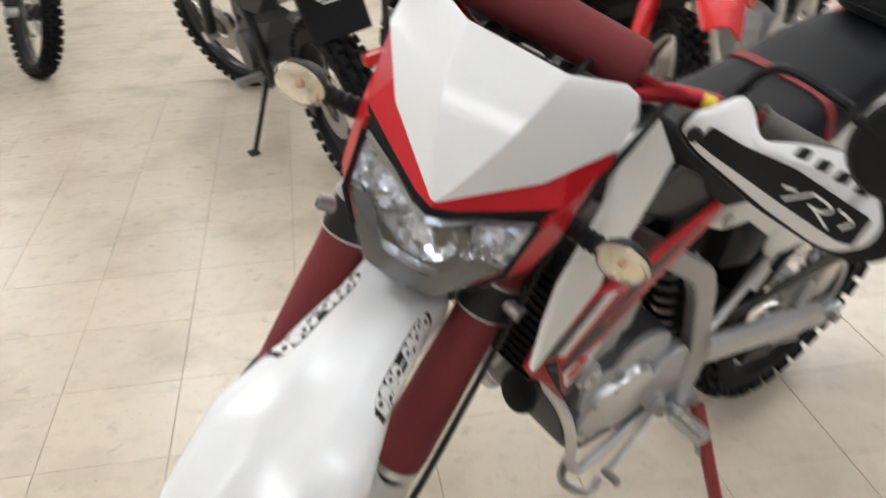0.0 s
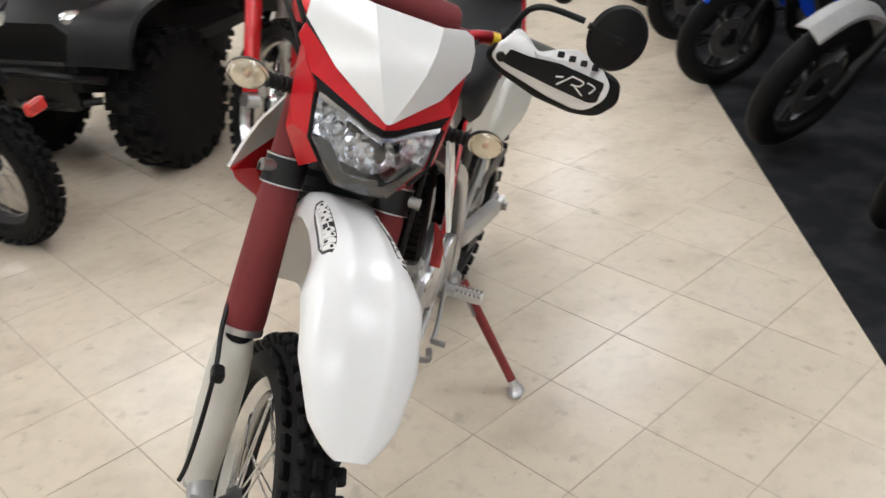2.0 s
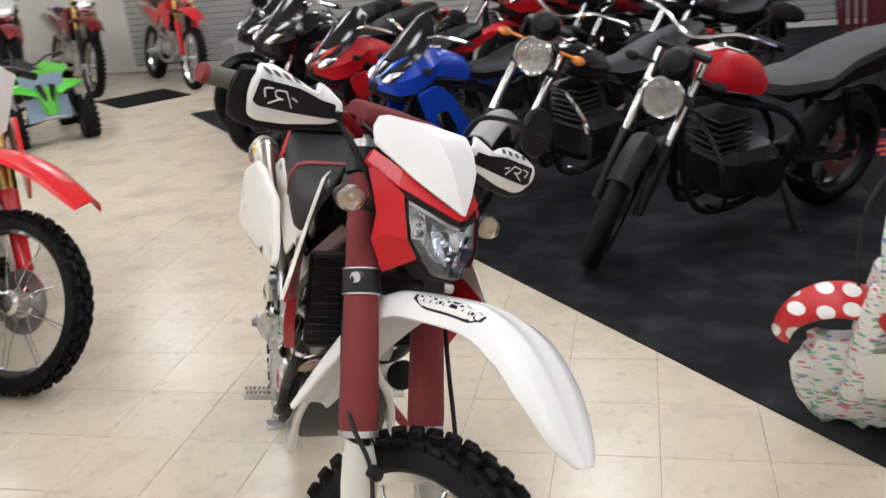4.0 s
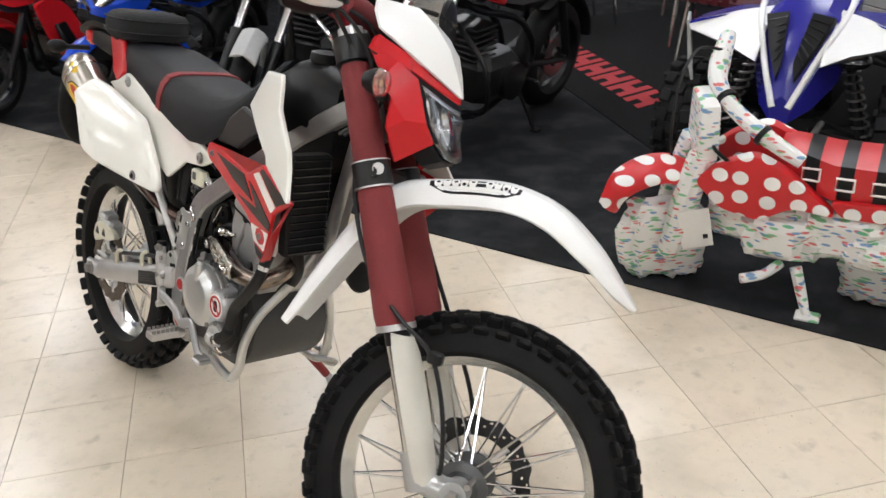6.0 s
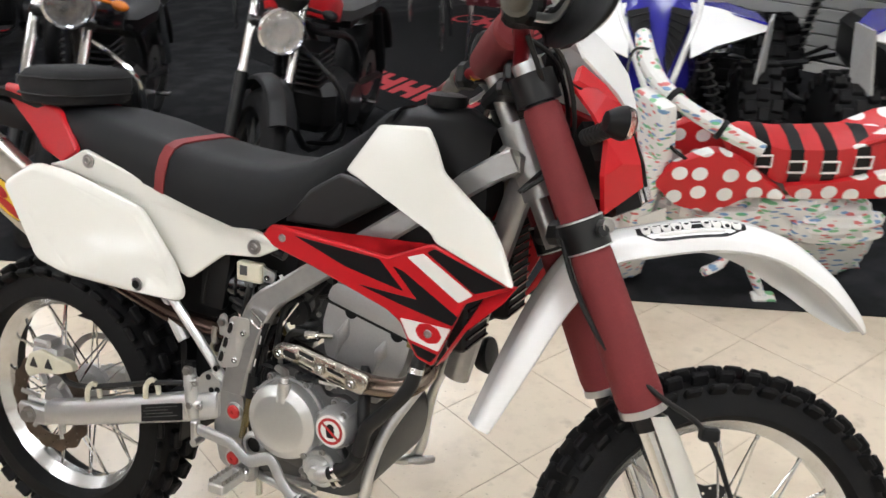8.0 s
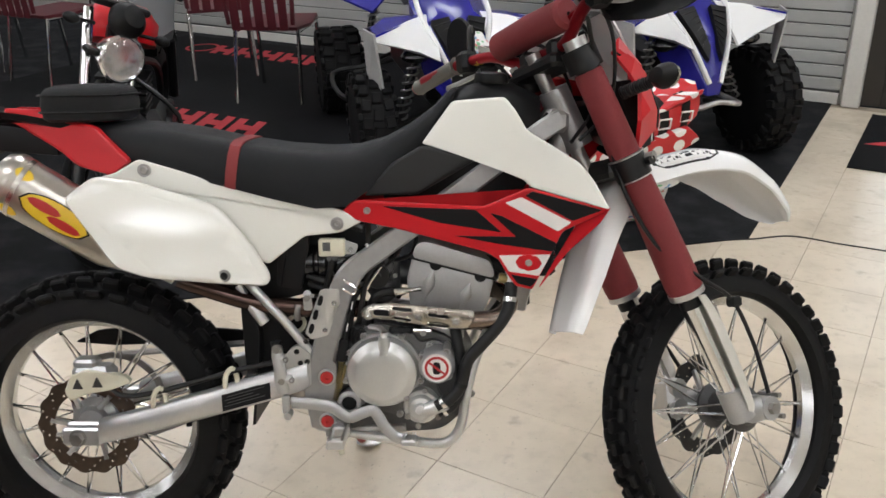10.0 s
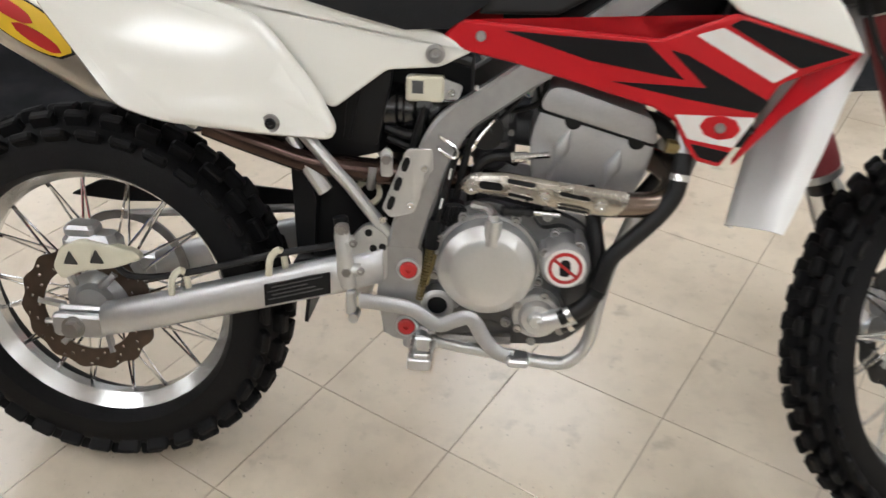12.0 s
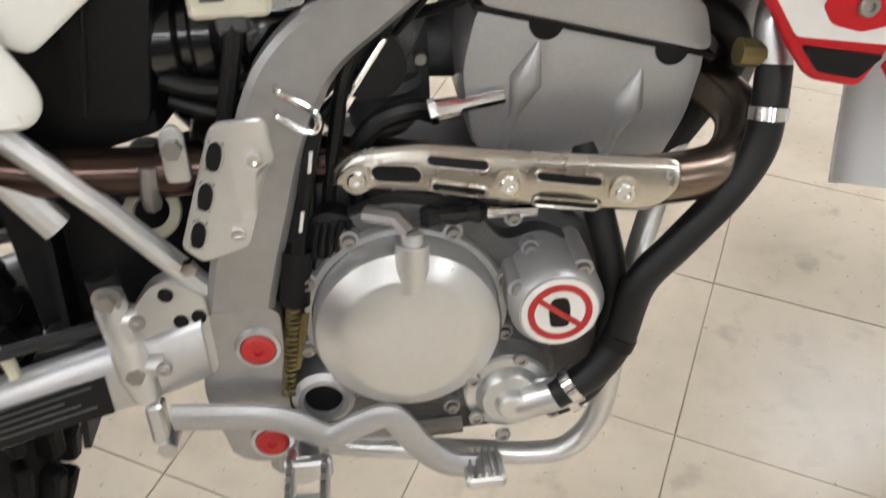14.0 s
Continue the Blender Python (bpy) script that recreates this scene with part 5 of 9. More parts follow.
def wire_wheel(name, x, z, R, w, rim, knobs, disc_side, disc_r, m=None, count=36, disc_mat=DISC_STEEL, hub_mat=CAST_GREY):
    place = (m or Matrix()) @ axis_y(x, 0, z)
    wheel = part(name, rim_geo(rim, w * 0.55, 72), RIM_ALLOY, bike, "polished alloy rim", place)
    part("tyre", mesh_of("tyre", tyre_geo(R, w, rim, -1, 84), TYRE), TYRE, wheel, "black knobby tyre")
    for z, half, ph in KNOB_ROWS:
        knob = mesh_of("knob", knob_geo(R, w, rim, knobs, z, half), TYRE)
        for k in range(knobs):
            part("knob", knob, TYRE, wheel, m=pose(0, 0, 0, 0, 0, 360 * (k + ph) / knobs))
    hub = Geo().lathe([(0.012, -0.07), (0.030, -0.068), (0.036, -0.055), (0.052, -0.045), (0.052, -0.038), (0.034, -0.03), (0.030, 0), (0.034, 0.03), (0.052, 0.038), (0.052, 0.045), (0.036, 0.055), (0.030, 0.068), (0.012, 0.07)], 28)
    part("hub", hub, hub_mat, wheel)
    a0, reach = 0.048, rim - 0.018
    spokes = []
    for lean_ in (-0.62, 0.62):
        for side in (-1, 1):
            spokes.append(mesh_of("spoke", Geo().tube([(a0, 0, side * 0.040), (reach * math.cos(lean_ * 0.42), reach * math.sin(lean_ * 0.42), side * 0.006)], 0.0023, 6)
                                  .tube([((reach - 0.014) * math.cos(lean_ * 0.415), (reach - 0.014) * math.sin(lean_ * 0.415), side * 0.007), ((reach + 0.004) * math.cos(lean_ * 0.42), (reach + 0.004) * math.sin(lean_ * 0.42), side * 0.005)], 0.0033, 6), CHROME))
    for k in range(count):
        part("spoke", spokes[(k % 2) * 2 + (k // 2) % 2], CHROME, wheel, m=pose(0, 0, 0, 0, 0, 360 / count * k))
    part("brake_disc", drilled_disc(disc_r, 14), disc_mat, wheel, "wavy drilled brake disc", pose(0, 0, disc_side), sharp=40)
    for k in range(6):
        part("disc_arm", Geo().tube([(0.044, 0, disc_side * 0.9), (disc_r * 0.76, 0.012, disc_side)], 0.007, 6), ALLOY, wheel, m=pose(0, 0, 0, 0, 0, 60 * k))
    return wheel


rear_wheel = wire_wheel("rear_wheel", 0.0, 0.335, 0.322, 0.060, 0.231, 34, -0.078, 0.112)
front_wheel = wire_wheel("front_wheel", 1.428, 0.341, 0.330, 0.046, 0.254, 44, 0.066, 0.118, STEER, 36, DISC_DARK, CAST_DARK)
part("sprocket", Geo().lathe([(0.10, -0.003), (0.115, -0.003), (0.115, 0.003), (0.10, 0.003)], 44, closed_profile=True), STEEL, rear_wheel, m=pose(0, 0, 0.082))

# fork: red neoprene skins over the tubes, pale guards, leading axle
FORK_TOP = Vector((1.022, 0, 1.078))


def fork_at(z, y):
    t = (FORK_TOP.z - z) / 0.908
    return Vector((FORK_TOP.x + 0.42 * t, y, z))


for s in (-1, 1):
    y = s * 0.100
    on("fork_tube", Geo().cyl(fork_at(1.10, y), fork_at(0.58, y), 0.0245, 20), BLACK_METAL, "", None, True)
    on("fork_cap", Geo().cyl(fork_at(1.125, y), fork_at(1.085, y), 0.024, 20).cyl(fork_at(1.135, y), fork_at(1.12, y), 0.012, 6), ALLOY, "bare alloy fork cap", None, True)
    skin = Geo().tube([fork_at(z, y) for z in (1.062, 1.055, 1.0, 0.93, 0.895)], 0.03, 24, radii=[0.028, 0.030, 0.0305, 0.0315, 0.032])
    on("fork_skin", skin, RED_NEOPRENE, "dark red neoprene fork skin", None, True)
    skin2 = Geo().tube([fork_at(z, y) for z in (0.848, 0.84, 0.76, 0.68, 0.63, 0.612)], 0.04, 24, radii=[0.032, 0.0335, 0.0355, 0.0375, 0.0385, 0.036])
    low = on("fork_skin", skin2, RED_NEOPRENE, "dark red neoprene fork skin", None, True)
    part("band", Geo().tube([fork_at(0.615, y), fork_at(0.604, y)], 0.0385, 24), ALLOY, low, "pale end band", sharp=30)
    on("fork_slider", Geo().cyl(fork_at(0.61, y), fork_at(0.36, y), 0.0235, 20), CHROME, "polished fork slider", None, True)
    lug = Geo().cyl(fork_at(0.40, y), fork_at(0.335, y), 0.029, 18)
    lug.tube([fork_at(0.355, y) + Vector((0.0, 0, 0)), Vector((1.40, y, 0.345)), Vector((1.435, y, 0.348))], 0.027, 12, flat=0.9)
    lug.cyl((1.430, y - 0.024, 0.348), (1.430, y + 0.024, 0.348), 0.026, 20)
    ob = on("axle_lug", lug, CAST_GREY, "cast axle lug", None, True)
    for dx, dz in ((0.022, 0.026), (0.030, -0.02)):
        part("pinch_bolt", Geo().cyl((1.43 + dx, y - 0.028, 0.348 + dz), (1.43 + dx, y + 0.028, 0.348 + dz), 0.006, 8), STEEL, ob)
    part("axle_end", Geo().cyl((1.430, y - s * 0.01, 0.348), (1.430, y + s * 0.036, 0.348), 0.013, 6), STEEL, ob)
    # guard: a curved pale plate in front of the slider
    rings = []
    for k, z in enumerate((0.602, 0.575, 0.53, 0.47, 0.41, 0.365, 0.34)):
        c = fork_at(z, y)
        wid = (0.030, 0.037, 0.040, 0.039, 0.036, 0.032, 0.022)[k]
        ring = []
        for a in range(-100, 101, 25):
            ring.append(c + Vector((math.cos(radians(a)) * wid * 1.05 + 0.004, math.sin(radians(a)) * wid * 0.95 + s * 0.004, 0)))
        for a in range(100, -101, -25):
            ring.append(c + Vector((math.cos(radians(a)) * (wid - 0.004) * 1.05 + 0.004, math.sin(radians(a)) * (wid - 0.004) * 0.95 + s * 0.004, 0)))
        rings.append(ring)
    on("fork_guard", Geo().loft(rings), GUARD_WHITE, "aged white fork guard", None, True)
clamp_low = Geo()
for s in (-1, 1):
    clamp_low.tube([fork_at(0.892, s * 0.10), fork_at(0.850, s * 0.10)], 0.0372, 24)
    clamp_low.cyl(fork_at(0.87, s * 0.135) + Vector((0.015, 0, 0.008)), fork_at(0.87, s * 0.15) + Vector((0.015, 0, 0.008)), 0.009, 8)
clamp_low.box(fork_at(0.872, 0) + Vector((-0.012, 0, 0)), (0.055, 0.18, 0.04), ch=0.01)
lower_clamp = on("triple_clamp", clamp_low, BLACK_METAL, "black lower fork clamp", None, True)
for s in (-1, 1):
    for z in (0.893, 0.849):
        part("clamp_edge", Geo().tube([fork_at(z + 0.0012, s * 0.10), fork_at(z - 0.0012, s * 0.10)], 0.0379, 24), ALLOY, lower_clamp)
    part("reflector_stud", Geo().cyl(fork_at(0.880, s * 0.125) + Vector((0.020, 0, 0.004)), fork_at(0.880, s * 0.147) + Vector((0.028, 0, 0.006)), 0.011, 12), STEEL, lower_clamp)
clamp_up = Geo().box(fork_at(1.09, 0) + Vector((-0.02, 0, 0)), (0.07, 0.16, 0.028), ch=0.008)
for s in (-1, 1):
    clamp_up.tube([fork_at(1.108, s * 0.10), fork_at(1.066, s * 0.10)], 0.036, 20)
on("triple_clamp", clamp_up, BLACK_METAL, "black upper fork clamp", None, True)
on("steering_stem", Geo().cyl(fork_at(1.12, 0) + Vector((-0.035, 0, 0)), fork_at(0.85, 0) + Vector((-0.03, 0, 0)), 0.016, 14), STEEL, "", None, True)

# front fender: long moulded blade with ridges and turned-down sides
fender_path = [(0.985, 0.548), (1.030, 0.665), (1.085, 0.785), (1.150, 0.868), (1.245, 0.900), (1.360, 0.920), (1.460, 0.905), (1.550, 0.852), (1.615, 0.793), (1.650, 0.758)]
fender_half = [0.052, 0.062, 0.066, 0.064, 0.062, 0.072, 0.094, 0.090, 0.066, 0.024]
fender_drop = [0.020, 0.035, 0.045, 0.050, 0.050, 0.050, 0.045, 0.036, 0.022, 0.006]


def fender_rings():
    P = smooth_path([(x, 0, z) for x, z in fender_path], 6)
    n, k = len(P), len(fender_path) - 1
    rings = []
    for i, p in enumerate(P):
        t = i / (n - 1) * k
        j = min(int(t), k - 1)
        f = t - j
        w = fender_half[j] * (1 - f) + fender_half[j + 1] * f
        dr = fender_drop[j] * (1 - f) + fender_drop[j + 1] * f
        d = (P[min(i + 1, n - 1)] - P[max(i - 1, 0)]).normalized()
        nr = Vector((-d.z, 0, d.x))
        top = [(-1.0, -1.0), (-0.985, -0.72), (-0.93, -0.34), (-0.80, -0.10), (-0.58, -0.02), (-0.49, 0.03), (-0.40, 0.085), (-0.29, 0.09), (-0.16, 0.03), (0.16, 0.03), (0.29, 0.09), (0.40, 0.085), (0.49, 0.03), (0.58, -0.02), (0.80, -0.10), (0.93, -0.34), (0.985, -0.72), (1.0, -1.0)]
        ridge = max(0.0, min(1.0, (p.x - 1.22) / 0.14))
        top = [(a, 0.02 + (b - 0.02) * ridge if b > 0.02 else b) for a, b in top]
        ring = [p + Vector((0, a * w, 0)) + nr * (b * dr) for a, b in top]
        ring += [p + Vector((0, a * (w - 0.004), 0)) + nr * (b * dr - 0.0035) for a, b in top[::-1]]
        rings.append(ring)
    return rings


front_fender = on("front_fender", Geo().loft(fender_rings()), WHITE_PLASTIC, "long glossy white front fender", None, True, 40)


def fender_skin(x0, x1, side, f0, f1, lift, n=14, wave=0.0):
    """A strip that lies on the fender's flank between two shares of its half width."""
    P = smooth_path([(x, 0, z) for x, z in fender_path], 12)
    xs = [p.x for p in P]
    rows = []
    for i in range(n):
        x = x0 + (x1 - x0) * i / (n - 1)
        k = max(j for j in range(len(xs) - 1) if xs[j] <= x)
        f = (x - xs[k]) / (xs[k + 1] - xs[k])
        z = P[k].z * (1 - f) + P[k + 1].z * f
        d = (P[k + 1] - P[k]).normalized()
        nr = Vector((-d.z, 0, d.x))
        tt = (k + f) / 12
        j = min(int(tt), len(fender_half) - 2)
        w = fender_half[j] * (1 - tt + j) + fender_half[j + 1] * (tt - j)
        dr = fender_drop[j] * (1 - tt + j) + fender_drop[j + 1] * (tt - j)
        e = abs(i / (n - 1) * 2 - 1) ** 6 * 0.25

        def at(a, up):
            b = float(np.interp(a, (0, 0.18, 0.36, 0.50, 0.56, 0.80, 0.93, 0.985, 1.0), (0.02, 0.03, 0.09, 0.06, -0.01, -0.10, -0.34, -0.72, -1.0)))
            return Vector((x, side * a * w, z)) + nr * (b * dr + up * 0.7) + Vector((0, side * up * 0.7, 0))
        a0, a1 = f0 + (f1 - f0) * e, f1 - (f1 - f0) * e
        rows.append([at(a0 + (a1 - a0) * q / 3, lift) for q in range(4)] + [at(a1 - (a1 - a0) * q / 3, -0.0005) for q in range(4)])
    return Geo().loft(rows)


for s in (-1, 1):
    st = on("sticker", fender_skin(1.215, 1.395, s, 0.66, 0.965, 0.0009), DECAL_BLACK, "black dealer sticker with white shapes", front_fender)
    for k, notch in enumerate((0.80, 0.74, 0.80, 0.86, 0.79, 0.0, 0.80, 0.74, 0.86, 0.75)):
        x0 = 1.2235 + k * 0.0166
        if not notch:
            continue
        part("sticker_mark", fender_skin(x0, x0 + 0.0150, s, 0.675, 0.905, 0.0015, 7), DECAL_WHITE, st)
        part("sticker_mark", fender_skin(x0 + 0.0045, x0 + 0.0115, s, notch - 0.032, notch + 0.032, 0.0020, 5), DECAL_BLACK, st)
    part("sticker_mark", fender_skin(1.250, 1.360, s, 0.922, 0.942, 0.0015, 10), DECAL_WHITE, st)

# number-plate mask over a red headlight surround
def mask_rings(off):
    rows = []
    for z, zs, w, fold, xc, xs in ((1.058, 1.058, 0.005, 0.003, 1.223, 1.221), (1.097, 1.095, 0.092, 0.022, 1.206, 1.154), (1.140, 1.133, 0.148, 0.040, 1.183, 1.080), (1.172, 1.163, 0.147, 0.052, 1.151, 1.062), (1.192, 1.184, 0.136, 0.058, 1.122, 1.056), (1.199, 1.191, 0.118, 0.060, 1.110, 1.058)):
        rows.append([Vector((x - off, y, h - off * 0.3)) for x, y, h in ((xs, -w, zs), (xc, -fold, z), (xc, fold, z), (xs, w, zs))])
    return rows


front_rows, back_rows = mask_rings(0), mask_rings(0.005)
mask = Geo().loft([f + b[::-1] for f, b in zip(front_rows, back_rows)])
on("number_mask", mask, WHITE_PLASTIC, "plain white number mask with flat facets", None, True, 20)


def sheet(pts_a, pts_b, thick, n_hint=Vector((1, 0, 0))):
    """A thin moulded sheet between two edge lines, thickened away from the hint."""
    rings = [[Vector(a), Vector(b), Vector(b) - n_hint * thick, Vector(a) - n_hint * thick] for a, b in zip(pts_a, pts_b)]
    return Geo().loft(rings)


def shell(verts, faces, back):
    """A moulded skin of flat faces, thickened by the offset back, closed along its border."""
    n = len(verts)
    used = collections.Counter(frozenset((f[i], f[(i + 1) % len(f)])) for f in faces for i in range(len(f)))
    rim = [(f[i], f[(i + 1) % len(f)]) for f in faces for i in range(len(f)) if used[frozenset((f[i], f[(i + 1) % len(f)]))] == 1]
    return Geo().add([Vector(v) for v in verts] + [Vector(v) + back for v in verts], list(faces) + [tuple(i + n for i in f[::-1]) for f in faces] + [(b, a, a + n, b + n) for a, b in rim])


LAMP = [(1.168, 0.108, 1.058), (1.195, 0.052, 1.045), (1.214, 0.020, 1.037), (1.220, 0.0, 1.035)]      # upper edge of the lamp, side to middle
LAMP_LOW = [(1.168, 0.109, 1.052), (1.198, 0.102, 0.988), (1.216, 0.074, 0.959), (1.236, 0.046, 0.935), (1.241, 0.0, 0.932)]
for s in (1, -1):
    def sd(p):
        return Vector((p[0], p[1] * s, p[2]))
    cheek = [sd(p) for p in ((1.078, 0.143, 1.100), (1.122, 0.136, 1.083), (1.163, 0.118, 1.062), (1.196, 0.106, 0.988), (1.212, 0.080, 0.956),
                             (1.068, 0.139, 1.090), (1.104, 0.141, 1.050), (1.130, 0.138, 1.013), (1.160, 0.127, 0.983), (1.132, 0.129, 0.960), (1.150, 0.090, 0.905))]
    flat = [(0, 1, 6, 5), (1, 2, 7, 6), (2, 3, 8, 7), (3, 4, 8), (7, 8, 9), (8, 4, 10, 9)]
    on("headlight_surround", shell(cheek, flat, Vector((-0.006, -0.005 * s, 0.002))), RED_PLASTIC, "red faceted headlight surround", None, True, 17)
    brow_a = [sd(p) for p in ((1.078, 0.145, 1.122), (1.128, 0.108, 1.104), (1.168, 0.064, 1.080), (1.202, 0.022, 1.062), (1.219, 0.0, 1.056))]
    brow_b = [sd(p) for p in ((1.072, 0.148, 1.098), (1.150, 0.124, 1.074), (1.184, 0.070, 1.060), (1.212, 0.024, 1.049), (1.221, 0.0, 1.046))]
    on("headlight_brow", sheet(brow_a, brow_b, 0.010, Vector((0.8, 0, 0.5))), RED_PLASTIC, "red brow above the headlight", None, True, 24)
    gap_a = [v + Vector((-0.003, 0, -0.001)) for v in brow_b]
    gap_b = [sd(p) for p in ((1.150, 0.114, 1.064), (1.167, 0.108, 1.054), (1.196, 0.053, 1.040), (1.216, 0.020, 1.031), (1.222, 0.0, 1.029))]
    on("headlight_gasket", sheet(gap_a, gap_b, 0.010, Vector((0.8, 0, 0.5))), BLACK_PLASTIC, "black gasket line", None, True)
    edge_line = [sd((p[0] + 0.001, p[1] + 0.002, p[2])) for p in LAMP_LOW[:3]]
    on("headlight_gasket", Geo().tube(edge_line, 0.0035, 8), BLACK_PLASTIC, "", None, True)
low_rim_a = [(p[0] - 0.012, p[1], p[2] - 0.001) for p in LAMP_LOW[2:]] + [(p[0] - 0.012, -p[1], p[2] - 0.001) for p in LAMP_LOW[2:-1]][::-1]
low_rim_b = [(p[0] - 0.05, p[1] * 0.9, p[2] - 0.018) for p in LAMP_LOW[2:]] + [(p[0] - 0.05, -p[1] * 0.9, p[2] - 0.018) for p in LAMP_LOW[2:-1]][::-1]
on("headlight_chin", sheet(low_rim_a, low_rim_b, 0.006, Vector((0, 0, 1))), BLACK_PLASTIC, "dark chin below the headlight", None, True)

outline = LAMP_LOW + [(p[0], -p[1], p[2]) for p in LAMP_LOW[:-1]][::-1] + [(p[0], -p[1], p[2]) for p in LAMP[1:]] + [(p[0], p[1], p[2]) for p in LAMP[1:-1]][::-1]
mid = Vector((1.214, 0, 0.990))


def lamp_ring(k, push):
    return [mid + (Vector(p) - mid) * k + Vector((push, 0, 0)) for p in outline]


lamp_bowl = Geo().loft([lamp_ring(0.985, -0.006), lamp_ring(0.94, -0.03), lamp_ring(0.70, -0.055), lamp_ring(0.25, -0.066), lamp_ring(0.02, -0.068)], cap=False)
headlight = on("headlight", lamp_bowl, REFLECTOR, "faceted silver headlight reflector", None, True, 20)
def dish(c, r, deep, wide=1.0, seed=0, n=20):
    """A polished bowl of small flat facets that looks forward."""
    rng = random.Random(seed)
    m = Matrix.Translation(c) @ pose(0, 0, 0, 0, 74) @ Matrix.Diagonal((0.92, wide, 1, 1))
    rings = []
    for share, low in ((0.10, 1.0), (0.38, 0.88), (0.62, 0.64), (0.82, 0.36), (1.0, 0.0)):
        rings.append([m @ Vector((r * share * math.cos(2 * math.pi * k / n), r * share * math.sin(2 * math.pi * k / n), -deep * low + rng.uniform(-0.10, 0.10) * deep * (share < 1))) for k in range(n)])
    return Geo().loft(rings, cap=False)


facet_rng = random.Random(8)
for i in range(20):
    y = -0.0988 + 0.0104 * i
    for q in range(7):
        top = float(np.interp(abs(y), (0, 0.02, 0.052, 0.106), (1.026, 1.028, 1.036, 1.048)))
        low = float(np.interp(abs(y), (0, 0.05, 0.10), (0.952, 0.958, 0.992)))
        deep = float(np.interp(abs(y), (0, 0.04, 0.07, 0.106), (1.176, 1.168, 1.160, 1.150))) + 0.020 * (1 - q / 6)
        tilt = pose(0, 0, 0, 0, -16 + facet_rng.uniform(-20, 20), facet_rng.uniform(-26, 26))
        part("reflector_facet", Geo().box((0, 0, 0), (0.005, 0.0108, (top - low) / 6.4), Matrix.Translation((deep, y, low + (top - low) * (q + 0.5) / 7)) @ tilt), REFLECTOR, headlight)
part("main_bowl", dish((1.203, 0, 0.990), 0.036, 0.026, 1.2, 3), CHROME, headlight, "faceted polished main bowl", sharp=5)
part("bulb_cap", Geo().lathe([(0.009, -0.004), (0.0095, 0.006), (0.007, 0.010), (0.001, 0.011)], 18, Matrix.Translation((1.192, 0, 0.990)) @ pose(0, 0, 0, 0, 74)), CHROME, headlight)
for s in (-1, 1):
    part("side_bowl", dish((1.180, s * 0.070, 1.012), 0.024, 0.016, 0.95, 11 + s), CHROME, headlight, sharp=5)
    lip_a = [Vector((x + 0.001, y * s * 0.985, z - 0.003)) for x, y, z in LAMP]
    lip_b = [v + Vector((0.004, 0, -0.007)) for v in lip_a]
    part("lamp_lip", sheet(lip_a, lip_b, 0.002, Vector((0.7, 0, 0.7))), CHROME, headlight, "bright lip along the lamp's upper edge")
part("bulb", Geo().blob((1.190, 0, 0.990), (0.012, 0.008, 0.008), 12, 8), BULB, headlight)
lens_out = [lamp_ring(1.0, 0), lamp_ring(0.86, 0.010), lamp_ring(0.55, 0.018), lamp_ring(0.2, 0.021), lamp_ring(0.01, 0.021)]
lens_in = [[v - Vector((0.0025, 0, 0)) for v in r] for r in lens_out[::-1]]
lens_ob = on("headlight_lens", Geo().loft(lens_out + lens_in + [lens_out[0]], cap=False), LENS, "clear headlight lens", None, True, 30)
lens_ob.visible_shadow = False
shade_a = [Vector((p[0] - 0.002, p[1] * 0.97, p[2] + 0.002)) for p in LAMP_LOW[1:]] + [Vector((p[0] - 0.002, -p[1] * 0.97, p[2] + 0.002)) for p in LAMP_LOW[1:-1]][::-1]
shade_b = [mid + (v - mid) * 0.70 + Vector((-0.004, 0, 0)) for v in shade_a]
part("lamp_shade", sheet(shade_a, shade_b, 0.003, Vector((1, 0, 0))), BLACK_GLOSS, headlight, "dark lower part of the lamp")
on("headlight_housing", Geo().loft([lamp_ring(0.96, -0.035), lamp_ring(0.9, -0.075), lamp_ring(0.6, -0.095)]), BLACK_PLASTIC, "", None, True)

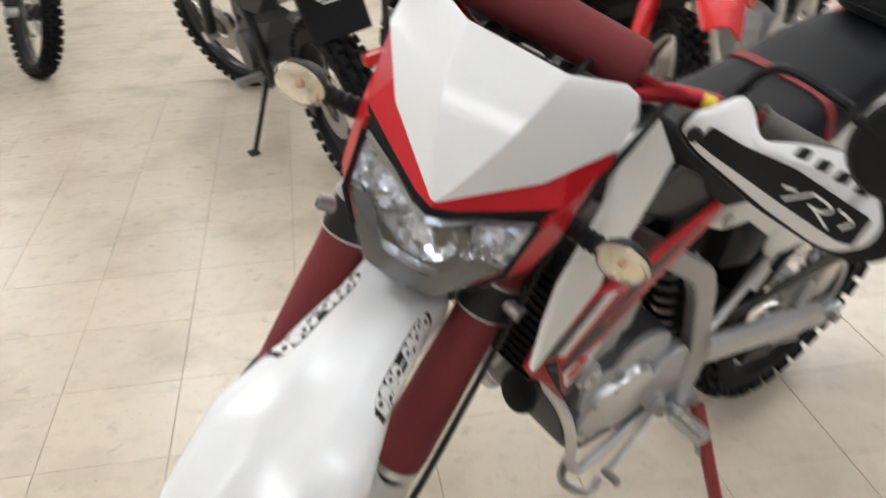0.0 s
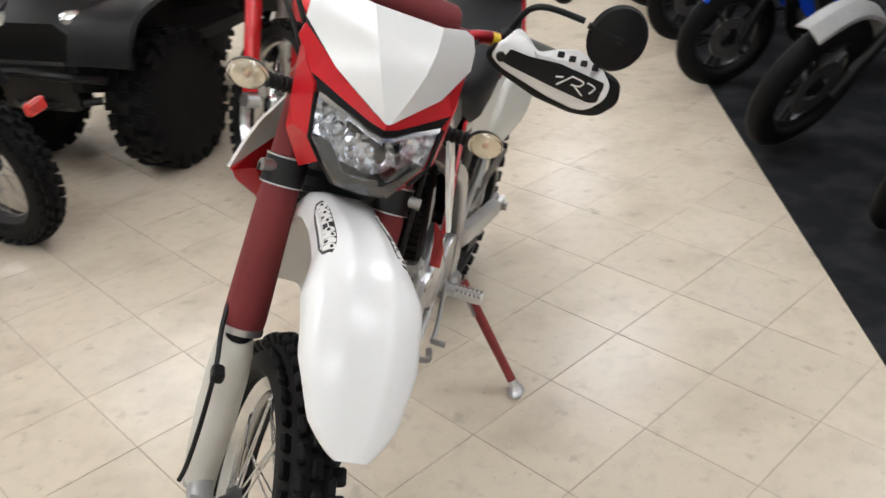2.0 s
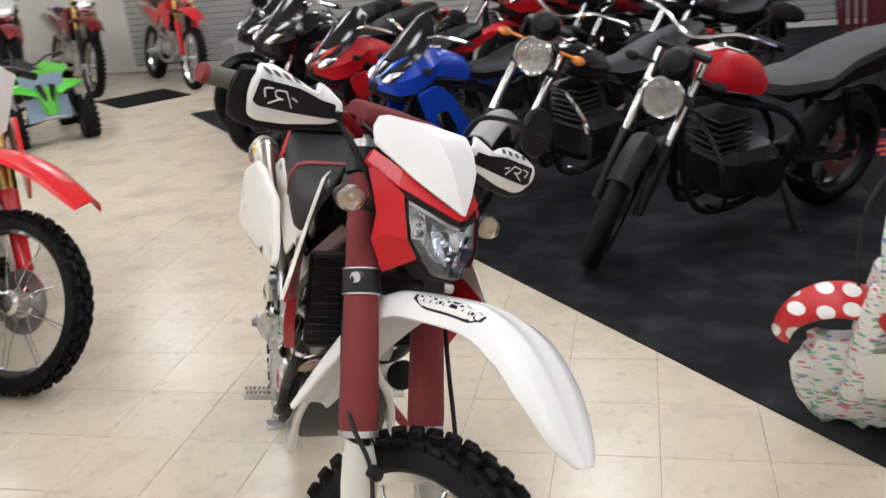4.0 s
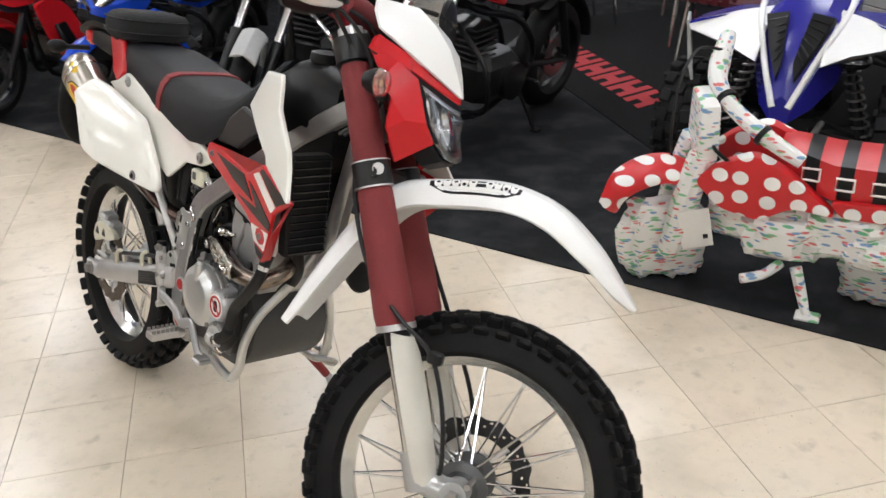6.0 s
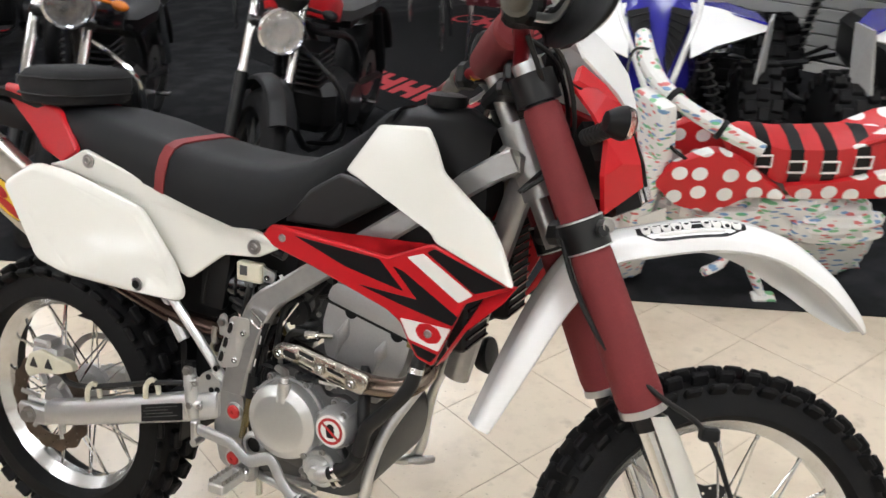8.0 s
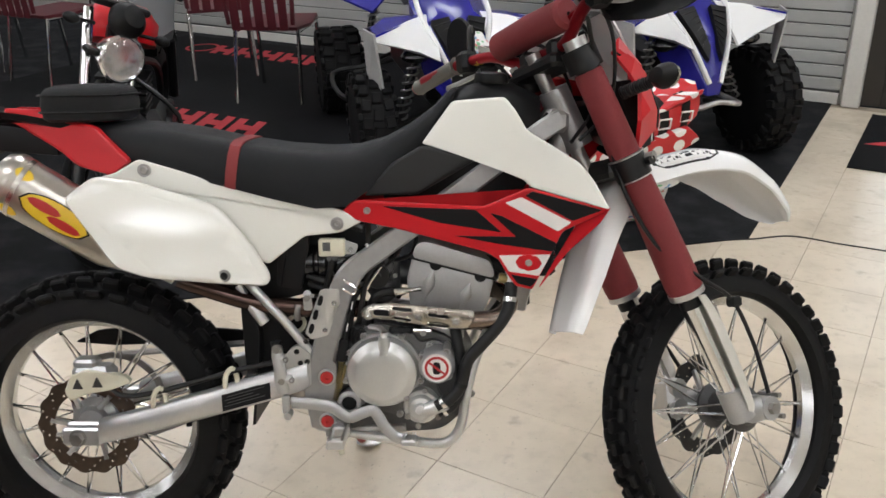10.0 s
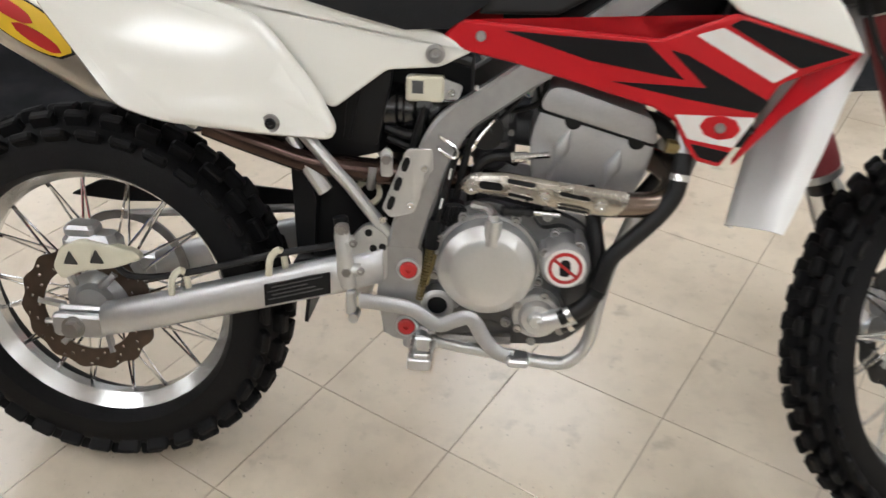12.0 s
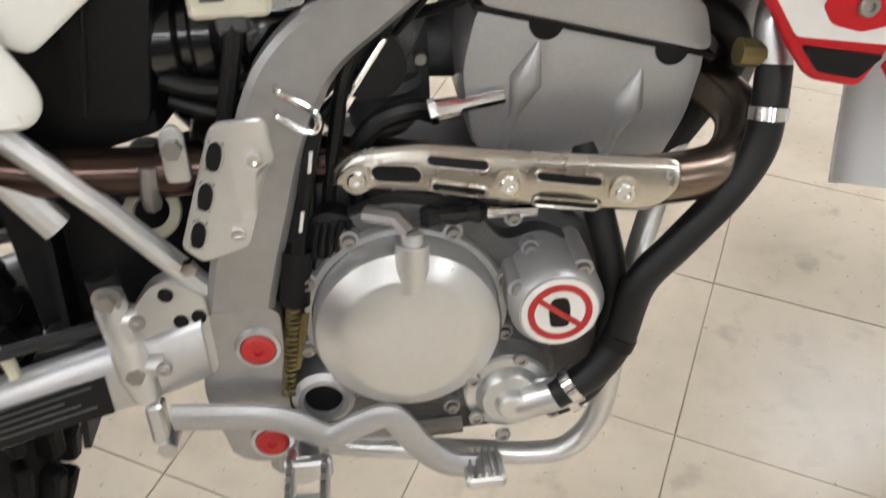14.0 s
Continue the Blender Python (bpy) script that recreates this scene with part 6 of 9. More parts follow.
# indicators on ribbed stalks
for s in (-1, 1):
    rib_r = [0.0115] + [r for k in range(7) for r in (0.0138, 0.0138, 0.0115, 0.0115)]
    stalk = Geo().tube([Vector((1.100, s * 0.115, 1.018)).lerp(Vector((1.118, s * 0.185, 1.026)), k / 28) for k in range(29)], 0.0115, 12, radii=rib_r)
    ind = on("indicator", stalk, BLACK_PLASTIC, "front indicator on a ribbed black stalk", None, True)
    c = Vector((1.128, s * 0.214, 1.030))
    part("indicator_bowl", Geo().lathe([(0.004, -0.024), (0.02, -0.018), (0.029, -0.004), (0.030, 0.0)], 20, Matrix.Translation(c) @ pose(0, 0, 0, 0, 90) @ Matrix.Diagonal((0.82, 1.12, 1, 1))), REFLECTOR, ind)
    ln = part("indicator_lens", Geo().lathe([(0.0305, -0.002), (0.0305, 0.002), (0.027, 0.010), (0.016, 0.015), (0.001, 0.016), (0.001, 0.0135), (0.016, 0.0125), (0.025, 0.008), (0.028, 0.0)], 24, Matrix.Translation(c) @ pose(0, 0, 0, 0, 90) @ Matrix.Diagonal((0.82, 1.12, 1, 1))), AMBER_CLEAR, ind, "pale amber lens")
    ln.visible_shadow = False
    part("indicator_bulb", Geo().blob(c + Vector((0.0, 0, 0)), (0.007, 0.006, 0.006), 10, 8), PALE_BULB, ind)
    part("indicator_back", Geo().lathe([(0.003, -0.03), (0.018, -0.027), (0.028, -0.012), (0.0312, -0.001), (0.0305, -0.0015), (0.026, -0.012)], 20, Matrix.Translation(c) @ pose(0, 0, 0, 0, 90) @ Matrix.Diagonal((0.82, 1.12, 1, 1))), BLACK_PLASTIC, ind)

# handlebar with pad, grips, levers, guards, mirror
bar = Geo().tube([(0.925, -0.41, 1.160), (0.945, -0.27, 1.165), (0.975, -0.17, 1.160), (0.995, -0.08, 1.122), (0.998, 0, 1.120), (0.995, 0.08, 1.122), (0.975, 0.17, 1.160), (0.945, 0.27, 1.165), (0.925, 0.41, 1.160)], 0.0125, 12, 4)
handlebar = on("handlebar", bar, RED_METAL, "red anodised handlebar", None, True)
part("crossbar", Geo().cyl((0.978, -0.175, 1.160), (0.978, 0.175, 1.160), 0.008, 10), RED_METAL, handlebar)
pad = Geo().tube([(0.972, -0.128, 1.168), (0.972, -0.12, 1.168), (0.972, 0, 1.170), (0.972, 0.12, 1.168), (0.972, 0.128, 1.168)], 0.033, 20, radii=[0.025, 0.032, 0.033, 0.032, 0.025])
part("bar_pad", pad, RED_NEOPRENE, handlebar, "dark red foam bar pad")
part("bar_sticker", Geo().tube([(0.966, 0.203, 1.1635), (0.9635, 0.218, 1.1643)], 0.0132, 12), YELLOW, handlebar, "yellow sticker")
for s in (-1, 1):
    part("bar_clamp", Geo().box((0.998, s * 0.05, 1.112), (0.045, 0.035, 0.05), ch=0.008), BLACK_METAL, handlebar)
    grip = on("grip", Geo().tube([(0.945, s * 0.275, 1.165), (0.944, s * 0.283, 1.165), (0.930, s * 0.440, 1.154), (0.9295, s * 0.446, 1.154)], 0.0175, 14, radii=[0.022, 0.0175, 0.0175, 0.0195]), GRIP_GREY, "worn grey rubber grip", None, True)
    part("grip_end", Geo().tube([(0.9295, s * 0.446, 1.154), (0.929, s * 0.456, 1.1535)], 0.0185, 14, radii=[0.0195, 0.016]), SEAT_RED, grip, "dull red grip end")
    on("switch_box", Geo().box((0.955, s * 0.245, 1.165), (0.045, 0.045, 0.05), ch=0.01), BLACK_PLASTIC, "", None, True)
    on("lever", Geo().tube([(0.97, s * 0.235, 1.160), (0.998, s * 0.27, 1.150), (0.998, s * 0.34, 1.148), (0.988, s * 0.41, 1.146)], 0.007, 8, 4, flat=0.6), ALLOY, "bright lever", None, True)
    # open-ended guard: white shell with vents and a black field, on a larger black backing
    turned = Matrix(((0, -1, 0, 0), (s, 0, 0, 0), (0, 0, 1, 0), (0, 0, 0, 1)))

    def gd(u, z, back=0.0):
        return -(1.022 + 0.024 * (u - 0.20) / 0.23 - 0.012 * ((z - 1.158) / 0.05) ** 2) + back + 1.3 * max(0.0, z - 1.186)
    shape = rounded([(0.196, 1.150), (0.200, 1.180), (0.236, 1.206), (0.252, 1.203), (0.275, 1.186), (0.318, 1.199), (0.362, 1.208), (0.405, 1.202), (0.430, 1.178), (0.432, 1.150), (0.414, 1.116), (0.392, 1.108), (0.330, 1.114), (0.225, 1.136)], 0.010, 3)
    guard = on("bar_guard", Geo().panel(shape, gd, 0.003, 0.004, m=turned), WHITE_PLASTIC, "white open-ended bar guard with a black field and vents", None, True, 40)

    def on_guard(pts, lift=0.0012, r=0.004):
        return Geo().panel(rounded(pts, r, 2), lambda u, z: gd(u, z) - lift, 0.0, lift * 0.6, m=turned)
    part("guard_field", on_guard([(0.216, 1.150), (0.222, 1.176), (0.262, 1.176), (0.320, 1.184), (0.416, 1.180), (0.420, 1.140), (0.404, 1.134), (0.330, 1.138), (0.240, 1.146)]), DECAL_BLACK, guard, "black field")
    for k in range(4):
        u = 0.312 + k * 0.024
        part("guard_vent", on_guard([(u, 1.1905), (u + 0.004, 1.1985), (u + 0.018, 1.2005), (u + 0.015, 1.1925)], 0.0014, 0.002), DECAL_BLACK, guard)
    for pts in ([(0.330, 1.146), (0.352, 1.171)], [(0.352, 1.171), (0.376, 1.168), (0.372, 1.158), (0.356, 1.156)], [(0.362, 1.156), (0.386, 1.143)], [(0.336, 1.164), (0.322, 1.160)], [(0.384, 1.170), (0.402, 1.166), (0.396, 1.152)]):
        part("guard_mark", Geo().tube([turned @ Vector((u, gd(u, z) - 0.0012, z)) for u, z in pts], 0.0017, 6, 3), DECAL_WHITE, guard)
    wide = rounded([(0.188, 1.146), (0.196, 1.172), (0.300, 1.184), (0.400, 1.196), (0.452, 1.190), (0.466, 1.150), (0.446, 1.106), (0.400, 1.092), (0.320, 1.098), (0.214, 1.126)], 0.014, 3)
    on("guard_backing", Geo().panel(wide, lambda u, z: gd(u, z, 0.010), 0.004, 0.004, m=turned), BLACK_PLASTIC, "black guard backing", None, True, 40)
    on("guard_clamp", Geo().tube([(0.965, s * 0.215, 1.155), (1.03, s * 0.210, 1.158)], 0.009, 8), BLACK_METAL, "", None, True)
mir = on("mirror", Geo().tube([(0.958, 0.235, 1.19), (0.966, 0.245, 1.235), (0.985, 0.27, 1.258), (1.02, 0.33, 1.268)], 0.006, 8, 4), BLACK_PLASTIC, "round black mirror on a thin arm", None, True)
part("mirror_head", Geo().lathe([(0.002, 0.016), (0.03, 0.015), (0.056, 0.008), (0.061, 0.0), (0.058, -0.006), (0.03, -0.006), (0.002, -0.006)], 36, Matrix.Translation((1.030, 0.400, 1.262)) @ pose(0, 0, 0, 0, 82)), BLACK_PLASTIC, mir)
part("mirror_rib", Geo().tube([(1.03, 0.335, 1.266), (1.048, 0.405, 1.264)], 0.006, 8), BLACK_PLASTIC, mir)
on("brake_reservoir", Geo().box((0.972, -0.205, 1.185), (0.05, 0.05, 0.032), ch=0.006), BLACK_PLASTIC, "", None, True)
on("gauge", Geo().box((1.055, 0.0, 1.135), (0.03, 0.13, 0.06), pose(0, 0, 0), 0.01), BLACK_PLASTIC, "black gauge box behind the mask", None, True)

# cables and hoses at the front
on("brake_hose", Geo().tube([(0.985, -0.17, 1.15), (1.05, -0.105, 1.04), (1.075, -0.100, 0.90), (1.105, -0.104, 0.80), (1.165, -0.116, 0.70), (1.25, -0.138, 0.635), (1.325, -0.139, 0.588), (1.372, -0.140, 0.50), (1.395, -0.142, 0.42), (1.400, -0.146, 0.385)], 0.0045, 8, 6), HOSE, "black speedometer cable", None, True)
on("hose_clip", Geo().box((1.335, -0.135, 0.583), (0.03, 0.022, 0.022), ch=0.004), BLACK_PLASTIC, "", None, True)
on("brake_hose", Geo().tube([(0.985, 0.17, 1.15), (1.09, 0.14, 1.0), (1.17, 0.142, 0.80), (1.28, 0.145, 0.62), (1.36, 0.13, 0.5), (1.40, 0.11, 0.42)], 0.005, 8, 6), HOSE, "grey brake line", None, True)
on("front_caliper", Geo().box((1.335, 0.085, 0.365), (0.05, 0.06, 0.095), pose(0, 0, 0), 0.012).cyl((1.335, 0.05, 0.39), (1.335, 0.12, 0.39), 0.022, 14).cyl((1.335, 0.05, 0.345), (1.335, 0.12, 0.345), 0.022, 14), ALLOY, "brake caliper", None, True)
for k, (y0, dz) in enumerate(((-0.05, 0.0), (0.03, 0.02), (0.07, -0.015), (-0.085, -0.02))):
    on("control_cable", Geo().tube([(0.97, y0 * 2.6, 1.165), (1.05, y0 * 1.9, 1.13 + dz), (1.085, y0 * 1.1, 1.02 + dz), (1.02, y0 * 0.8, 0.93)], 0.004, 7, 5), HOSE, "", None, True)

# ---- body panels, right side and mirrored left ----
def d_shroud(x, z):
    return -0.123 - 0.277 * x + 0.250 * z - 0.008 * math.sin(math.pi * max(0, min(1, (x - 0.74) / 0.36)))


def d_red(x, z):
    return 0.0646 - 0.211 * x - 0.053 * z


def d_a(x, z):
    return -0.488 + 0.290 * x + 0.307 * z - 0.012 * max(0.0, 1 - ((x - 0.24) / 0.2) ** 2 - ((z - 0.78) / 0.11) ** 2)


def d_b(x, z):
    return -0.196 + 0.047 * x + 0.078 * z


shroud = rounded([(0.743, 0.947), (0.806, 1.031), (0.910, 1.039), (0.931, 1.013), (0.952, 0.976), (1.050, 0.916), (1.075, 0.886), (1.106, 0.830), (0.957, 0.869), (0.946, 0.882), (0.850, 0.918)], 0.008)
red_line = rounded([(0.576, 0.808), (0.602, 0.835), (0.867, 0.829), (0.955, 0.868), (1.107, 0.830), (1.020, 0.785), (0.963, 0.664), (0.931, 0.670), (0.914, 0.693), (0.897, 0.723), (0.869, 0.738), (0.691, 0.779), (0.599, 0.795)], 0.006)
panel_a = rounded([(0.051, 0.856), (0.103, 0.897), (0.172, 0.885), (0.330, 0.832), (0.364, 0.793), (0.403, 0.743), (0.436, 0.686), (0.430, 0.668), (0.336, 0.679), (0.210, 0.700), (0.154, 0.721)], 0.016, 4)
panel_b = rounded([(0.082, 0.885), (0.125, 0.897), (0.171, 0.923), (0.351, 0.870), (0.577, 0.815), (0.622, 0.792), (0.577, 0.769), (0.503, 0.763), (0.428, 0.706), (0.30, 0.76)], 0.008)
marks = (("black_flash", [(0.663, 0.825), (0.851, 0.823), (0.903, 0.779), (0.781, 0.794)], DECAL_BLACK), ("black_flash", [(0.880, 0.817), (0.902, 0.812), (1.009, 0.761), (1.000, 0.744), (0.901, 0.755), (0.809, 0.769), (0.931, 0.771)], DECAL_BLACK),
         ("white_flash", [(0.909, 0.838), (0.940, 0.850), (1.035, 0.803), (1.010, 0.785)], DECAL_WHITE), ("black_flash", [(0.961, 0.862), (1.092, 0.829), (1.037, 0.806), (0.947, 0.853)], DECAL_BLACK),
         ("white_flash", [(0.897, 0.732), (0.997, 0.738), (0.975, 0.694), (0.917, 0.700)], DECAL_WHITE), ("black_flash", [(0.921, 0.694), (0.973, 0.687), (0.960, 0.671), (0.934, 0.676)], DECAL_BLACK))
for s in (-1, 1):
    def side(g):
        return g if s < 0 else g.mirrored()

    def lying(pts, d, lift=0.0014):
        o = rounded(pts, 0.003, 2)
        return side(Geo().loft([[(x, d(x, z) - lift, z) for x, z in o], [(x, d(x, z) + 0.0005, z) for x, z in o]]))
    sh = on("radiator_shroud", side(Geo().panel(shroud, d_shroud, 0.004, 0.005)), CREAM_PLASTIC, "white tank shroud", sharp=45)
    bolt(sh, (0.875, s * 0.103, 1.014), 0.008, washer=STEEL)
    rp = on("side_cover", side(Geo().panel(red_line, d_red, 0.004, 0.004)), RED_PLASTIC, "red cover with black and white graphics", sharp=45)
    for nm, pts, mt in marks:
        part(nm, lying(pts, d_red), mt, rp)
    part("red_boss", lying([(0.955 + 0.026 * math.cos(a * 0.785), 0.720 + 0.017 * math.sin(a * 0.785)) for a in range(8)], d_red, 0.0022), RED_PLASTIC, rp)
    bolt(rp, (0.955, s * -1 * (d_red(0.955, 0.72) - 0.002), 0.72) if s > 0 else (0.955, d_red(0.955, 0.72) - 0.002, 0.72), 0.007)
    bolt(rp, (0.632, s * 0.112, 0.815), 0.0075, mat=STEEL)
    pb = on("side_panel", side(Geo().panel(panel_b, d_b, 0.004, 0.004)), CREAM_PLASTIC, "aged white upper side panel", sharp=45)
    bolt(pb, (0.184, s * 0.119, 0.901), 0.0085, washer=STEEL)
    bolt(pb, (0.570, s * 0.112, 0.788), 0.0085, washer=STEEL)
    if s < 0:
        pa = on("exhaust_cover", side(Geo().panel(panel_a, d_a, 0.004, 0.011)), CREAM_PLASTIC, "aged white bulging exhaust cover", sharp=50)
        bolt(pa, (0.350, d_a(0.350, 0.695) - 0.001, 0.695), 0.008, mat=BLACK_METAL, washer=STEEL)
    else:
        on("side_panel", side(Geo().panel(panel_a, lambda x, z: d_a(x, z) * 0.5 - 0.06, 0.004, 0.012)), CREAM_PLASTIC, "aged white lower side panel", sharp=50)
    tail = rounded([(-0.140, 1.024), (-0.040, 1.020), (0.023, 0.999), (0.080, 0.988), (0.160, 0.920), (0.114, 0.890), (0.039, 0.908), (-0.011, 0.942), (-0.135, 1.003)], 0.010)
    on("tail_cover", side(Geo().panel(tail, lambda x, z: -0.045 - 0.22 * (x + 0.1) - 0.25 * (1.0 - z), 0.004, 0.007)), RED_PLASTIC, "red tail cover beside the seat", sharp=50)
    rad = on("radiator", Geo().box((0.990, s * 0.098, 0.790), (0.034, 0.098, 0.21), pose(0, 0, 0), 0.006), RADIATOR, "black finned radiator")
    for k in range(13):
        part("radiator_fin", Geo().box((1.008, s * 0.098, 0.694 + k * 0.0160), (0.006, 0.090, 0.004), ch=0.001), BLACK_GLOSS, rad)
    scoop = [(1.104, s * 0.205, 0.828), (1.085, s * 0.206, 0.80), (1.025, s * 0.198, 0.742), (0.975, s * 0.185, 0.672), (0.98, s * 0.165, 0.675), (1.02, s * 0.175, 0.75), (1.06, s * 0.180, 0.82)]
    on("shroud_inner", Geo().loft([[Vector(p) for p in scoop], [Vector(p) + Vector((0.004, 0, 0.004)) for p in scoop]]), RED_PLASTIC, "red inner edge of the shroud")
    on("tank_side", side(Geo().panel(rounded([(0.624, 0.842), (0.681, 0.908), (0.745, 0.945), (0.815, 0.929), (0.852, 0.915), (0.735, 0.846)], 0.008), lambda x, z: -0.098 - 0.10 * (x - 0.62), 0.004, 0.006)), TANK_SATIN, "satin black tank side", sharp=45)

# seat, strap, tank, rear fender, bag
def seat_rings():
    rings = []
    for x, w, zt, zb in ((0.060, 0.060, 0.985, 0.960), (0.085, 0.085, 0.992, 0.945), (0.160, 0.102, 0.990, 0.918), (0.250, 0.108, 0.978, 0.892), (0.355, 0.112, 0.955, 0.866), (0.455, 0.116, 0.940, 0.840), (0.540, 0.116, 0.934, 0.820), (0.600, 0.108, 0.937, 0.823), (0.660, 0.096, 0.953, 0.862), (0.715, 0.086, 0.982, 0.912), (0.765, 0.074, 1.018, 0.955), (0.800, 0.060, 1.052, 1.0), (0.815, 0.045, 1.058, 1.02)):
        ring = []
        for a, b in ((-1.02, 0.0), (-1.03, 0.35), (-0.97, 0.68), (-0.84, 0.90), (-0.62, 0.985), (-0.3, 1.0), (0.3, 1.0), (0.62, 0.985), (0.84, 0.90), (0.97, 0.68), (1.03, 0.35), (1.02, 0.0)):
            ring.append(Vector((x - 0.03 * (1 - b) * 0.4, a * w, zb + (zt - zb) * b)))
        rings.append(ring)
    return rings


seat_ob = on("seat", Geo().loft(seat_rings()), SEAT_VINYL, "long black ribbed vinyl seat", sharp=60)
strap = []
SR = seat_rings()
for q in range(12):
    a, b = SR[4][q].lerp(SR[5][q], 0.02), SR[4][q].lerp(SR[5][q], 0.24)
    o = Vector((0, math.copysign(0.003, a.y), 0.0)) if q in (0, 1, 10, 11) else Vector((0, math.copysign(0.0018, a.y), 0.003))
    strap.append([a + o, b + o, b - o * 0.4, a - o * 0.4])
part("seat_strap", Geo().loft(strap, cap=True), SEAT_RED, seat_ob, "dark red strap across the seat")
on("fuel_tank", Geo().loft([[(x, a * w, zb + (zt - zb) * b) for a, b in ((-1, 0), (-1.05, 0.5), (-0.8, 0.9), (-0.3, 1), (0.3, 1), (0.8, 0.9), (1.05, 0.5), (1, 0))] for x, w, zb, zt in
                         ((0.66, 0.05, 0.80, 0.93), (0.74, 0.06, 0.80, 0.99), (0.79, 0.068, 0.80, 1.045), (0.86, 0.075, 0.80, 1.066), (0.93, 0.065, 0.82, 1.062), (0.985, 0.04, 0.90, 1.035))]), BLACK_PLASTIC, "black plastic fuel tank", sharp=50)
on("fuel_cap", Geo().lathe([(0.034, 0), (0.036, 0.008), (0.034, 0.02), (0.02, 0.024), (0.002, 0.024)], 24, pose(0.885, 0.0, 1.062, 0, 2)), BLACK_PLASTIC, "")
on("rear_fender", bent_sheet([(0.12, 0.955), (0.0, 0.985), (-0.12, 1.005), (-0.22, 1.0), (-0.33, 0.968)], [0.075, 0.075, 0.068, 0.060, 0.045], 0.005, 0.016), BLACK_PLASTIC, "black rear fender", sharp=50)
tail_g = Geo().loft([[(x, a * w, z) for a, z in ((-1, zb), (-1, zt), (1, zt), (1, zb))] for x, w, zb, zt in ((-0.02, 0.055, 0.925, 0.975), (-0.14, 0.05, 0.935, 0.99), (-0.25, 0.04, 0.945, 0.985))])
on("tail_box", tail_g, BLACK_PLASTIC, "", bevel=0.004)
on("tail_light", Geo().box((-0.275, 0, 0.962), (0.05, 0.085, 0.05), ch=0.012), TAIL_RED, "red tail light")
for s in (-1, 1):
    ri = on("rear_indicator", Geo().tube([(-0.245, s * 0.05, 0.93), (-0.25, s * 0.12, 0.93)], 0.008, 8).blob((-0.255, s * 0.14, 0.93), (0.02, 0.03, 0.02), 12, 8), BLACK_PLASTIC, "")
bag = Geo().loft([[(0.066 + cx * k, cy * k, z) for cx, cy in [(0.082 * math.copysign(abs(math.cos(t)) ** 0.55, math.cos(t)), 0.10 * math.copysign(abs(math.sin(t)) ** 0.55, math.sin(t))) for t in [2 * math.pi * i / 28 for i in range(28)]]] for z, k in ((0.992, 0.90), (0.998, 0.98), (1.025, 1.03), (1.048, 1.0), (1.060, 0.90), (1.066, 0.70), (1.068, 0.3))])
bag_thing = solid("tail_bag", bag, CORDURA, "small black fabric tail bag strapped on the seat", "bag", BIKE @ pose(-0.028, 0, 0.004), sharp=40)
for z in (1.012, 1.046):
    part("zip", Geo().tube([(0.066 + 0.0845 * 1.02 * math.copysign(abs(math.cos(t)) ** 0.55, math.cos(t)), 0.103 * 1.02 * math.copysign(abs(math.sin(t)) ** 0.55, math.sin(t)), z) for t in [2 * math.pi * i / 40 for i in range(41)]], 0.0022, 6, cap=False), BLACK_PLASTIC, bag_thing)

# ---- frame, swingarm, subframe ----
def spar(s):
    pts = [(0.526, s * 0.108, 0.352), (0.520, s * 0.110, 0.420), (0.530, s * 0.112, 0.500), (0.556, s * 0.112, 0.590), (0.574, s * 0.111, 0.645), (0.600, s * 0.108, 0.690), (0.650, s * 0.103, 0.728), (0.760, s * 0.090, 0.806), (0.880, s * 0.066, 0.892), (0.985, s * 0.040, 0.965), (1.030, s * 0.030, 0.990)]
    P = smooth_path(pts, 10)
    rings = []
    for i, p in enumerate(P):
        d = (P[min(i + 1, len(P) - 1)] - P[max(i - 1, 0)]).normalized()
        n = Vector((-d.z, 0, d.x)).normalized()
        h = 0.026 - 0.005 * min(1.0, max(0.0, (i - 46) / 10))
        b = 0.015
        rings.append([p + n * u + Vector((0, v, 0)) for u, v in ((-h, -b * 0.7), (-h * 0.8, -b), (h * 0.8, -b), (h, -b * 0.7), (h, b * 0.7), (h * 0.8, b), (-h * 0.8, b), (-h, b * 0.7))])
    return Geo().loft(rings)


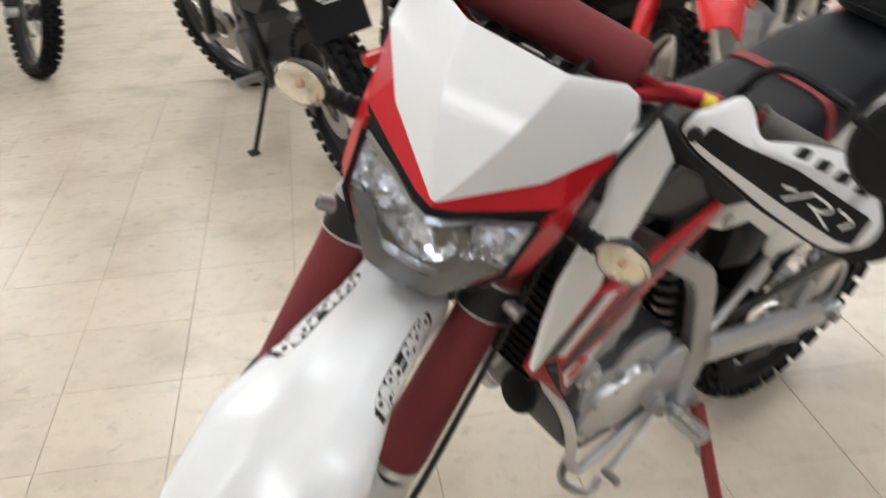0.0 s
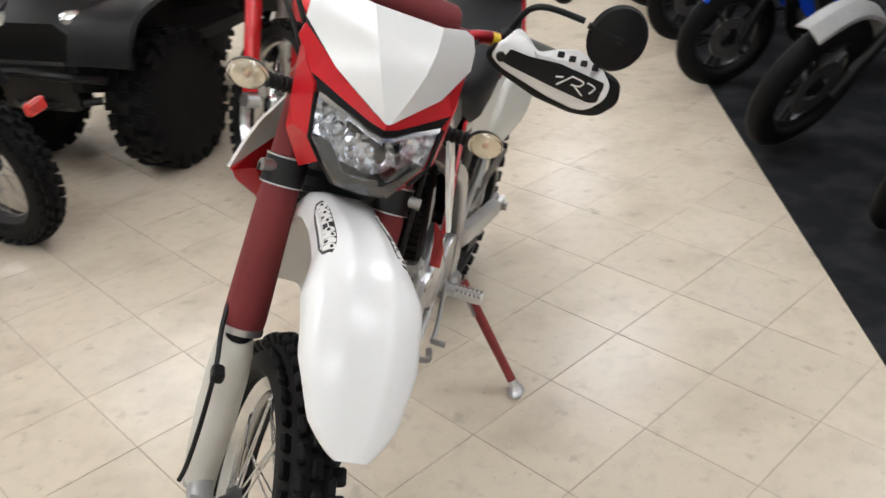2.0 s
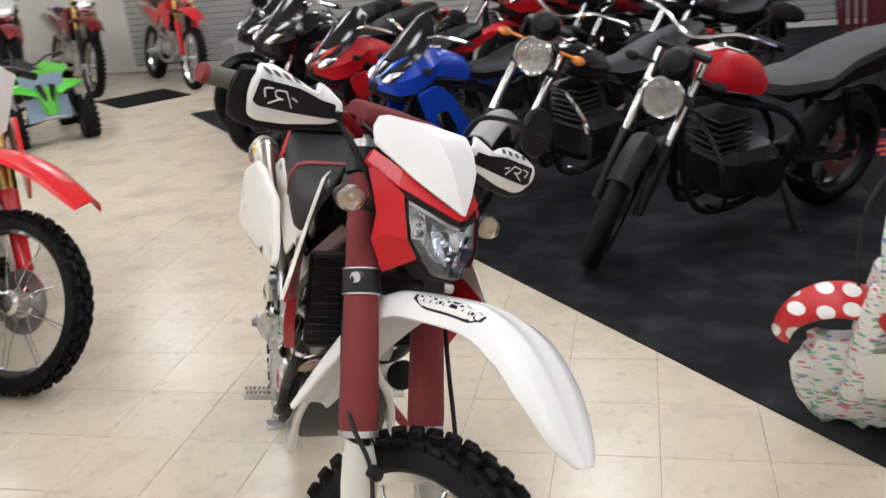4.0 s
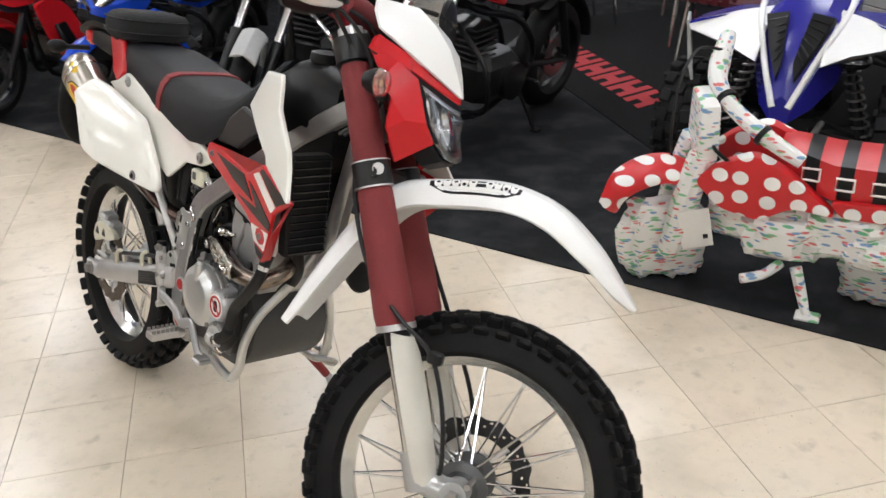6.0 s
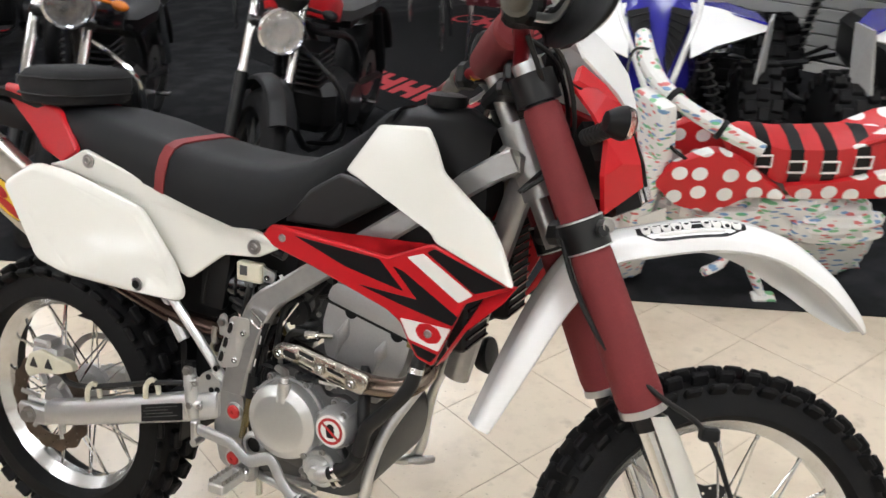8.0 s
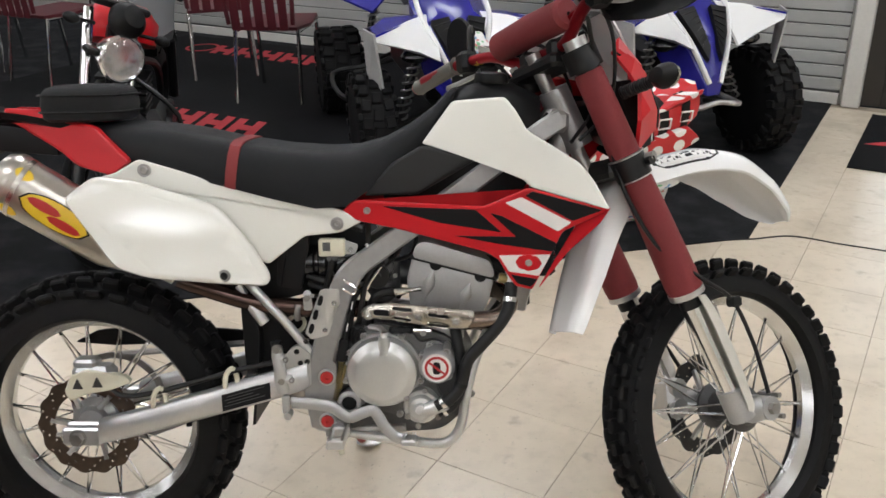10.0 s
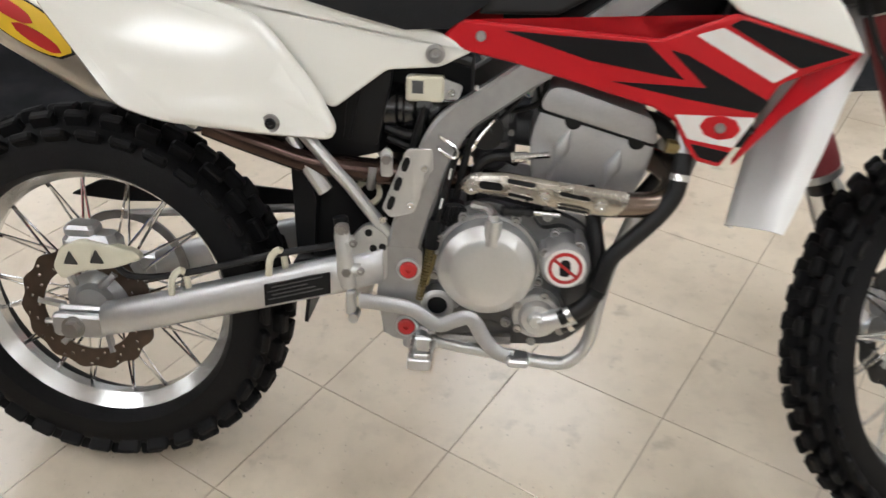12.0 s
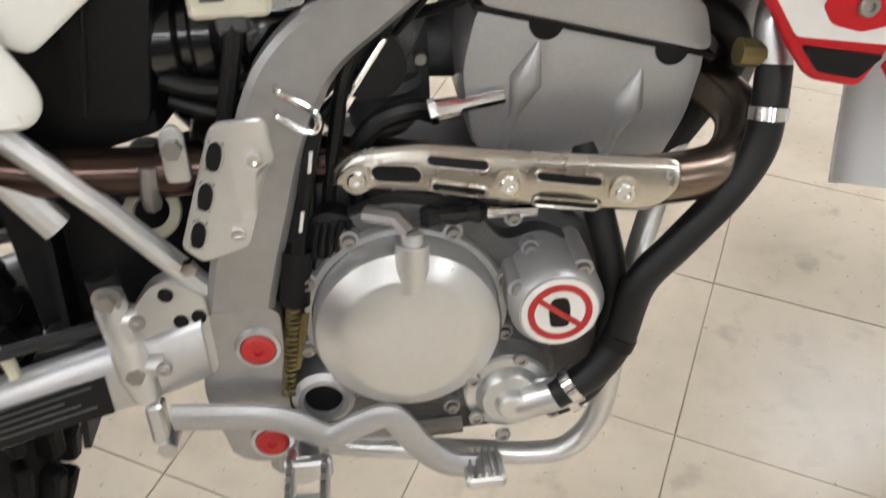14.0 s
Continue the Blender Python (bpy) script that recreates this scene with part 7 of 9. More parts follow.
for s in (-1, 1):
    sp = on("frame_spar", spar(s), FRAME_GREY, "grey painted frame spar", sharp=35)
    part("weld_bead", Geo().tube([(0.640 + dx, s * 0.112, 0.724 + dz) for dx, dz in ((-0.012, 0.022), (0.0, 0.0), (0.012, -0.020))], 0.0035, 8), SILVER_PAINT, sp)
    part("pivot_plate", Geo().prism(rounded([(0.503, 0.356), (0.516, 0.345), (0.545, 0.342), (0.557, 0.356), (0.556, 0.41), (0.560, 0.50), (0.500, 0.50), (0.490, 0.42)], 0.012), s * 0.112, s * 0.1275), FRAME_GREY, sp)
    lower = [(0.525, s * 0.085, 0.335), (0.60, s * 0.098, 0.325), (0.70, s * 0.112, 0.318), (0.762, s * 0.120, 0.314), (0.795, s * 0.122, 0.322), (0.819, s * 0.121, 0.358), (0.829, s * 0.117, 0.42), (0.848, s * 0.096, 0.49), (0.888, s * 0.050, 0.57), (0.932, s * 0.016, 0.66)]
    on("frame_cradle", Geo().tube(lower, 0.0105, 12, 5), SILVER_PAINT, "silver lower frame tube")
    on("subframe_tube", Geo().tube([(0.506, s * 0.115, 0.515), (0.450, s * 0.120, 0.590), (0.394, s * 0.122, 0.655), (0.30, s * 0.10, 0.75), (0.10, s * 0.07, 0.86)], 0.0095, 10), SILVER_PAINT, "silver subframe strut")
    on("subframe_tube", Geo().tube([(0.385, s * 0.118, 0.622), (0.412, s * 0.118, 0.580)], 0.012, 10).tube([(0.36, s * 0.112, 0.66), (0.39, s * 0.116, 0.615)], 0.008, 8), SILVER_PAINT, "")
    on("seat_rail", Geo().tube([(0.62, s * 0.085, 0.775), (0.40, s * 0.085, 0.84), (0.05, s * 0.07, 0.93)], 0.011, 10), BLACK_METAL, "")
on("frame_downtube", Geo().tube([(1.035, 0, 0.955), (0.985, 0, 0.78), (0.935, 0, 0.58)], 0.02, 12, flat=1.25), FRAME_GREY, "grey front downtube")
head = Geo().cyl((1.068, 0, 0.930), (1.012, 0, 1.048), 0.032, 20).box((1.02, 0, 0.985), (0.06, 0.075, 0.05), pose(0, 0, 0), 0.012)
on("steering_head", head, FRAME_GREY, "grey steering head with plates")
bracket = Geo().prism(rounded([(0.446, 0.436), (0.448, 0.505), (0.466, 0.528), (0.482, 0.534), (0.506, 0.516), (0.506, 0.446), (0.490, 0.440)], 0.008), -0.128, -0.112)
pedal_bracket = on("master_bracket", bracket, SILVER_PAINT, "silver bracket of the rear brake")
for x, z in ((0.478, 0.521), (0.485, 0.496), (0.489, 0.477), (0.499, 0.499)):
    part("hole", Geo().cyl((x, -0.1295, z), (x, -0.1275, z), 0.0058, 12), BLACK_PLASTIC, pedal_bracket)
master = on("master_cylinder", Geo().tube([(0.438, -0.132, 0.534), (0.439, -0.134, 0.515), (0.442, -0.136, 0.49), (0.445, -0.136, 0.455), (0.449, -0.136, 0.434)], 0.012, 14, radii=[0.0105, 0.013, 0.0125, 0.014, 0.012]).cyl((0.443, -0.146, 0.50), (0.443, -0.125, 0.50), 0.011, 12), SILVER_PAINT, "cast rear brake cylinder")
part("rubber_cap", Geo().tube([(0.436, -0.131, 0.545), (0.438, -0.132, 0.533)], 0.0115, 14), BLACK_PLASTIC, master)
for x, z in ((0.457, 0.508), (0.468, 0.463)):
    part("lug", Geo().tube([(0.445, -0.136, z), (x, -0.134, z)], 0.010, 12), SILVER_PAINT, master)
    bolt(master, (x, -0.141, z), 0.0062, mat=STEEL)
on("pedal_clevis", Geo().box((0.452, -0.136, 0.408), (0.014, 0.018, 0.040), pose(0, 0, 0), 0.003).cyl((0.457, -0.150, 0.386), (0.457, -0.124, 0.386), 0.008, 12), ALLOY, "bright pedal clevis")
heel = Geo().panel(rounded([(0.498, 0.562), (0.532, 0.652), (0.540, 0.656), (0.571, 0.655), (0.573, 0.622), (0.553, 0.608), (0.557, 0.586), (0.546, 0.556), (0.511, 0.548)], 0.005), lambda x, z: -0.1275 - 0.004 * max(0.0, min(1.0, (0.548 + (z - 0.6) * 0.38 - x) / 0.006)), 0.002, 0.002)
heel_ob = on("heel_guard", heel, SILVER_PAINT, "slotted bright heel guard")
for x, z in ((0.533, 0.632), (0.522, 0.602), (0.512, 0.572)):
    part("slot", Geo().box((0, 0, 0), (0.0105, 0.0025, 0.0225), Matrix.Translation((x, -0.1322, z)) @ pose(0, 0, 0, 0, 17), 0.003), BLACK_PLASTIC, heel_ob)
    part("slot_rim", Geo().tube([Matrix.Translation((x, -0.1325, z)) @ pose(0, 0, 0, 0, 17) @ Vector((0.0062 * math.cos(a), 0, 0.0125 * math.sin(a))) for a in [k * math.pi / 8 for k in range(17)]], 0.0011, 6, cap=False), SILVER_PAINT, heel_ob)
for x, z in ((0.560, 0.626), (0.540, 0.569)):
    bolt(heel_ob, (x, -0.1282, z), 0.0058, mat=CHROME)
on("cable_loop", Geo().tube([(0.580, -0.124, 0.676), (0.584, -0.134, 0.674), (0.604, -0.138, 0.662), (0.606, -0.138, 0.650), (0.598, -0.138, 0.648), (0.582, -0.134, 0.657), (0.578, -0.124, 0.658)], 0.0026, 8, 3), CHROME, "bright wire loop")

strip = on("edge_strip", Geo().tube([(0.606, -0.120, 0.652), (0.597, -0.122, 0.622), (0.588, -0.123, 0.585), (0.580, -0.124, 0.548), (0.573, -0.124, 0.515)], 0.0055, 8, 5), BLACK_PLASTIC, "black rubber strip along the frame")
for a, b in (((0.5985, -0.1275, 0.628), (0.5955, -0.1280, 0.612)), ((0.5875, -0.1285, 0.582), (0.5840, -0.1290, 0.566))):
    part("strip_mark", Geo().tube([a, b], 0.0014, 6), DECAL_WHITE, strip)

# swingarm with black label, chain guides, brake hose
for s in (-1, 1):
    y0, y1 = s * 0.135, s * 0.100
    rings = []
    for x, zc, h in ((0.500, 0.470, 0.030), (0.44, 0.449, 0.030), (0.30, 0.408, 0.029), (0.12, 0.358, 0.028), (0.045, 0.340, 0.027)):
        rings.append([(x, y0, zc - h * 0.7), (x, y0 + s * 0.0, zc + h * 0.7), (x, (y0 * 3 + y1) / 4, zc + h), (x, (y0 + y1 * 3) / 4, zc + h), (x, y1, zc + h * 0.7), (x, y1, zc - h * 0.7), (x, (y0 + y1 * 3) / 4, zc - h), (x, (y0 * 3 + y1) / 4, zc - h)])
    arm = on("swingarm", Geo().loft(rings), SWING_ALLOY, "brushed aluminium swingarm", sharp=80)
    end = Geo().box((0.006, s * 0.127, 0.331), (0.085, 0.016, 0.040), pose(0, 0, 0), 0.005).box((0.006, s * 0.106, 0.331), (0.085, 0.012, 0.048), pose(0, 0, 0), 0.005)
    part("axle_plate", end, ALLOY, arm)
    part("axle_nut", Geo().cyl((0, s * 0.128, 0.330), (0, s * 0.150, 0.330), 0.014, 6).cyl((0, s * 0.13, 0.330), (0, s * 0.138, 0.330), 0.019, 18), STEEL, arm)
    part("chain_adjuster", Geo().cyl((-0.055, s * 0.117, 0.329), (0.0, s * 0.117, 0.331), 0.005, 8).cyl((-0.042, s * 0.117, 0.329), (-0.034, s * 0.117, 0.329), 0.009, 6), STEEL, arm)
label_box = Geo().add([(0.316, -0.1362, 0.391), (0.420, -0.1362, 0.420), (0.420, -0.1362, 0.456), (0.316, -0.1362, 0.428), (0.316, -0.1345, 0.391), (0.420, -0.1345, 0.420), (0.420, -0.1345, 0.456), (0.316, -0.1345, 0.428)], [(3, 2, 1, 0), (4, 5, 6, 7), (0, 1, 5, 4), (1, 2, 6, 5), (2, 3, 7, 6), (3, 0, 4, 7)])
label_ob = on("warning_label", label_box, DECAL_BLACK, "black label with grey writing bars")
for k in range(5):
    x0, x1 = 0.322 + 0.006 * (k % 2), 0.408 - 0.012 * (k % 3)
    dz = 0.029
    za, zb = 0.3995 + (x0 - 0.312) * 0.293 + k * 0.0066, 0.3995 + (x1 - 0.312) * 0.293 + k * 0.0066
    part("writing_bar", Geo().tube([(x0, -0.1366, za), (x1, -0.1366, zb)], 0.0009, 5), GREY_VINYL, label_ob)
for x, z in ((0.178, 0.398), (0.335, 0.442)):
    on("hose_clip", Geo().tube([(x - 0.012, -0.130, z), (x - 0.008, -0.132, z + 0.028), (x + 0.004, -0.128, z + 0.042), (x + 0.010, -0.120, z + 0.028), (x + 0.012, -0.118, z)], 0.0055, 8, 3), CREAM_NYLON, "cream nylon hose clip")
on("rear_brake_hose", Geo().tube([(0.445, -0.125, 0.50), (0.40, -0.124, 0.490), (0.335, -0.124, 0.475), (0.178, -0.122, 0.430), (0.10, -0.115, 0.418), (0.07, -0.105, 0.43)], 0.0058, 8, 5), HOSE, "black rear brake hose")
cal = Geo().panel(rounded([(-0.030, 0.425), (-0.014, 0.462), (0.020, 0.476), (0.060, 0.470), (0.105, 0.462), (0.118, 0.448), (0.070, 0.430), (0.020, 0.422), (-0.018, 0.405)], 0.008), lambda x, z: -0.118, 0.012, 0.005)
cal_ob = on("caliper_guard", cal, CREAM_NYLON, "cream nylon brake caliper guard")
part("caliper", Geo().box((0.03, -0.09, 0.455), (0.09, 0.045, 0.05), pose(0, 0, 0), 0.01).box((0.015, -0.09, 0.485), (0.05, 0.04, 0.02), ch=0.006), CAST_GREY, cal_ob)
for x, z in ((0.002, 0.444), (0.045, 0.448)):
    part("opening", Geo().prism(rounded([(x - 0.012, z - 0.010), (x + 0.012, z - 0.010), (x, z + 0.014)], 0.003), -0.1195, -0.117), JOINT, cal_ob)
# chain, sprocket side
chain = Geo()
chain.tube([(0.0, 0.085, 0.442), (0.30, 0.085, 0.470), (0.56, 0.085, 0.475)], 0.008, 8, flat=0.8)
chain.tube([(0.0, 0.085, 0.218), (0.30, 0.085, 0.330), (0.56, 0.085, 0.400)], 0.008, 8, flat=0.8)
on("chain", chain, STEEL, "dark drive chain")
on("chain_guard", Geo().panel(rounded([(-0.098, 0.470), (-0.04, 0.500), (0.10, 0.515), (0.30, 0.500), (0.40, 0.490), (0.40, 0.468), (0.2, 0.470), (0.0, 0.462)], 0.01), lambda x, z: 0.094, 0.003, 0.003), BLACK_PLASTIC, "black slotted chain guard")
on("chain_guide", Geo().prism(rounded([(0.16, 0.265), (0.28, 0.295), (0.26, 0.33), (0.17, 0.305)], 0.01), 0.070, 0.105), BLACK_PLASTIC, "")
on("inner_mudguard", Geo().loft([[(x, a, z) for a in (-0.085, -0.04, 0.04, 0.085)] + [(x + 0.006, a, z) for a in (0.085, 0.04, -0.04, -0.085)] for x, z in ((0.365, 0.34), (0.378, 0.45), (0.385, 0.55), (0.36, 0.65), (0.28, 0.76), (0.12, 0.86))]), BLACK_PLASTIC, "black inner mudguard")
on("rear_shock", Geo().cyl((0.44, 0, 0.36), (0.56, 0, 0.74), 0.022, 14), STEEL, "")
on("shock_spring", Geo().tube([Vector((0.45, 0, 0.40)).lerp(Vector((0.55, 0, 0.70)), t / 90) + Vector((math.cos(t * 0.62) * 0.036, math.sin(t * 0.62) * 0.036, 0)) for t in range(91)], 0.0065, 6), BLACK_PLASTIC, "black shock spring")
on("air_box", Geo().loft([[(x, a * w, zb + (zt - zb) * b) for a, b in ((-1, 0), (-1, 1), (1, 1), (1, 0))] for x, w, zb, zt in ((0.30, 0.08, 0.66, 0.86), (0.40, 0.088, 0.61, 0.84), (0.490, 0.086, 0.632, 0.82), (0.498, 0.048, 0.635, 0.815), (0.62, 0.045, 0.66, 0.79))]), BLACK_PLASTIC, "black air box", bevel=0.008)
case_box = on("battery_case", Geo().loft([[(x, y, z) for x, z in rounded([(0.436, 0.652), (0.488, 0.647), (0.506, 0.74), (0.512, 0.80), (0.452, 0.81)], 0.008)] for y in (-0.100, -0.080)]), BLACK_PLASTIC, "black battery case", bevel=0.003)
part("case_rib", Geo().box((0, 0, 0), (0.004, 0.004, 0.09), Matrix.Translation((0.455, -0.1015, 0.70)) @ pose(0, 0, 0, 0, 12), 0.001), BLACK_PLASTIC, case_box)
duct = on("intake_duct", Geo().lathe([(0.030, 0.0), (0.036, 0.004), (0.036, 0.020), (0.031, 0.024), (0.031, 0.030), (0.036, 0.034), (0.036, 0.046), (0.030, 0.052), (0.029, 0.066), (0.033, 0.070), (0.033, 0.082), (0.028, 0.088), (0.026, 0.13)], 32, pose(0.492, -0.060, 0.698, 0, 90)), BLACK_GLOSS, "ribbed black rubber intake duct", sharp=40)
part("duct_clamp", Geo().lathe([(0.0325, 0.056), (0.0325, 0.063), (0.029, 0.063), (0.029, 0.056)], 32, pose(0.492, -0.060, 0.698, 0, 90), True), STEEL, duct)
on("engine_hose", Geo().tube([(0.498, -0.082, 0.672), (0.530, -0.088, 0.664), (0.565, -0.088, 0.668), (0.60, -0.08, 0.68)], 0.008, 10, 5), HOSE, "")
on("engine_hose", Geo().tube([(0.500, -0.078, 0.655), (0.535, -0.085, 0.645), (0.575, -0.088, 0.640)], 0.0065, 10, 5), HOSE, "")
on("pipe_hanger", Geo().prism(rounded([(0.494, 0.606), (0.512, 0.606), (0.511, 0.645), (0.503, 0.651), (0.494, 0.644)], 0.005), -0.116, -0.110), SILVER_PAINT, "small steel pipe hanger", bevel=0.0015)
on("hanger_bolt", Geo().cyl((0.503, -0.110, 0.634), (0.503, -0.124, 0.634), 0.0075, 6), STEEL, "")
# added dark plate: stands in for the shade between rear wheel and swingarm pivot
on("mud_flap", Geo().panel(rounded([(0.352, 0.40), (0.50, 0.44), (0.515, 0.60), (0.40, 0.615), (0.345, 0.60)], 0.01), lambda x, z: -0.055, 0.003, 0.002), BLACK_PLASTIC, "dark plate added to fill the shaded gap ahead of the rear wheel")
on("hose_clip", Geo().lathe([(0.022, 0.0), (0.022, 0.006), (0.014, 0.006), (0.014, 0.0)], 24, pose(0.470, -0.080, 0.566, 50), True), CREAM_NYLON, "cream nylon ring")
on("swingarm_bridge", Geo().loft([[(x, y, z) for x, z in rounded([(0.352, 0.385), (0.455, 0.415), (0.458, 0.475), (0.352, 0.455)], 0.012)] for y in (-0.098, 0.098)]), BLACK_METAL, "black swingarm bridge", bevel=0.004)
on("chain_roller", Geo().cyl((0.43, 0.05, 0.53), (0.43, 0.10, 0.53), 0.024, 20), BLACK_PLASTIC, "")
for x, z in ((0.440, 0.530), (0.447, 0.462)):
    on("banjo_bolt", Geo().cyl((x, -0.138, z), (x, -0.150, z), 0.0075, 6).cyl((x, -0.136, z), (x, -0.143, z), 0.011, 18), STEEL, "")
on("cylinder_bolt", Geo().cyl((0.462, -0.128, 0.462), (0.462, -0.136, 0.462), 0.007, 6), CHROME, "")
on("cylinder_bolt", Geo().cyl((0.500, -0.128, 0.545), (0.500, -0.135, 0.545), 0.006, 6), CHROME, "")
on("cylinder_band", Geo().tube([(0.4405, -0.1315, 0.512), (0.4415, -0.1318, 0.502)], 0.0135, 18), SILVER_PAINT, "")
on("cylinder_band", Geo().tube([(0.4468, -0.132, 0.468), (0.448, -0.132, 0.460)], 0.0128, 18), SILVER_PAINT, "")
elec = on("electrical_box", Geo().box((0.556, -0.100, 0.737), (0.054, 0.02, 0.036), ch=0.003), CREAM_NYLON, "small pale electrical box")
part("box_tab", Geo().prism(rounded([(0.580, 0.722), (0.604, 0.722), (0.610, 0.742), (0.580, 0.752)], 0.005), -0.101, -0.096), SILVER_PAINT, elec)
bolt(elec, (0.594, -0.102, 0.732), 0.006, mat=CHROME)
part("plug", Geo().box((0.556, -0.103, 0.715), (0.022, 0.012, 0.012), ch=0.002), GREY_VINYL, elec)
part("box_label", Geo().box((0.546, -0.1106, 0.740), (0.016, 0.001, 0.018)), GREY_VINYL, elec)
on("electrical_wire", Geo().tube([(0.556, -0.102, 0.716), (0.554, -0.104, 0.70), (0.546, -0.102, 0.67), (0.540, -0.098, 0.640), (0.545, -0.08, 0.59)], 0.0068, 8, 4), HOSE, "")

# ---- engine ----
case = Geo().loft([[(x, a, z) for x, z in rounded([(0.545, 0.35), (0.60, 0.325), (0.78, 0.335), (0.835, 0.39), (0.845, 0.47), (0.80, 0.545), (0.70, 0.575), (0.60, 0.555), (0.55, 0.50)], 0.03, 4)] for a in (-0.100, 0.100)])
engine = on("engine_case", case, CAST_DARK, "dark cast crankcase", bevel=0.008)


def face(x, y, z):
    """The pose of a lathe that faces the bike's right-hand side."""
    return pose(x, y, z, 90)


cover = Geo().lathe([(0.0735, -0.044), (0.0735, -0.002), (0.071, 0.004), (0.056, 0.013), (0.052, 0.0145), (0.03, 0.015), (0.002, 0.015)], 56, face(0.657, -0.142, 0.479))
clutch = on("clutch_cover", cover, SILVER_PAINT, "round satin silver clutch cover", sharp=25)
flange = rounded([(0.580, 0.500), (0.592, 0.425), (0.560, 0.390), (0.590, 0.368), (0.640, 0.385), (0.690, 0.375), (0.720, 0.365), (0.765, 0.36), (0.782, 0.41), (0.765, 0.445), (0.806, 0.470), (0.806, 0.520), (0.765, 0.545), (0.735, 0.535), (0.715, 0.565), (0.650, 0.578), (0.600, 0.560)], 0.012)
on("case_flange", Geo().prism(flange, -0.116, -0.096), FLANGE, "side case with bolt bosses", bevel=0.004)
for x, z in ((0.735, 0.455), (0.718, 0.385), (0.800, 0.480), (0.755, 0.532), (0.690, 0.381), (0.742, 0.560)):
    part("case_boss", Geo().cyl((x, -0.098, z), (x, -0.124, z), 0.0072, 12), CAST_GREY, engine)
    bolt(engine, (x, -0.1245, z), 0.0052, mat=STEEL)
rim_c = Vector((0.657, 0, 0.479))
part("cover_rim", Geo().lathe([(0.0805, -0.018), (0.0805, -0.002), (0.0795, 0.0), (0.0745, 0.0), (0.0745, -0.018)], 64, face(0.657, -0.1235, 0.479), True), CAST_GREY, engine, "machined rim round the cover", sharp=25)
for deg in (18, 62, 118, 152, 196, 236, 318):
    p = rim_c + Vector((math.cos(radians(deg)), 0, math.sin(radians(deg)))) * 0.083
    part("case_boss", Geo().cyl((p.x, -0.100, p.z), (p.x, -0.1245, p.z), 0.0078, 12), CAST_GREY, engine)
    bolt(engine, (p.x, -0.125, p.z), 0.0054, mat=STEEL)
part("lever_boss", Geo().cyl((0.662, -0.147, 0.522), (0.664, -0.147, 0.560), 0.013, 16, 0.0125).cyl((0.664, -0.147, 0.558), (0.664, -0.145, 0.566), 0.0085, 12), SILVER_PAINT, clutch, "clutch lever boss")
part("clutch_arm", Geo().tube([(0.664, -0.145, 0.566), (0.655, -0.134, 0.573), (0.632, -0.122, 0.573)], 0.006, 8, flat=1.3), STEEL, engine)
part("clutch_boot", Geo().tube([(0.672, -0.122, 0.566), (0.722, -0.122, 0.566)], 0.008, 10, radii=[0.006, 0.009, 0.006, 0.009, 0.006, 0.009, 0.006], steps=6), HOSE, engine)
part("clutch_cable_end", Geo().cyl((0.722, -0.122, 0.566), (0.760, -0.122, 0.564), 0.0048, 8), CHROME, engine)
on("oil_cap", Geo().lathe([(0.020, -0.02), (0.021, 0.0), (0.017, 0.003), (0.010, 0.004), (0.002, 0.004)], 18, face(0.604, -0.116, 0.552)), BLACK_PLASTIC, "black ribbed oil cap")
for k in range(5):
    on("cap_rib", Geo().tube([(0.590 + k * 0.006, -0.120, 0.538), (0.592 + k * 0.006, -0.123, 0.552), (0.596 + k * 0.006, -0.120, 0.567)], 0.0022, 8), BLACK_PLASTIC, "")
# round badge cover, with a red ring and bar over a plain dark shape
badge = on("stator_cover", Geo().lathe([(0.038, -0.045), (0.037, -0.004), (0.0325, 0.004), (0.031, 0.006), (0.002, 0.006)], 40, face(0.771, -0.155, 0.497)), CAST_GREY, "small round engine cover")
B_Y = -0.1615
part("sticker_disc", Geo().lathe([(0.0295, 0.0), (0.0295, 0.0012), (0.001, 0.0012)], 40, face(0.771, B_Y, 0.497)), DECAL_WHITE, badge)
part("sticker_ring", Geo().lathe([(0.0248, 0.001), (0.0248, 0.0018), (0.0196, 0.0018), (0.0196, 0.001)], 40, face(0.771, B_Y - 0.0002, 0.497), True), DECAL_RED, badge)
part("sticker_shape", Geo().prism(rounded([(0.7640, 0.484), (0.7780, 0.484), (0.7790, 0.500), (0.7765, 0.510), (0.7650, 0.510), (0.7620, 0.500)], 0.004), B_Y - 0.0018, B_Y - 0.0008), DECAL_BLACK, badge, "plain dark shape")
part("sticker_bar", Geo().box((0, 0, 0), (0.043, 0.0008, 0.0043), Matrix.Translation((0.771, B_Y - 0.0024, 0.497)) @ pose(0, 0, 0, 0, 38)), DECAL_RED, badge)
for x, z in ((0.742, 0.513), (0.794, 0.476), (0.790, 0.526)):
    part("case_boss", Geo().cyl((x, -0.10, z), (x, -0.150, z), 0.0088, 12), CAST_GREY, badge)
    bolt(badge, (x, -0.1505, z), 0.0062, mat=STEEL)
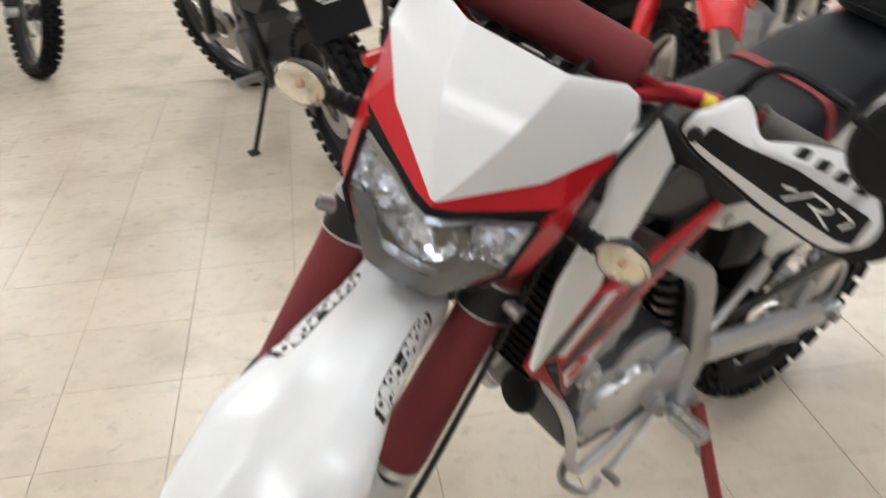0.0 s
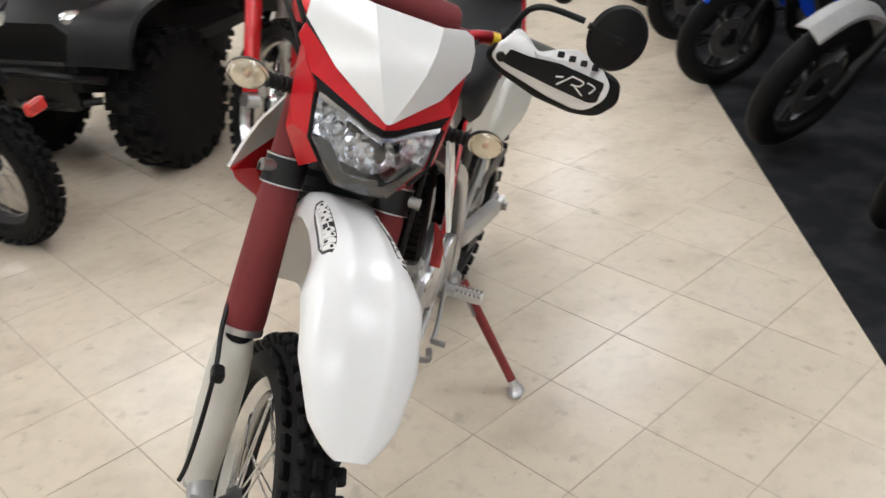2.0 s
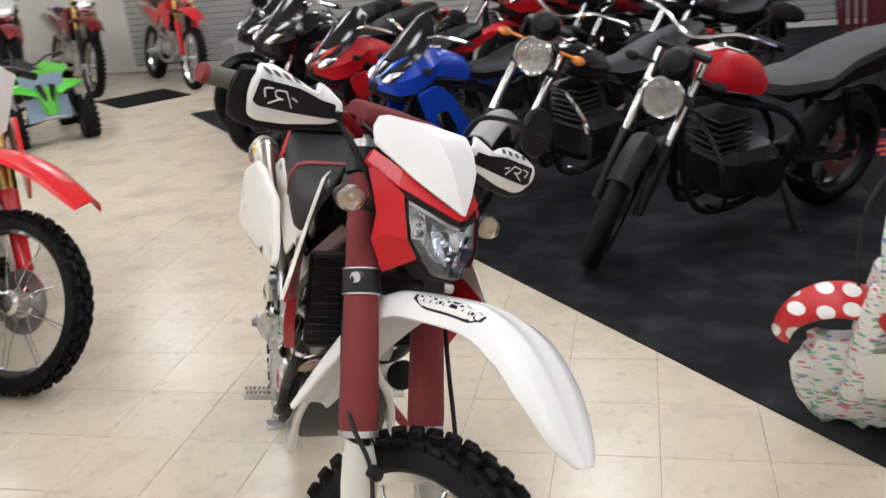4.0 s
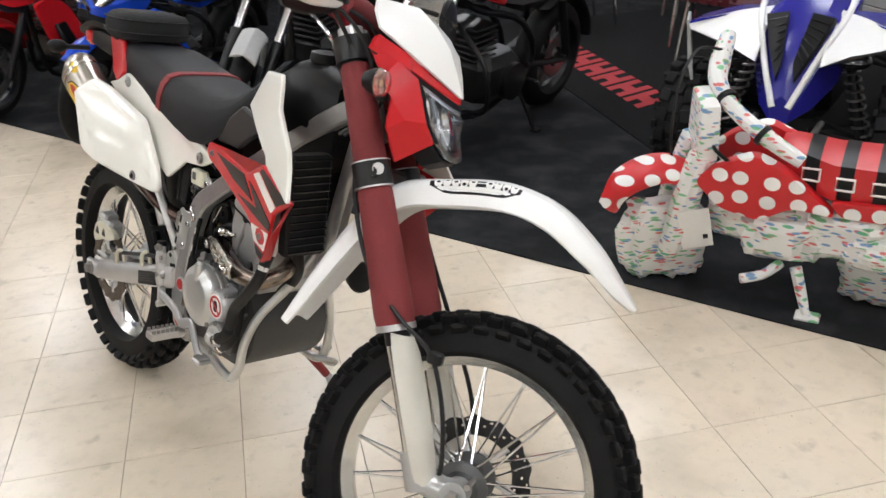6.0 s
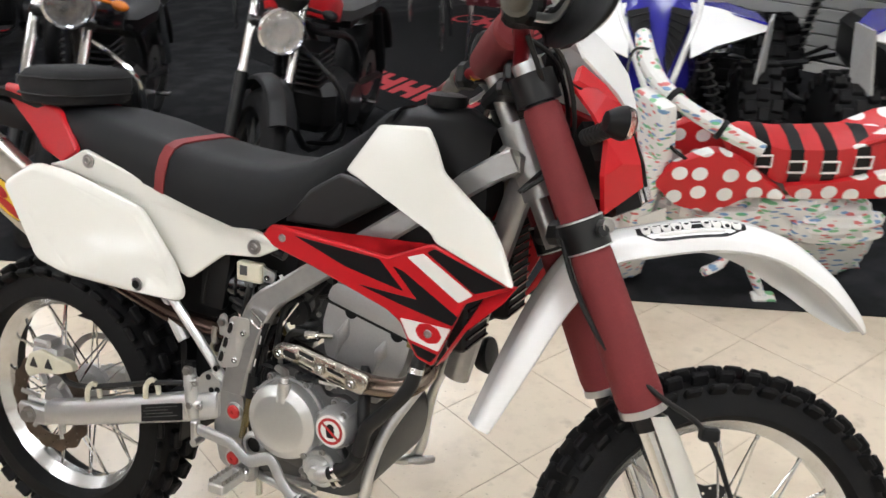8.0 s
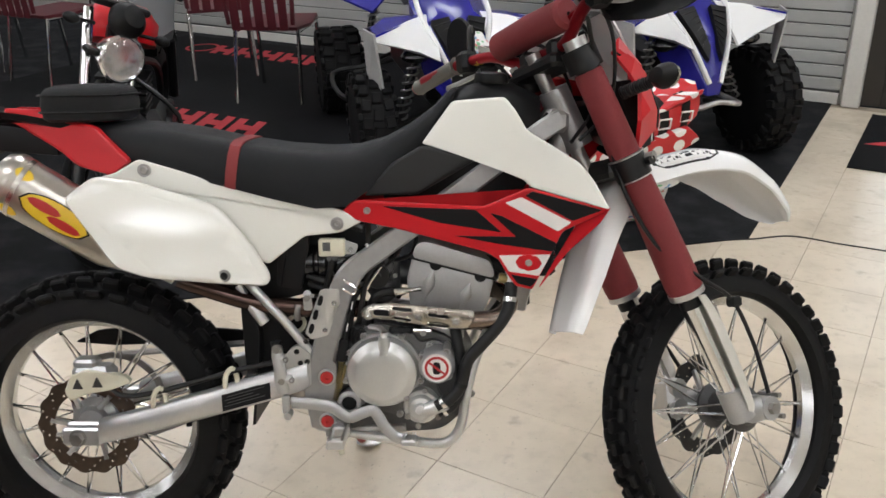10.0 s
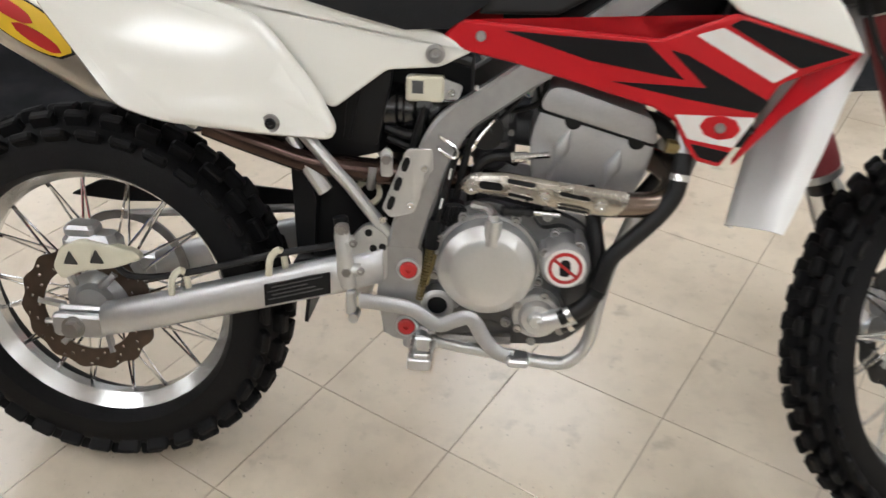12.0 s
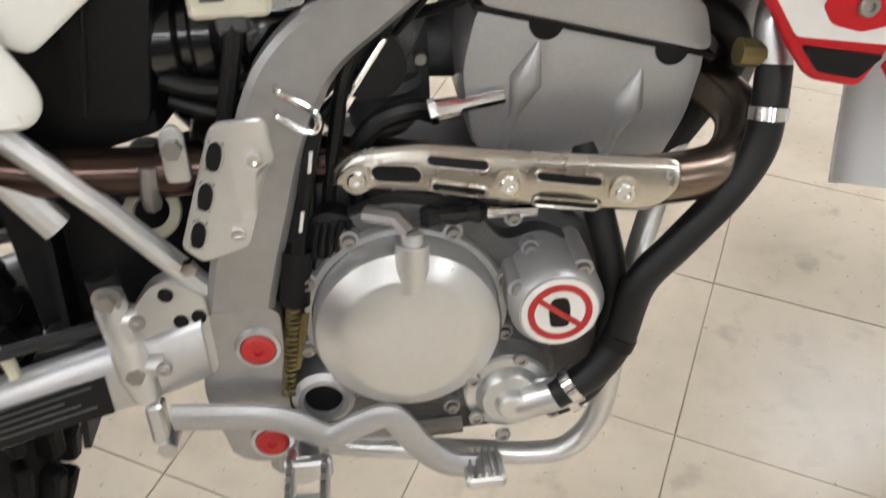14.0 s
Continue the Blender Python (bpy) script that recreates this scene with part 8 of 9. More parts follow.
# water pump, hoses, clamps
pump = on("water_pump", Geo().lathe([(0.037, -0.03), (0.037, -0.003), (0.035, 0.0), (0.028, 0.001), (0.026, 0.006), (0.023, 0.010), (0.014, 0.012), (0.012, 0.019), (0.010, 0.021), (0.001, 0.021)], 36, face(0.736, -0.140, 0.404)), SILVER_PAINT, "bright cast water pump", sharp=28)
part("pump_outlet", Geo().tube([(0.742, -0.148, 0.400), (0.772, -0.154, 0.412), (0.79, -0.155, 0.420)], 0.015, 14), ALLOY, pump)
for x, z in ((0.706, 0.425), (0.745, 0.442), (0.772, 0.385), (0.730, 0.364), (0.708, 0.385)):
    bolt(pump, (x, -0.144, z), 0.0065, mat=STEEL)
on("coolant_hose", Geo().tube([(0.770, -0.158, 0.413), (0.800, -0.158, 0.432), (0.820, -0.154, 0.458), (0.834, -0.152, 0.509), (0.861, -0.152, 0.542), (0.895, -0.150, 0.581), (0.914, -0.146, 0.611), (0.920, -0.140, 0.638), (0.924, -0.130, 0.668)], 0.0128, 14, 6), HOSE, "thick black coolant hose")
on("coolant_hose", Geo().tube([(0.772, -0.148, 0.396), (0.800, -0.146, 0.410), (0.818, -0.138, 0.445), (0.820, -0.130, 0.50), (0.812, -0.118, 0.545), (0.80, -0.09, 0.60)], 0.0120, 12, 6), HOSE, "black coolant hose")
for a, b in (((0.780, -0.158, 0.419), (0.787, -0.158, 0.424)), ((0.9195, -0.1415, 0.632), (0.9205, -0.139, 0.641)), ((0.782, -0.148, 0.400), (0.789, -0.148, 0.404))):
    on("hose_clamp", Geo().tube([a, b], 0.0142, 14), CHROME, "bright hose clamp")
on("coolant_hose", Geo().tube([(0.862, -0.050, 0.70), (0.900, -0.070, 0.690), (0.925, -0.060, 0.655), (0.905, -0.045, 0.60), (0.86, -0.05, 0.545)], 0.013, 12, 6), HOSE, "black coolant hose")
on("hose_tie", Geo().tube([(0.8185, -0.1545, 0.454), (0.8225, -0.1535, 0.464)], 0.0138, 14), BLACK_PLASTIC, "")
on("water_neck", Geo().tube([(0.924, -0.130, 0.665), (0.926, -0.116, 0.70), (0.945, -0.10, 0.72), (0.985, -0.10, 0.72)], 0.013, 12, 4), ALLOY, "")
on("fan_switch", Geo().cyl((0.898, -0.126, 0.678), (0.925, -0.126, 0.674), 0.010, 10), BRASS, "brass switch")
# cylinder, head, bolts
def slanted(outl, y0, y1, name, mat, label, bevel=0.006):
    return on(name, Geo().prism(rounded(outl, 0.012, 3), y0, y1), mat, label, bevel=bevel)


hd = slanted([(0.708, 0.668), (0.715, 0.606), (0.858, 0.580), (0.878, 0.620), (0.889, 0.670), (0.721, 0.716)], -0.098, 0.090, "cylinder_head", CAST_GREY, "cast grey cylinder head")
slanted([(0.719, 0.715), (0.891, 0.669), (0.882, 0.708), (0.752, 0.748), (0.730, 0.744)], -0.102, 0.085, "cam_cover", CAST_GREY, "grey cam cover")
on("cover_gasket", Geo().prism([(0.717, 0.712), (0.891, 0.6655), (0.892, 0.6685), (0.718, 0.716)], -0.1035, 0.088), BLACK_PLASTIC, "thin black gasket line")
slanted([(0.722, 0.622), (0.740, 0.54), (0.825, 0.53), (0.828, 0.600)], -0.088, 0.085, "cylinder", CAST_GREY, "cylinder barrel")
for xa, za, xb, zb in ((0.737, 0.603, 0.755, 0.658), (0.814, 0.585, 0.831, 0.635)):
    low, top = Vector((xa, -0.096, za)), Vector((xb, -0.098, zb))
    rib = [low, low.lerp(top, 0.55), low.lerp(top, 0.62), top, top.lerp(low, -0.50)]
    part("head_rib", Geo().tube(rib, 0.008, 14, radii=[0.0035, 0.0045, 0.0055, 0.0125, 0.0015]), CAST_GREY, hd, sharp=60)
for x, z in ((0.769, 0.699), (0.861, 0.674)):
    part("head_plug", Geo().lathe([(0.0125, -0.004), (0.0125, 0.001), (0.002, 0.002)], 20, face(x, -0.0985, z)), BLACK_PLASTIC, hd)
on("oil_pipe", Geo().cyl((0.686, -0.108, 0.643), (0.738, -0.104, 0.649), 0.0055, 10).cyl((0.686, -0.108, 0.643), (0.706, -0.107, 0.645), 0.008, 10).cyl((0.684, -0.108, 0.6425), (0.689, -0.108, 0.6435), 0.0095, 6), CHROME, "bright pipe union")
carb = Geo().box((0.655, -0.02, 0.66), (0.07, 0.08, 0.09), pose(0, 0, 0), 0.012).cyl((0.60, -0.01, 0.67), (0.72, -0.01, 0.66), 0.027, 16).cyl((0.66, -0.075, 0.69), (0.66, 0.0, 0.69), 0.02, 14)
carb_ob = on("carburettor", carb, CAST_DARK, "dull dark carburettor", bevel=0.003)
part("float_bowl", Geo().lathe([(0.030, 0.03), (0.031, 0.022), (0.026, 0.016), (0.026, -0.008), (0.018, -0.016), (0.001, -0.017)], 28, pose(0.652, -0.052, 0.625)), CAST_DARK, carb_ob)
part("throttle_wheel", Geo().cyl((0.645, -0.086, 0.672), (0.645, -0.074, 0.672), 0.026, 28).cyl((0.645, -0.092, 0.672), (0.645, -0.074, 0.672), 0.009, 12), BLACK_METAL, carb_ob)
part("throttle_rod", Geo().cyl((0.656, -0.094, 0.694), (0.626, -0.094, 0.652), 0.0028, 8).cyl((0.629, -0.094, 0.656), (0.622, -0.094, 0.646), 0.0055, 8), CHROME, carb_ob)
for x, z in ((0.672, 0.690), (0.682, 0.668), (0.668, 0.648)):
    bolt(carb_ob, (x, -0.064, z), 0.005, mat=STEEL)
on("wire_bundle", Geo().tube([(0.600, -0.070, 0.660), (0.612, -0.075, 0.625), (0.630, -0.070, 0.600), (0.67, -0.07, 0.595)], 0.004, 8, 5), BRASS, "brown-sleeved wires")
on("breather_hose", Geo().tube([(0.690, -0.075, 0.628), (0.672, -0.092, 0.640), (0.645, -0.094, 0.632), (0.630, -0.090, 0.605), (0.628, -0.085, 0.56)], 0.0085, 10, 5), HOSE, "black breather hose")
for k, pts in enumerate((((0.66, -0.08, 0.70), (0.63, -0.095, 0.68), (0.61, -0.095, 0.60), (0.60, -0.09, 0.54)), ((0.64, -0.07, 0.66), (0.60, -0.09, 0.63), (0.585, -0.10, 0.57), (0.575, -0.10, 0.50)), ((0.68, -0.06, 0.70), (0.72, -0.08, 0.72), (0.74, -0.09, 0.78), (0.82, -0.08, 0.86)), ((0.59, -0.105, 0.60), (0.585, -0.11, 0.54), (0.578, -0.11, 0.47)))):
    on("engine_hose", Geo().tube(pts, (0.006, 0.005, 0.0045, 0.008)[k], 8, 5), HOSE, "")
on("brake_switch", Geo().tube([(0.578, -0.118, 0.545), (0.575, -0.120, 0.52), (0.572, -0.121, 0.500)], 0.012, 12), BLACK_PLASTIC, "black brake switch")
on("return_spring", Geo().tube([Vector((0.571, -0.124, 0.50)).lerp(Vector((0.556, -0.128, 0.415)), t / 120) + Vector((math.cos(t * 0.9) * 0.0055, math.sin(t * 0.9) * 0.0055, 0)) for t in range(121)], 0.0014, 5), BRASS, "dull brass return spring")
on("return_spring", Geo().tube([(0.579, -0.122, 0.49), (0.566, -0.126, 0.44)], 0.0035, 8), BRASS, "")
sight = on("oil_sight", Geo().lathe([(0.026, -0.03), (0.026, 0.002), (0.021, 0.006), (0.0165, 0.006), (0.0155, 0.0), (0.001, 0.0)], 30, face(0.584, -0.126, 0.407)), CAST_GREY, "open bearing boss")
part("boss_hole", Geo().lathe([(0.0155, 0.0005), (0.001, 0.0008)], 24, face(0.584, -0.126, 0.407)), BLACK_PLASTIC, sight)
for x, z in ((0.539, 0.465), (0.537, 0.368)):
    cap = on("pivot_cap", Geo().lathe([(0.0135, 0), (0.0135, 0.004), (0.011, 0.006), (0.004, 0.006), (0.003, 0.003), (0.001, 0.003)], 24, face(x, -0.1285, z)), DECAL_RED, "red pivot cap")
    part("pivot_ring", Geo().lathe([(0.0185, 0), (0.0175, 0.004), (0.0145, 0.0045), (0.0138, 0.0)], 24, face(x, -0.1275, z), True), ALLOY, cap)

# exhaust: header, heat shield, mid pipe, can
on("header_pipe", Geo().tube([(0.868, -0.03, 0.630), (0.900, -0.055, 0.632), (0.920, -0.095, 0.616), (0.895, -0.134, 0.596), (0.84, -0.143, 0.592), (0.815, -0.139, 0.592)], 0.0187, 18, 6), HEADER, "tinted bare steel header pipe")
on("exhaust_pipe", Geo().tube([(0.83, -0.142, 0.592), (0.74, -0.120, 0.594), (0.66, -0.094, 0.598), (0.60, -0.080, 0.600), (0.50, -0.092, 0.606), (0.40, -0.110, 0.620), (0.32, -0.116, 0.645), (0.24, -0.122, 0.675)], 0.0185, 18, 6), PIPE, "brown heat-tinted exhaust pipe")
for x in (0.500,):
    on("pipe_collar", Geo().tube([(x - 0.016, -0.0935, 0.6075), (x + 0.016, -0.0910, 0.6050)], 0.0208, 20), PIPE, "")
def level(x, z):
    """The shield's outline and slots brought level."""
    return (x, z + 0.12 * (x - 0.717))


shield_line = rounded([level(*p) for p in ((0.607, 0.600), (0.612, 0.617), (0.629, 0.627), (0.676, 0.628), (0.773, 0.614), (0.848, 0.606), (0.848, 0.588), (0.832, 0.565), (0.775, 0.571), (0.712, 0.584), (0.659, 0.594))], 0.008)
def d_shield(x, z):
    c = 0.598 + 0.03 * (x - 0.62)
    return -0.113 - 0.30 * (x - 0.628) + 0.012 * min(1.0, ((z - c) / 0.03) ** 2)
shield_ob = on("heat_shield", Geo().panel(shield_line, d_shield, 0.0015, 0.004), SHIELD, "slotted stainless heat shield")
for (xa, za), (xb, zb) in (((0.645, 0.611), (0.668, 0.609)), ((0.683, 0.618), (0.718, 0.6125)), ((0.685, 0.5985), (0.716, 0.592)), ((0.757, 0.602), (0.793, 0.596)), ((0.756, 0.5805), (0.793, 0.5745))):
    (xa, za), (xb, zb) = level(xa, za), level(xb, zb)
    r = 0.0072 if xa < 0.66 else 0.0042
    o = [(xa + r * math.cos(a), za + r * math.sin(a)) for a in [radians(90 + k * 22.5) for k in range(9)]] + [(xb + r * math.cos(a), zb + r * math.sin(a)) for a in [radians(-90 + k * 22.5) for k in range(9)]]
    part("slot", Geo().loft([[(x, d_shield(x, z) - 0.0006, z) for x, z in o], [(x, d_shield(x, z) + 0.001, z) for x, z in o]]), BLACK_PLASTIC, shield_ob)
    rim_pts = [(x, d_shield(x, z) - 0.0008, z) for x, z in o]
    part("slot_rim", Geo().tube(rim_pts + [rim_pts[0]], 0.0014, 6), SHIELD, shield_ob)
for x, z in ((0.628, 0.597), (0.735, 0.600), (0.812, 0.598)):
    bolt(shield_ob, (x, d_shield(x, z) - 0.001, z), 0.0072, mat=CHROME, washer=SHIELD)
can_a, can_b = Vector((0.235, -0.122, 0.684)), Vector((-0.108, -0.142, 0.900))
cd = (can_b - can_a).normalized()
cu = cd.cross(Vector((0, 1, 0))).normalized()
cs = cu.cross(cd).normalized()


def can_ring(t, ru, rs, n=28):
    p = can_a.lerp(can_b, t)
    return [p + cu * ru * math.cos(2 * math.pi * k / n) + cs * rs * math.sin(2 * math.pi * k / n) for k in range(n)]


muffler = on("muffler", Geo().loft([can_ring(0.0, 0.021, 0.021), can_ring(0.08, 0.024, 0.024), can_ring(0.28, 0.052, 0.040), can_ring(0.36, 0.062, 0.046), can_ring(0.90, 0.064, 0.047), can_ring(0.905, 0.062, 0.045)]), TITAN, "satin titanium silencer can")
part("end_cap", Geo().loft([can_ring(0.895, 0.0655, 0.0485), can_ring(0.93, 0.064, 0.047), can_ring(0.98, 0.050, 0.036), can_ring(1.0, 0.032, 0.024), can_ring(0.99, 0.022, 0.018)]), TITAN, muffler)
part("outlet_hole", Geo().loft([can_ring(1.001, 0.020, 0.016), can_ring(0.996, 0.019, 0.015)]), BLACK_METAL, muffler)
part("can_strap", Geo().loft([can_ring(0.845, 0.0656, 0.0486), can_ring(0.87, 0.0656, 0.0486)], cap=False), SHIELD, muffler)


def can_patch(t0, t1, a0, a1, lift, n=12):
    rows = []
    for i in range(n + 1):
        t = t0 + (t1 - t0) * i / n
        h = math.sqrt(max(0.0, 1 - (2 * i / n - 1) ** 2)) * 0.5 + 0.001
        am = (a0 + a1) / 2
        row = []
        for lf in (lift, -0.001):
            rr = []
            for q in range(7):
                a = am + (a1 - a0) * h * (q / 3 - 1)
                p = can_a.lerp(can_b, t)
                rr.append(p + cu * (0.064 + lf) * math.cos(a) + cs * (0.047 + lf) * math.sin(a))
            row += rr if lf > 0 else rr[::-1]
        rows.append(row)
    return Geo().loft(rows)


# which side of the can faces outward
out_a = math.atan2(cs.dot(Vector((0, -1, 0))), cu.dot(Vector((0, -1, 0))))
cl = part("maker_label", can_patch(0.44, 0.82, out_a - 0.46, out_a + 0.46, 0.0012), DECAL_BLACK, muffler, "black-edged yellow oval label with a red flash")
part("label_field", can_patch(0.452, 0.808, out_a - 0.42, out_a + 0.42, 0.0022), YELLOW, cl)
part("label_mark", can_patch(0.48, 0.66, out_a - 0.02, out_a + 0.26, 0.0032, 8), DECAL_RED, cl)
part("label_mark", can_patch(0.60, 0.78, out_a - 0.26, out_a + 0.04, 0.0032, 8), DECAL_RED, cl)
part("label_flash", can_patch(0.80, 0.90, out_a + 0.5, out_a + 0.9, 0.0012, 6), YELLOW, muffler)
part("label_flash", can_patch(0.80, 0.90, out_a - 0.9, out_a - 0.5, 0.0012, 6), YELLOW, muffler)

# pedal, pegs, stand, left side
pedal = on("brake_pedal", Geo().tube([(0.466, -0.142, 0.414), (0.507, -0.146, 0.413), (0.551, -0.148, 0.406), (0.585, -0.148, 0.384), (0.614, -0.148, 0.394), (0.638, -0.148, 0.398), (0.660, -0.149, 0.364), (0.682, -0.151, 0.343), (0.706, -0.152, 0.338)], 0.0125, 10, 5, flat=0.55), CAST_GREY, "silver cast brake pedal")
part("pedal_tip", Geo().box((0.712, -0.158, 0.338), (0.034, 0.034, 0.012), ch=0.003), ALLOY, pedal)
for k in range(5):
    part("pedal_tooth", Geo().box((0.700 + k * 0.006, -0.158, 0.346), (0.002, 0.03, 0.006)), ALLOY, pedal)
for s in (-1, 1):
    peg = on("footpeg", Geo().cyl((0.560, s * 0.125, 0.348), (0.562, s * 0.150, 0.350), 0.015, 12).box((0.552, s * 0.182, 0.353), (0.007, 0.074, 0.018), ch=0.002).box((0.580, s * 0.182, 0.353), (0.007, 0.074, 0.018), ch=0.002).box((0.566, s * 0.217, 0.353), (0.034, 0.007, 0.018), ch=0.002).box((0.566, s * 0.186, 0.350), (0.034, 0.012, 0.010), ch=0.002).box((0.566, s * 0.150, 0.353), (0.040, 0.012, 0.020), ch=0.003), ALLOY, "toothed steel footpeg")
    for k in range(6):
        for dx in (-0.014, 0.014):
            part("peg_tooth", Geo().box((0.566 + dx, s * (0.156 + k * 0.0115), 0.365), (0.004, 0.007, 0.010)), STEEL, peg)
    part("peg_bracket", Geo().box((0.556, s * 0.115, 0.345), (0.05, 0.03, 0.045), ch=0.008), FRAME_GREY, peg)
on("drain_pipe", Geo().cyl((0.545, -0.06, 0.33), (0.555, -0.07, 0.265), 0.0065, 10), CREAM_NYLON, "pale drain tube")
on("link_rod", Geo().tube([(0.58, -0.09, 0.335), (0.66, -0.10, 0.34), (0.70, -0.10, 0.342)], 0.010, 10), STEEL, "")
stand_foot = Vector((0.545, 0.358, 0.099))
stand_top = Vector((0.500, 0.150, 0.345))
kick = on("side_stand", Geo().cyl(stand_top, stand_top.lerp(stand_foot, 0.93), 0.0145, 16, 0.012), STAND_RED, "red painted side stand")
part("stand_foot", Geo().cyl(stand_top.lerp(stand_foot, 0.91), stand_foot, 0.011, 12).blob(stand_foot + Vector((0.012, 0.004, 0.0)), (0.034, 0.022, 0.009), 16, 8), ALLOY, kick, "bright stand foot")
part("stand_spring", Geo().tube([(0.50, 0.135, 0.36), (0.53, 0.205, 0.27)], 0.006, 8), STEEL, kick)
part("stand_bracket", Geo().box((0.515, 0.125, 0.345), (0.06, 0.04, 0.05), ch=0.01), FRAME_GREY, kick)
left_cover = Geo().lathe([(0.070, -0.03), (0.070, 0.0), (0.064, 0.010), (0.045, 0.018), (0.002, 0.019)], 44, pose(0.705, 0.112, 0.455, -90))
left_ob = on("generator_cover", left_cover, ALLOY, "bright round generator cover", sharp=25)
for k in range(7):
    a = radians(k * 51 + 15)
    x, z = 0.705 + 0.078 * math.cos(a), 0.455 + 0.078 * math.sin(a)
    part("case_boss", Geo().cyl((x, 0.095, z), (x, 0.116, z), 0.009, 12), CAST_GREY, left_ob)
    part("cover_bolt", Geo().cyl((x, 0.116, z), (x, 0.121, z), 0.0058, 6), STEEL, left_ob)
on("sprocket_cover", Geo().prism(rounded([(0.545, 0.40), (0.62, 0.37), (0.66, 0.42), (0.65, 0.50), (0.58, 0.53), (0.545, 0.48)], 0.02), 0.098, 0.125), CAST_GREY, "cast sprocket cover", bevel=0.004)
left_flange = rounded([(x + 0.012, z) for x, z in flange], 0.012)
on("case_flange", Geo().prism(left_flange, 0.092, 0.108), CAST_GREY, "cast side case with bolt bosses", bevel=0.004)
starter = on("starter_motor", Geo().cyl((0.802, 0.00, 0.545), (0.802, 0.098, 0.545), 0.027, 24).cyl((0.802, 0.098, 0.545), (0.802, 0.106, 0.545), 0.020, 20), ALLOY, "bright starter motor across the case")
bolt(starter, (0.802, 0.108, 0.545), 0.006, mat=STEEL)
tower = on("case_tower", Geo().loft([[(x, y, z) for x, z in rounded([(0.735, 0.515), (0.800, 0.500), (0.828, 0.430), (0.800, 0.392), (0.752, 0.420)], 0.016)] for y in (0.098, 0.122)]), ALLOY, "polished cast swelling of the case", bevel=0.008)
for x, z in ((0.748, 0.500), (0.796, 0.487), (0.812, 0.432), (0.792, 0.404)):
    bolt(tower, (x, 0.124, z), 0.006, mat=STEEL)
on("shift_lever", Geo().tube([(0.60, 0.125, 0.40), (0.66, 0.14, 0.355), (0.72, 0.15, 0.325), (0.752, 0.152, 0.322)], 0.006, 8, 3).cyl((0.752, 0.150, 0.322), (0.752, 0.185, 0.322), 0.008, 10), STEEL, "shift lever")
on("left_header_hose", Geo().tube([(0.80, 0.07, 0.56), (0.86, 0.10, 0.60), (0.93, 0.11, 0.66), (0.98, 0.11, 0.69)], 0.014, 12, 5), HOSE, "")
horn = on("horn", Geo().lathe([(0.012, -0.03), (0.028, -0.02), (0.034, -0.006), (0.036, 0.0), (0.034, 0.006), (0.014, 0.009), (0.001, 0.009)], 30, pose(0.962, 0.091, 0.597, 0, 80)), BLACK_PLASTIC, "round black horn")
on("skid_bar", Geo().tube([(0.80, 0.10, 0.33), (0.84, 0.13, 0.33), (0.80, 0.16, 0.30), (0.76, 0.15, 0.30)], 0.008, 8, 4), STEEL, "")
for k in range(4):
    on("wire_loom", Geo().tube([(1.0, 0.02 * k - 0.03, 1.0), (0.96, -0.05 + 0.015 * k, 0.96 - 0.02 * k), (0.90, -0.06 + 0.01 * k, 0.90 - 0.01 * k), (0.82, -0.06, 0.84 - 0.01 * k)], 0.005, 7, 5), HOSE, "")
on("frame_filler", Geo().box((0.90, 0, 0.79), (0.10, 0.10, 0.12), pose(0, 0, 0), 0.02), BLACK_PLASTIC, "dark electrics between the spars")
on("coil", Geo().box((0.84, -0.05, 0.80), (0.07, 0.05, 0.05), ch=0.008), BLACK_PLASTIC, "")
# throttle linkage and cables behind the spar
on("throttle_rod", Geo().cyl((0.608, -0.06, 0.642), (0.664, -0.06, 0.712), 0.003, 8), STEEL, "thin steel rod")
on("throttle_cable", Geo().tube([(0.70, -0.07, 0.735), (0.682, -0.075, 0.71), (0.645, -0.07, 0.67), (0.625, -0.07, 0.64)], 0.0035, 7, 5), HOSE, "")
on("throttle_cable", Geo().tube([(0.69, -0.06, 0.735), (0.668, -0.065, 0.70), (0.63, -0.06, 0.665), (0.605, -0.06, 0.655)], 0.0035, 7, 5), HOSE, "")
on("throttle_bracket", Geo().prism(rounded([(0.640, 0.705), (0.690, 0.700), (0.675, 0.668), (0.632, 0.660)], 0.006), -0.058, -0.052), CAST_DARK, "dark slotted cable bracket")
on("throttle_wheel", Geo().lathe([(0.022, -0.006), (0.024, -0.002), (0.019, 0.0), (0.024, 0.002), (0.022, 0.006), (0.006, 0.006)], 24, face(0.652, -0.066, 0.682)), CAST_DARK, "")
on("pipe_clamp", Geo().tube([(0.478, -0.105, 0.585), (0.480, -0.112, 0.60), (0.482, -0.11, 0.618)], 0.007, 8, 3), STEEL, "")
# rubber boot and clamps behind the spar
boot = on("intake_boot", Geo().lathe([(0.034, -0.06), (0.040, -0.05), (0.036, -0.04), (0.041, -0.03), (0.036, -0.02), (0.041, -0.01), (0.036, 0.0), (0.040, 0.012), (0.034, 0.02)], 28, pose(0.545, -0.045, 0.690, 0, 90)), BLACK_GLOSS, "ribbed black intake boot")
on("boot_clamp", Geo().lathe([(0.0415, -0.005), (0.0415, 0.005), (0.040, 0.005), (0.040, -0.005)], 28, pose(0.570, -0.045, 0.688, 0, 90), True), STEEL, "thin steel clamp")

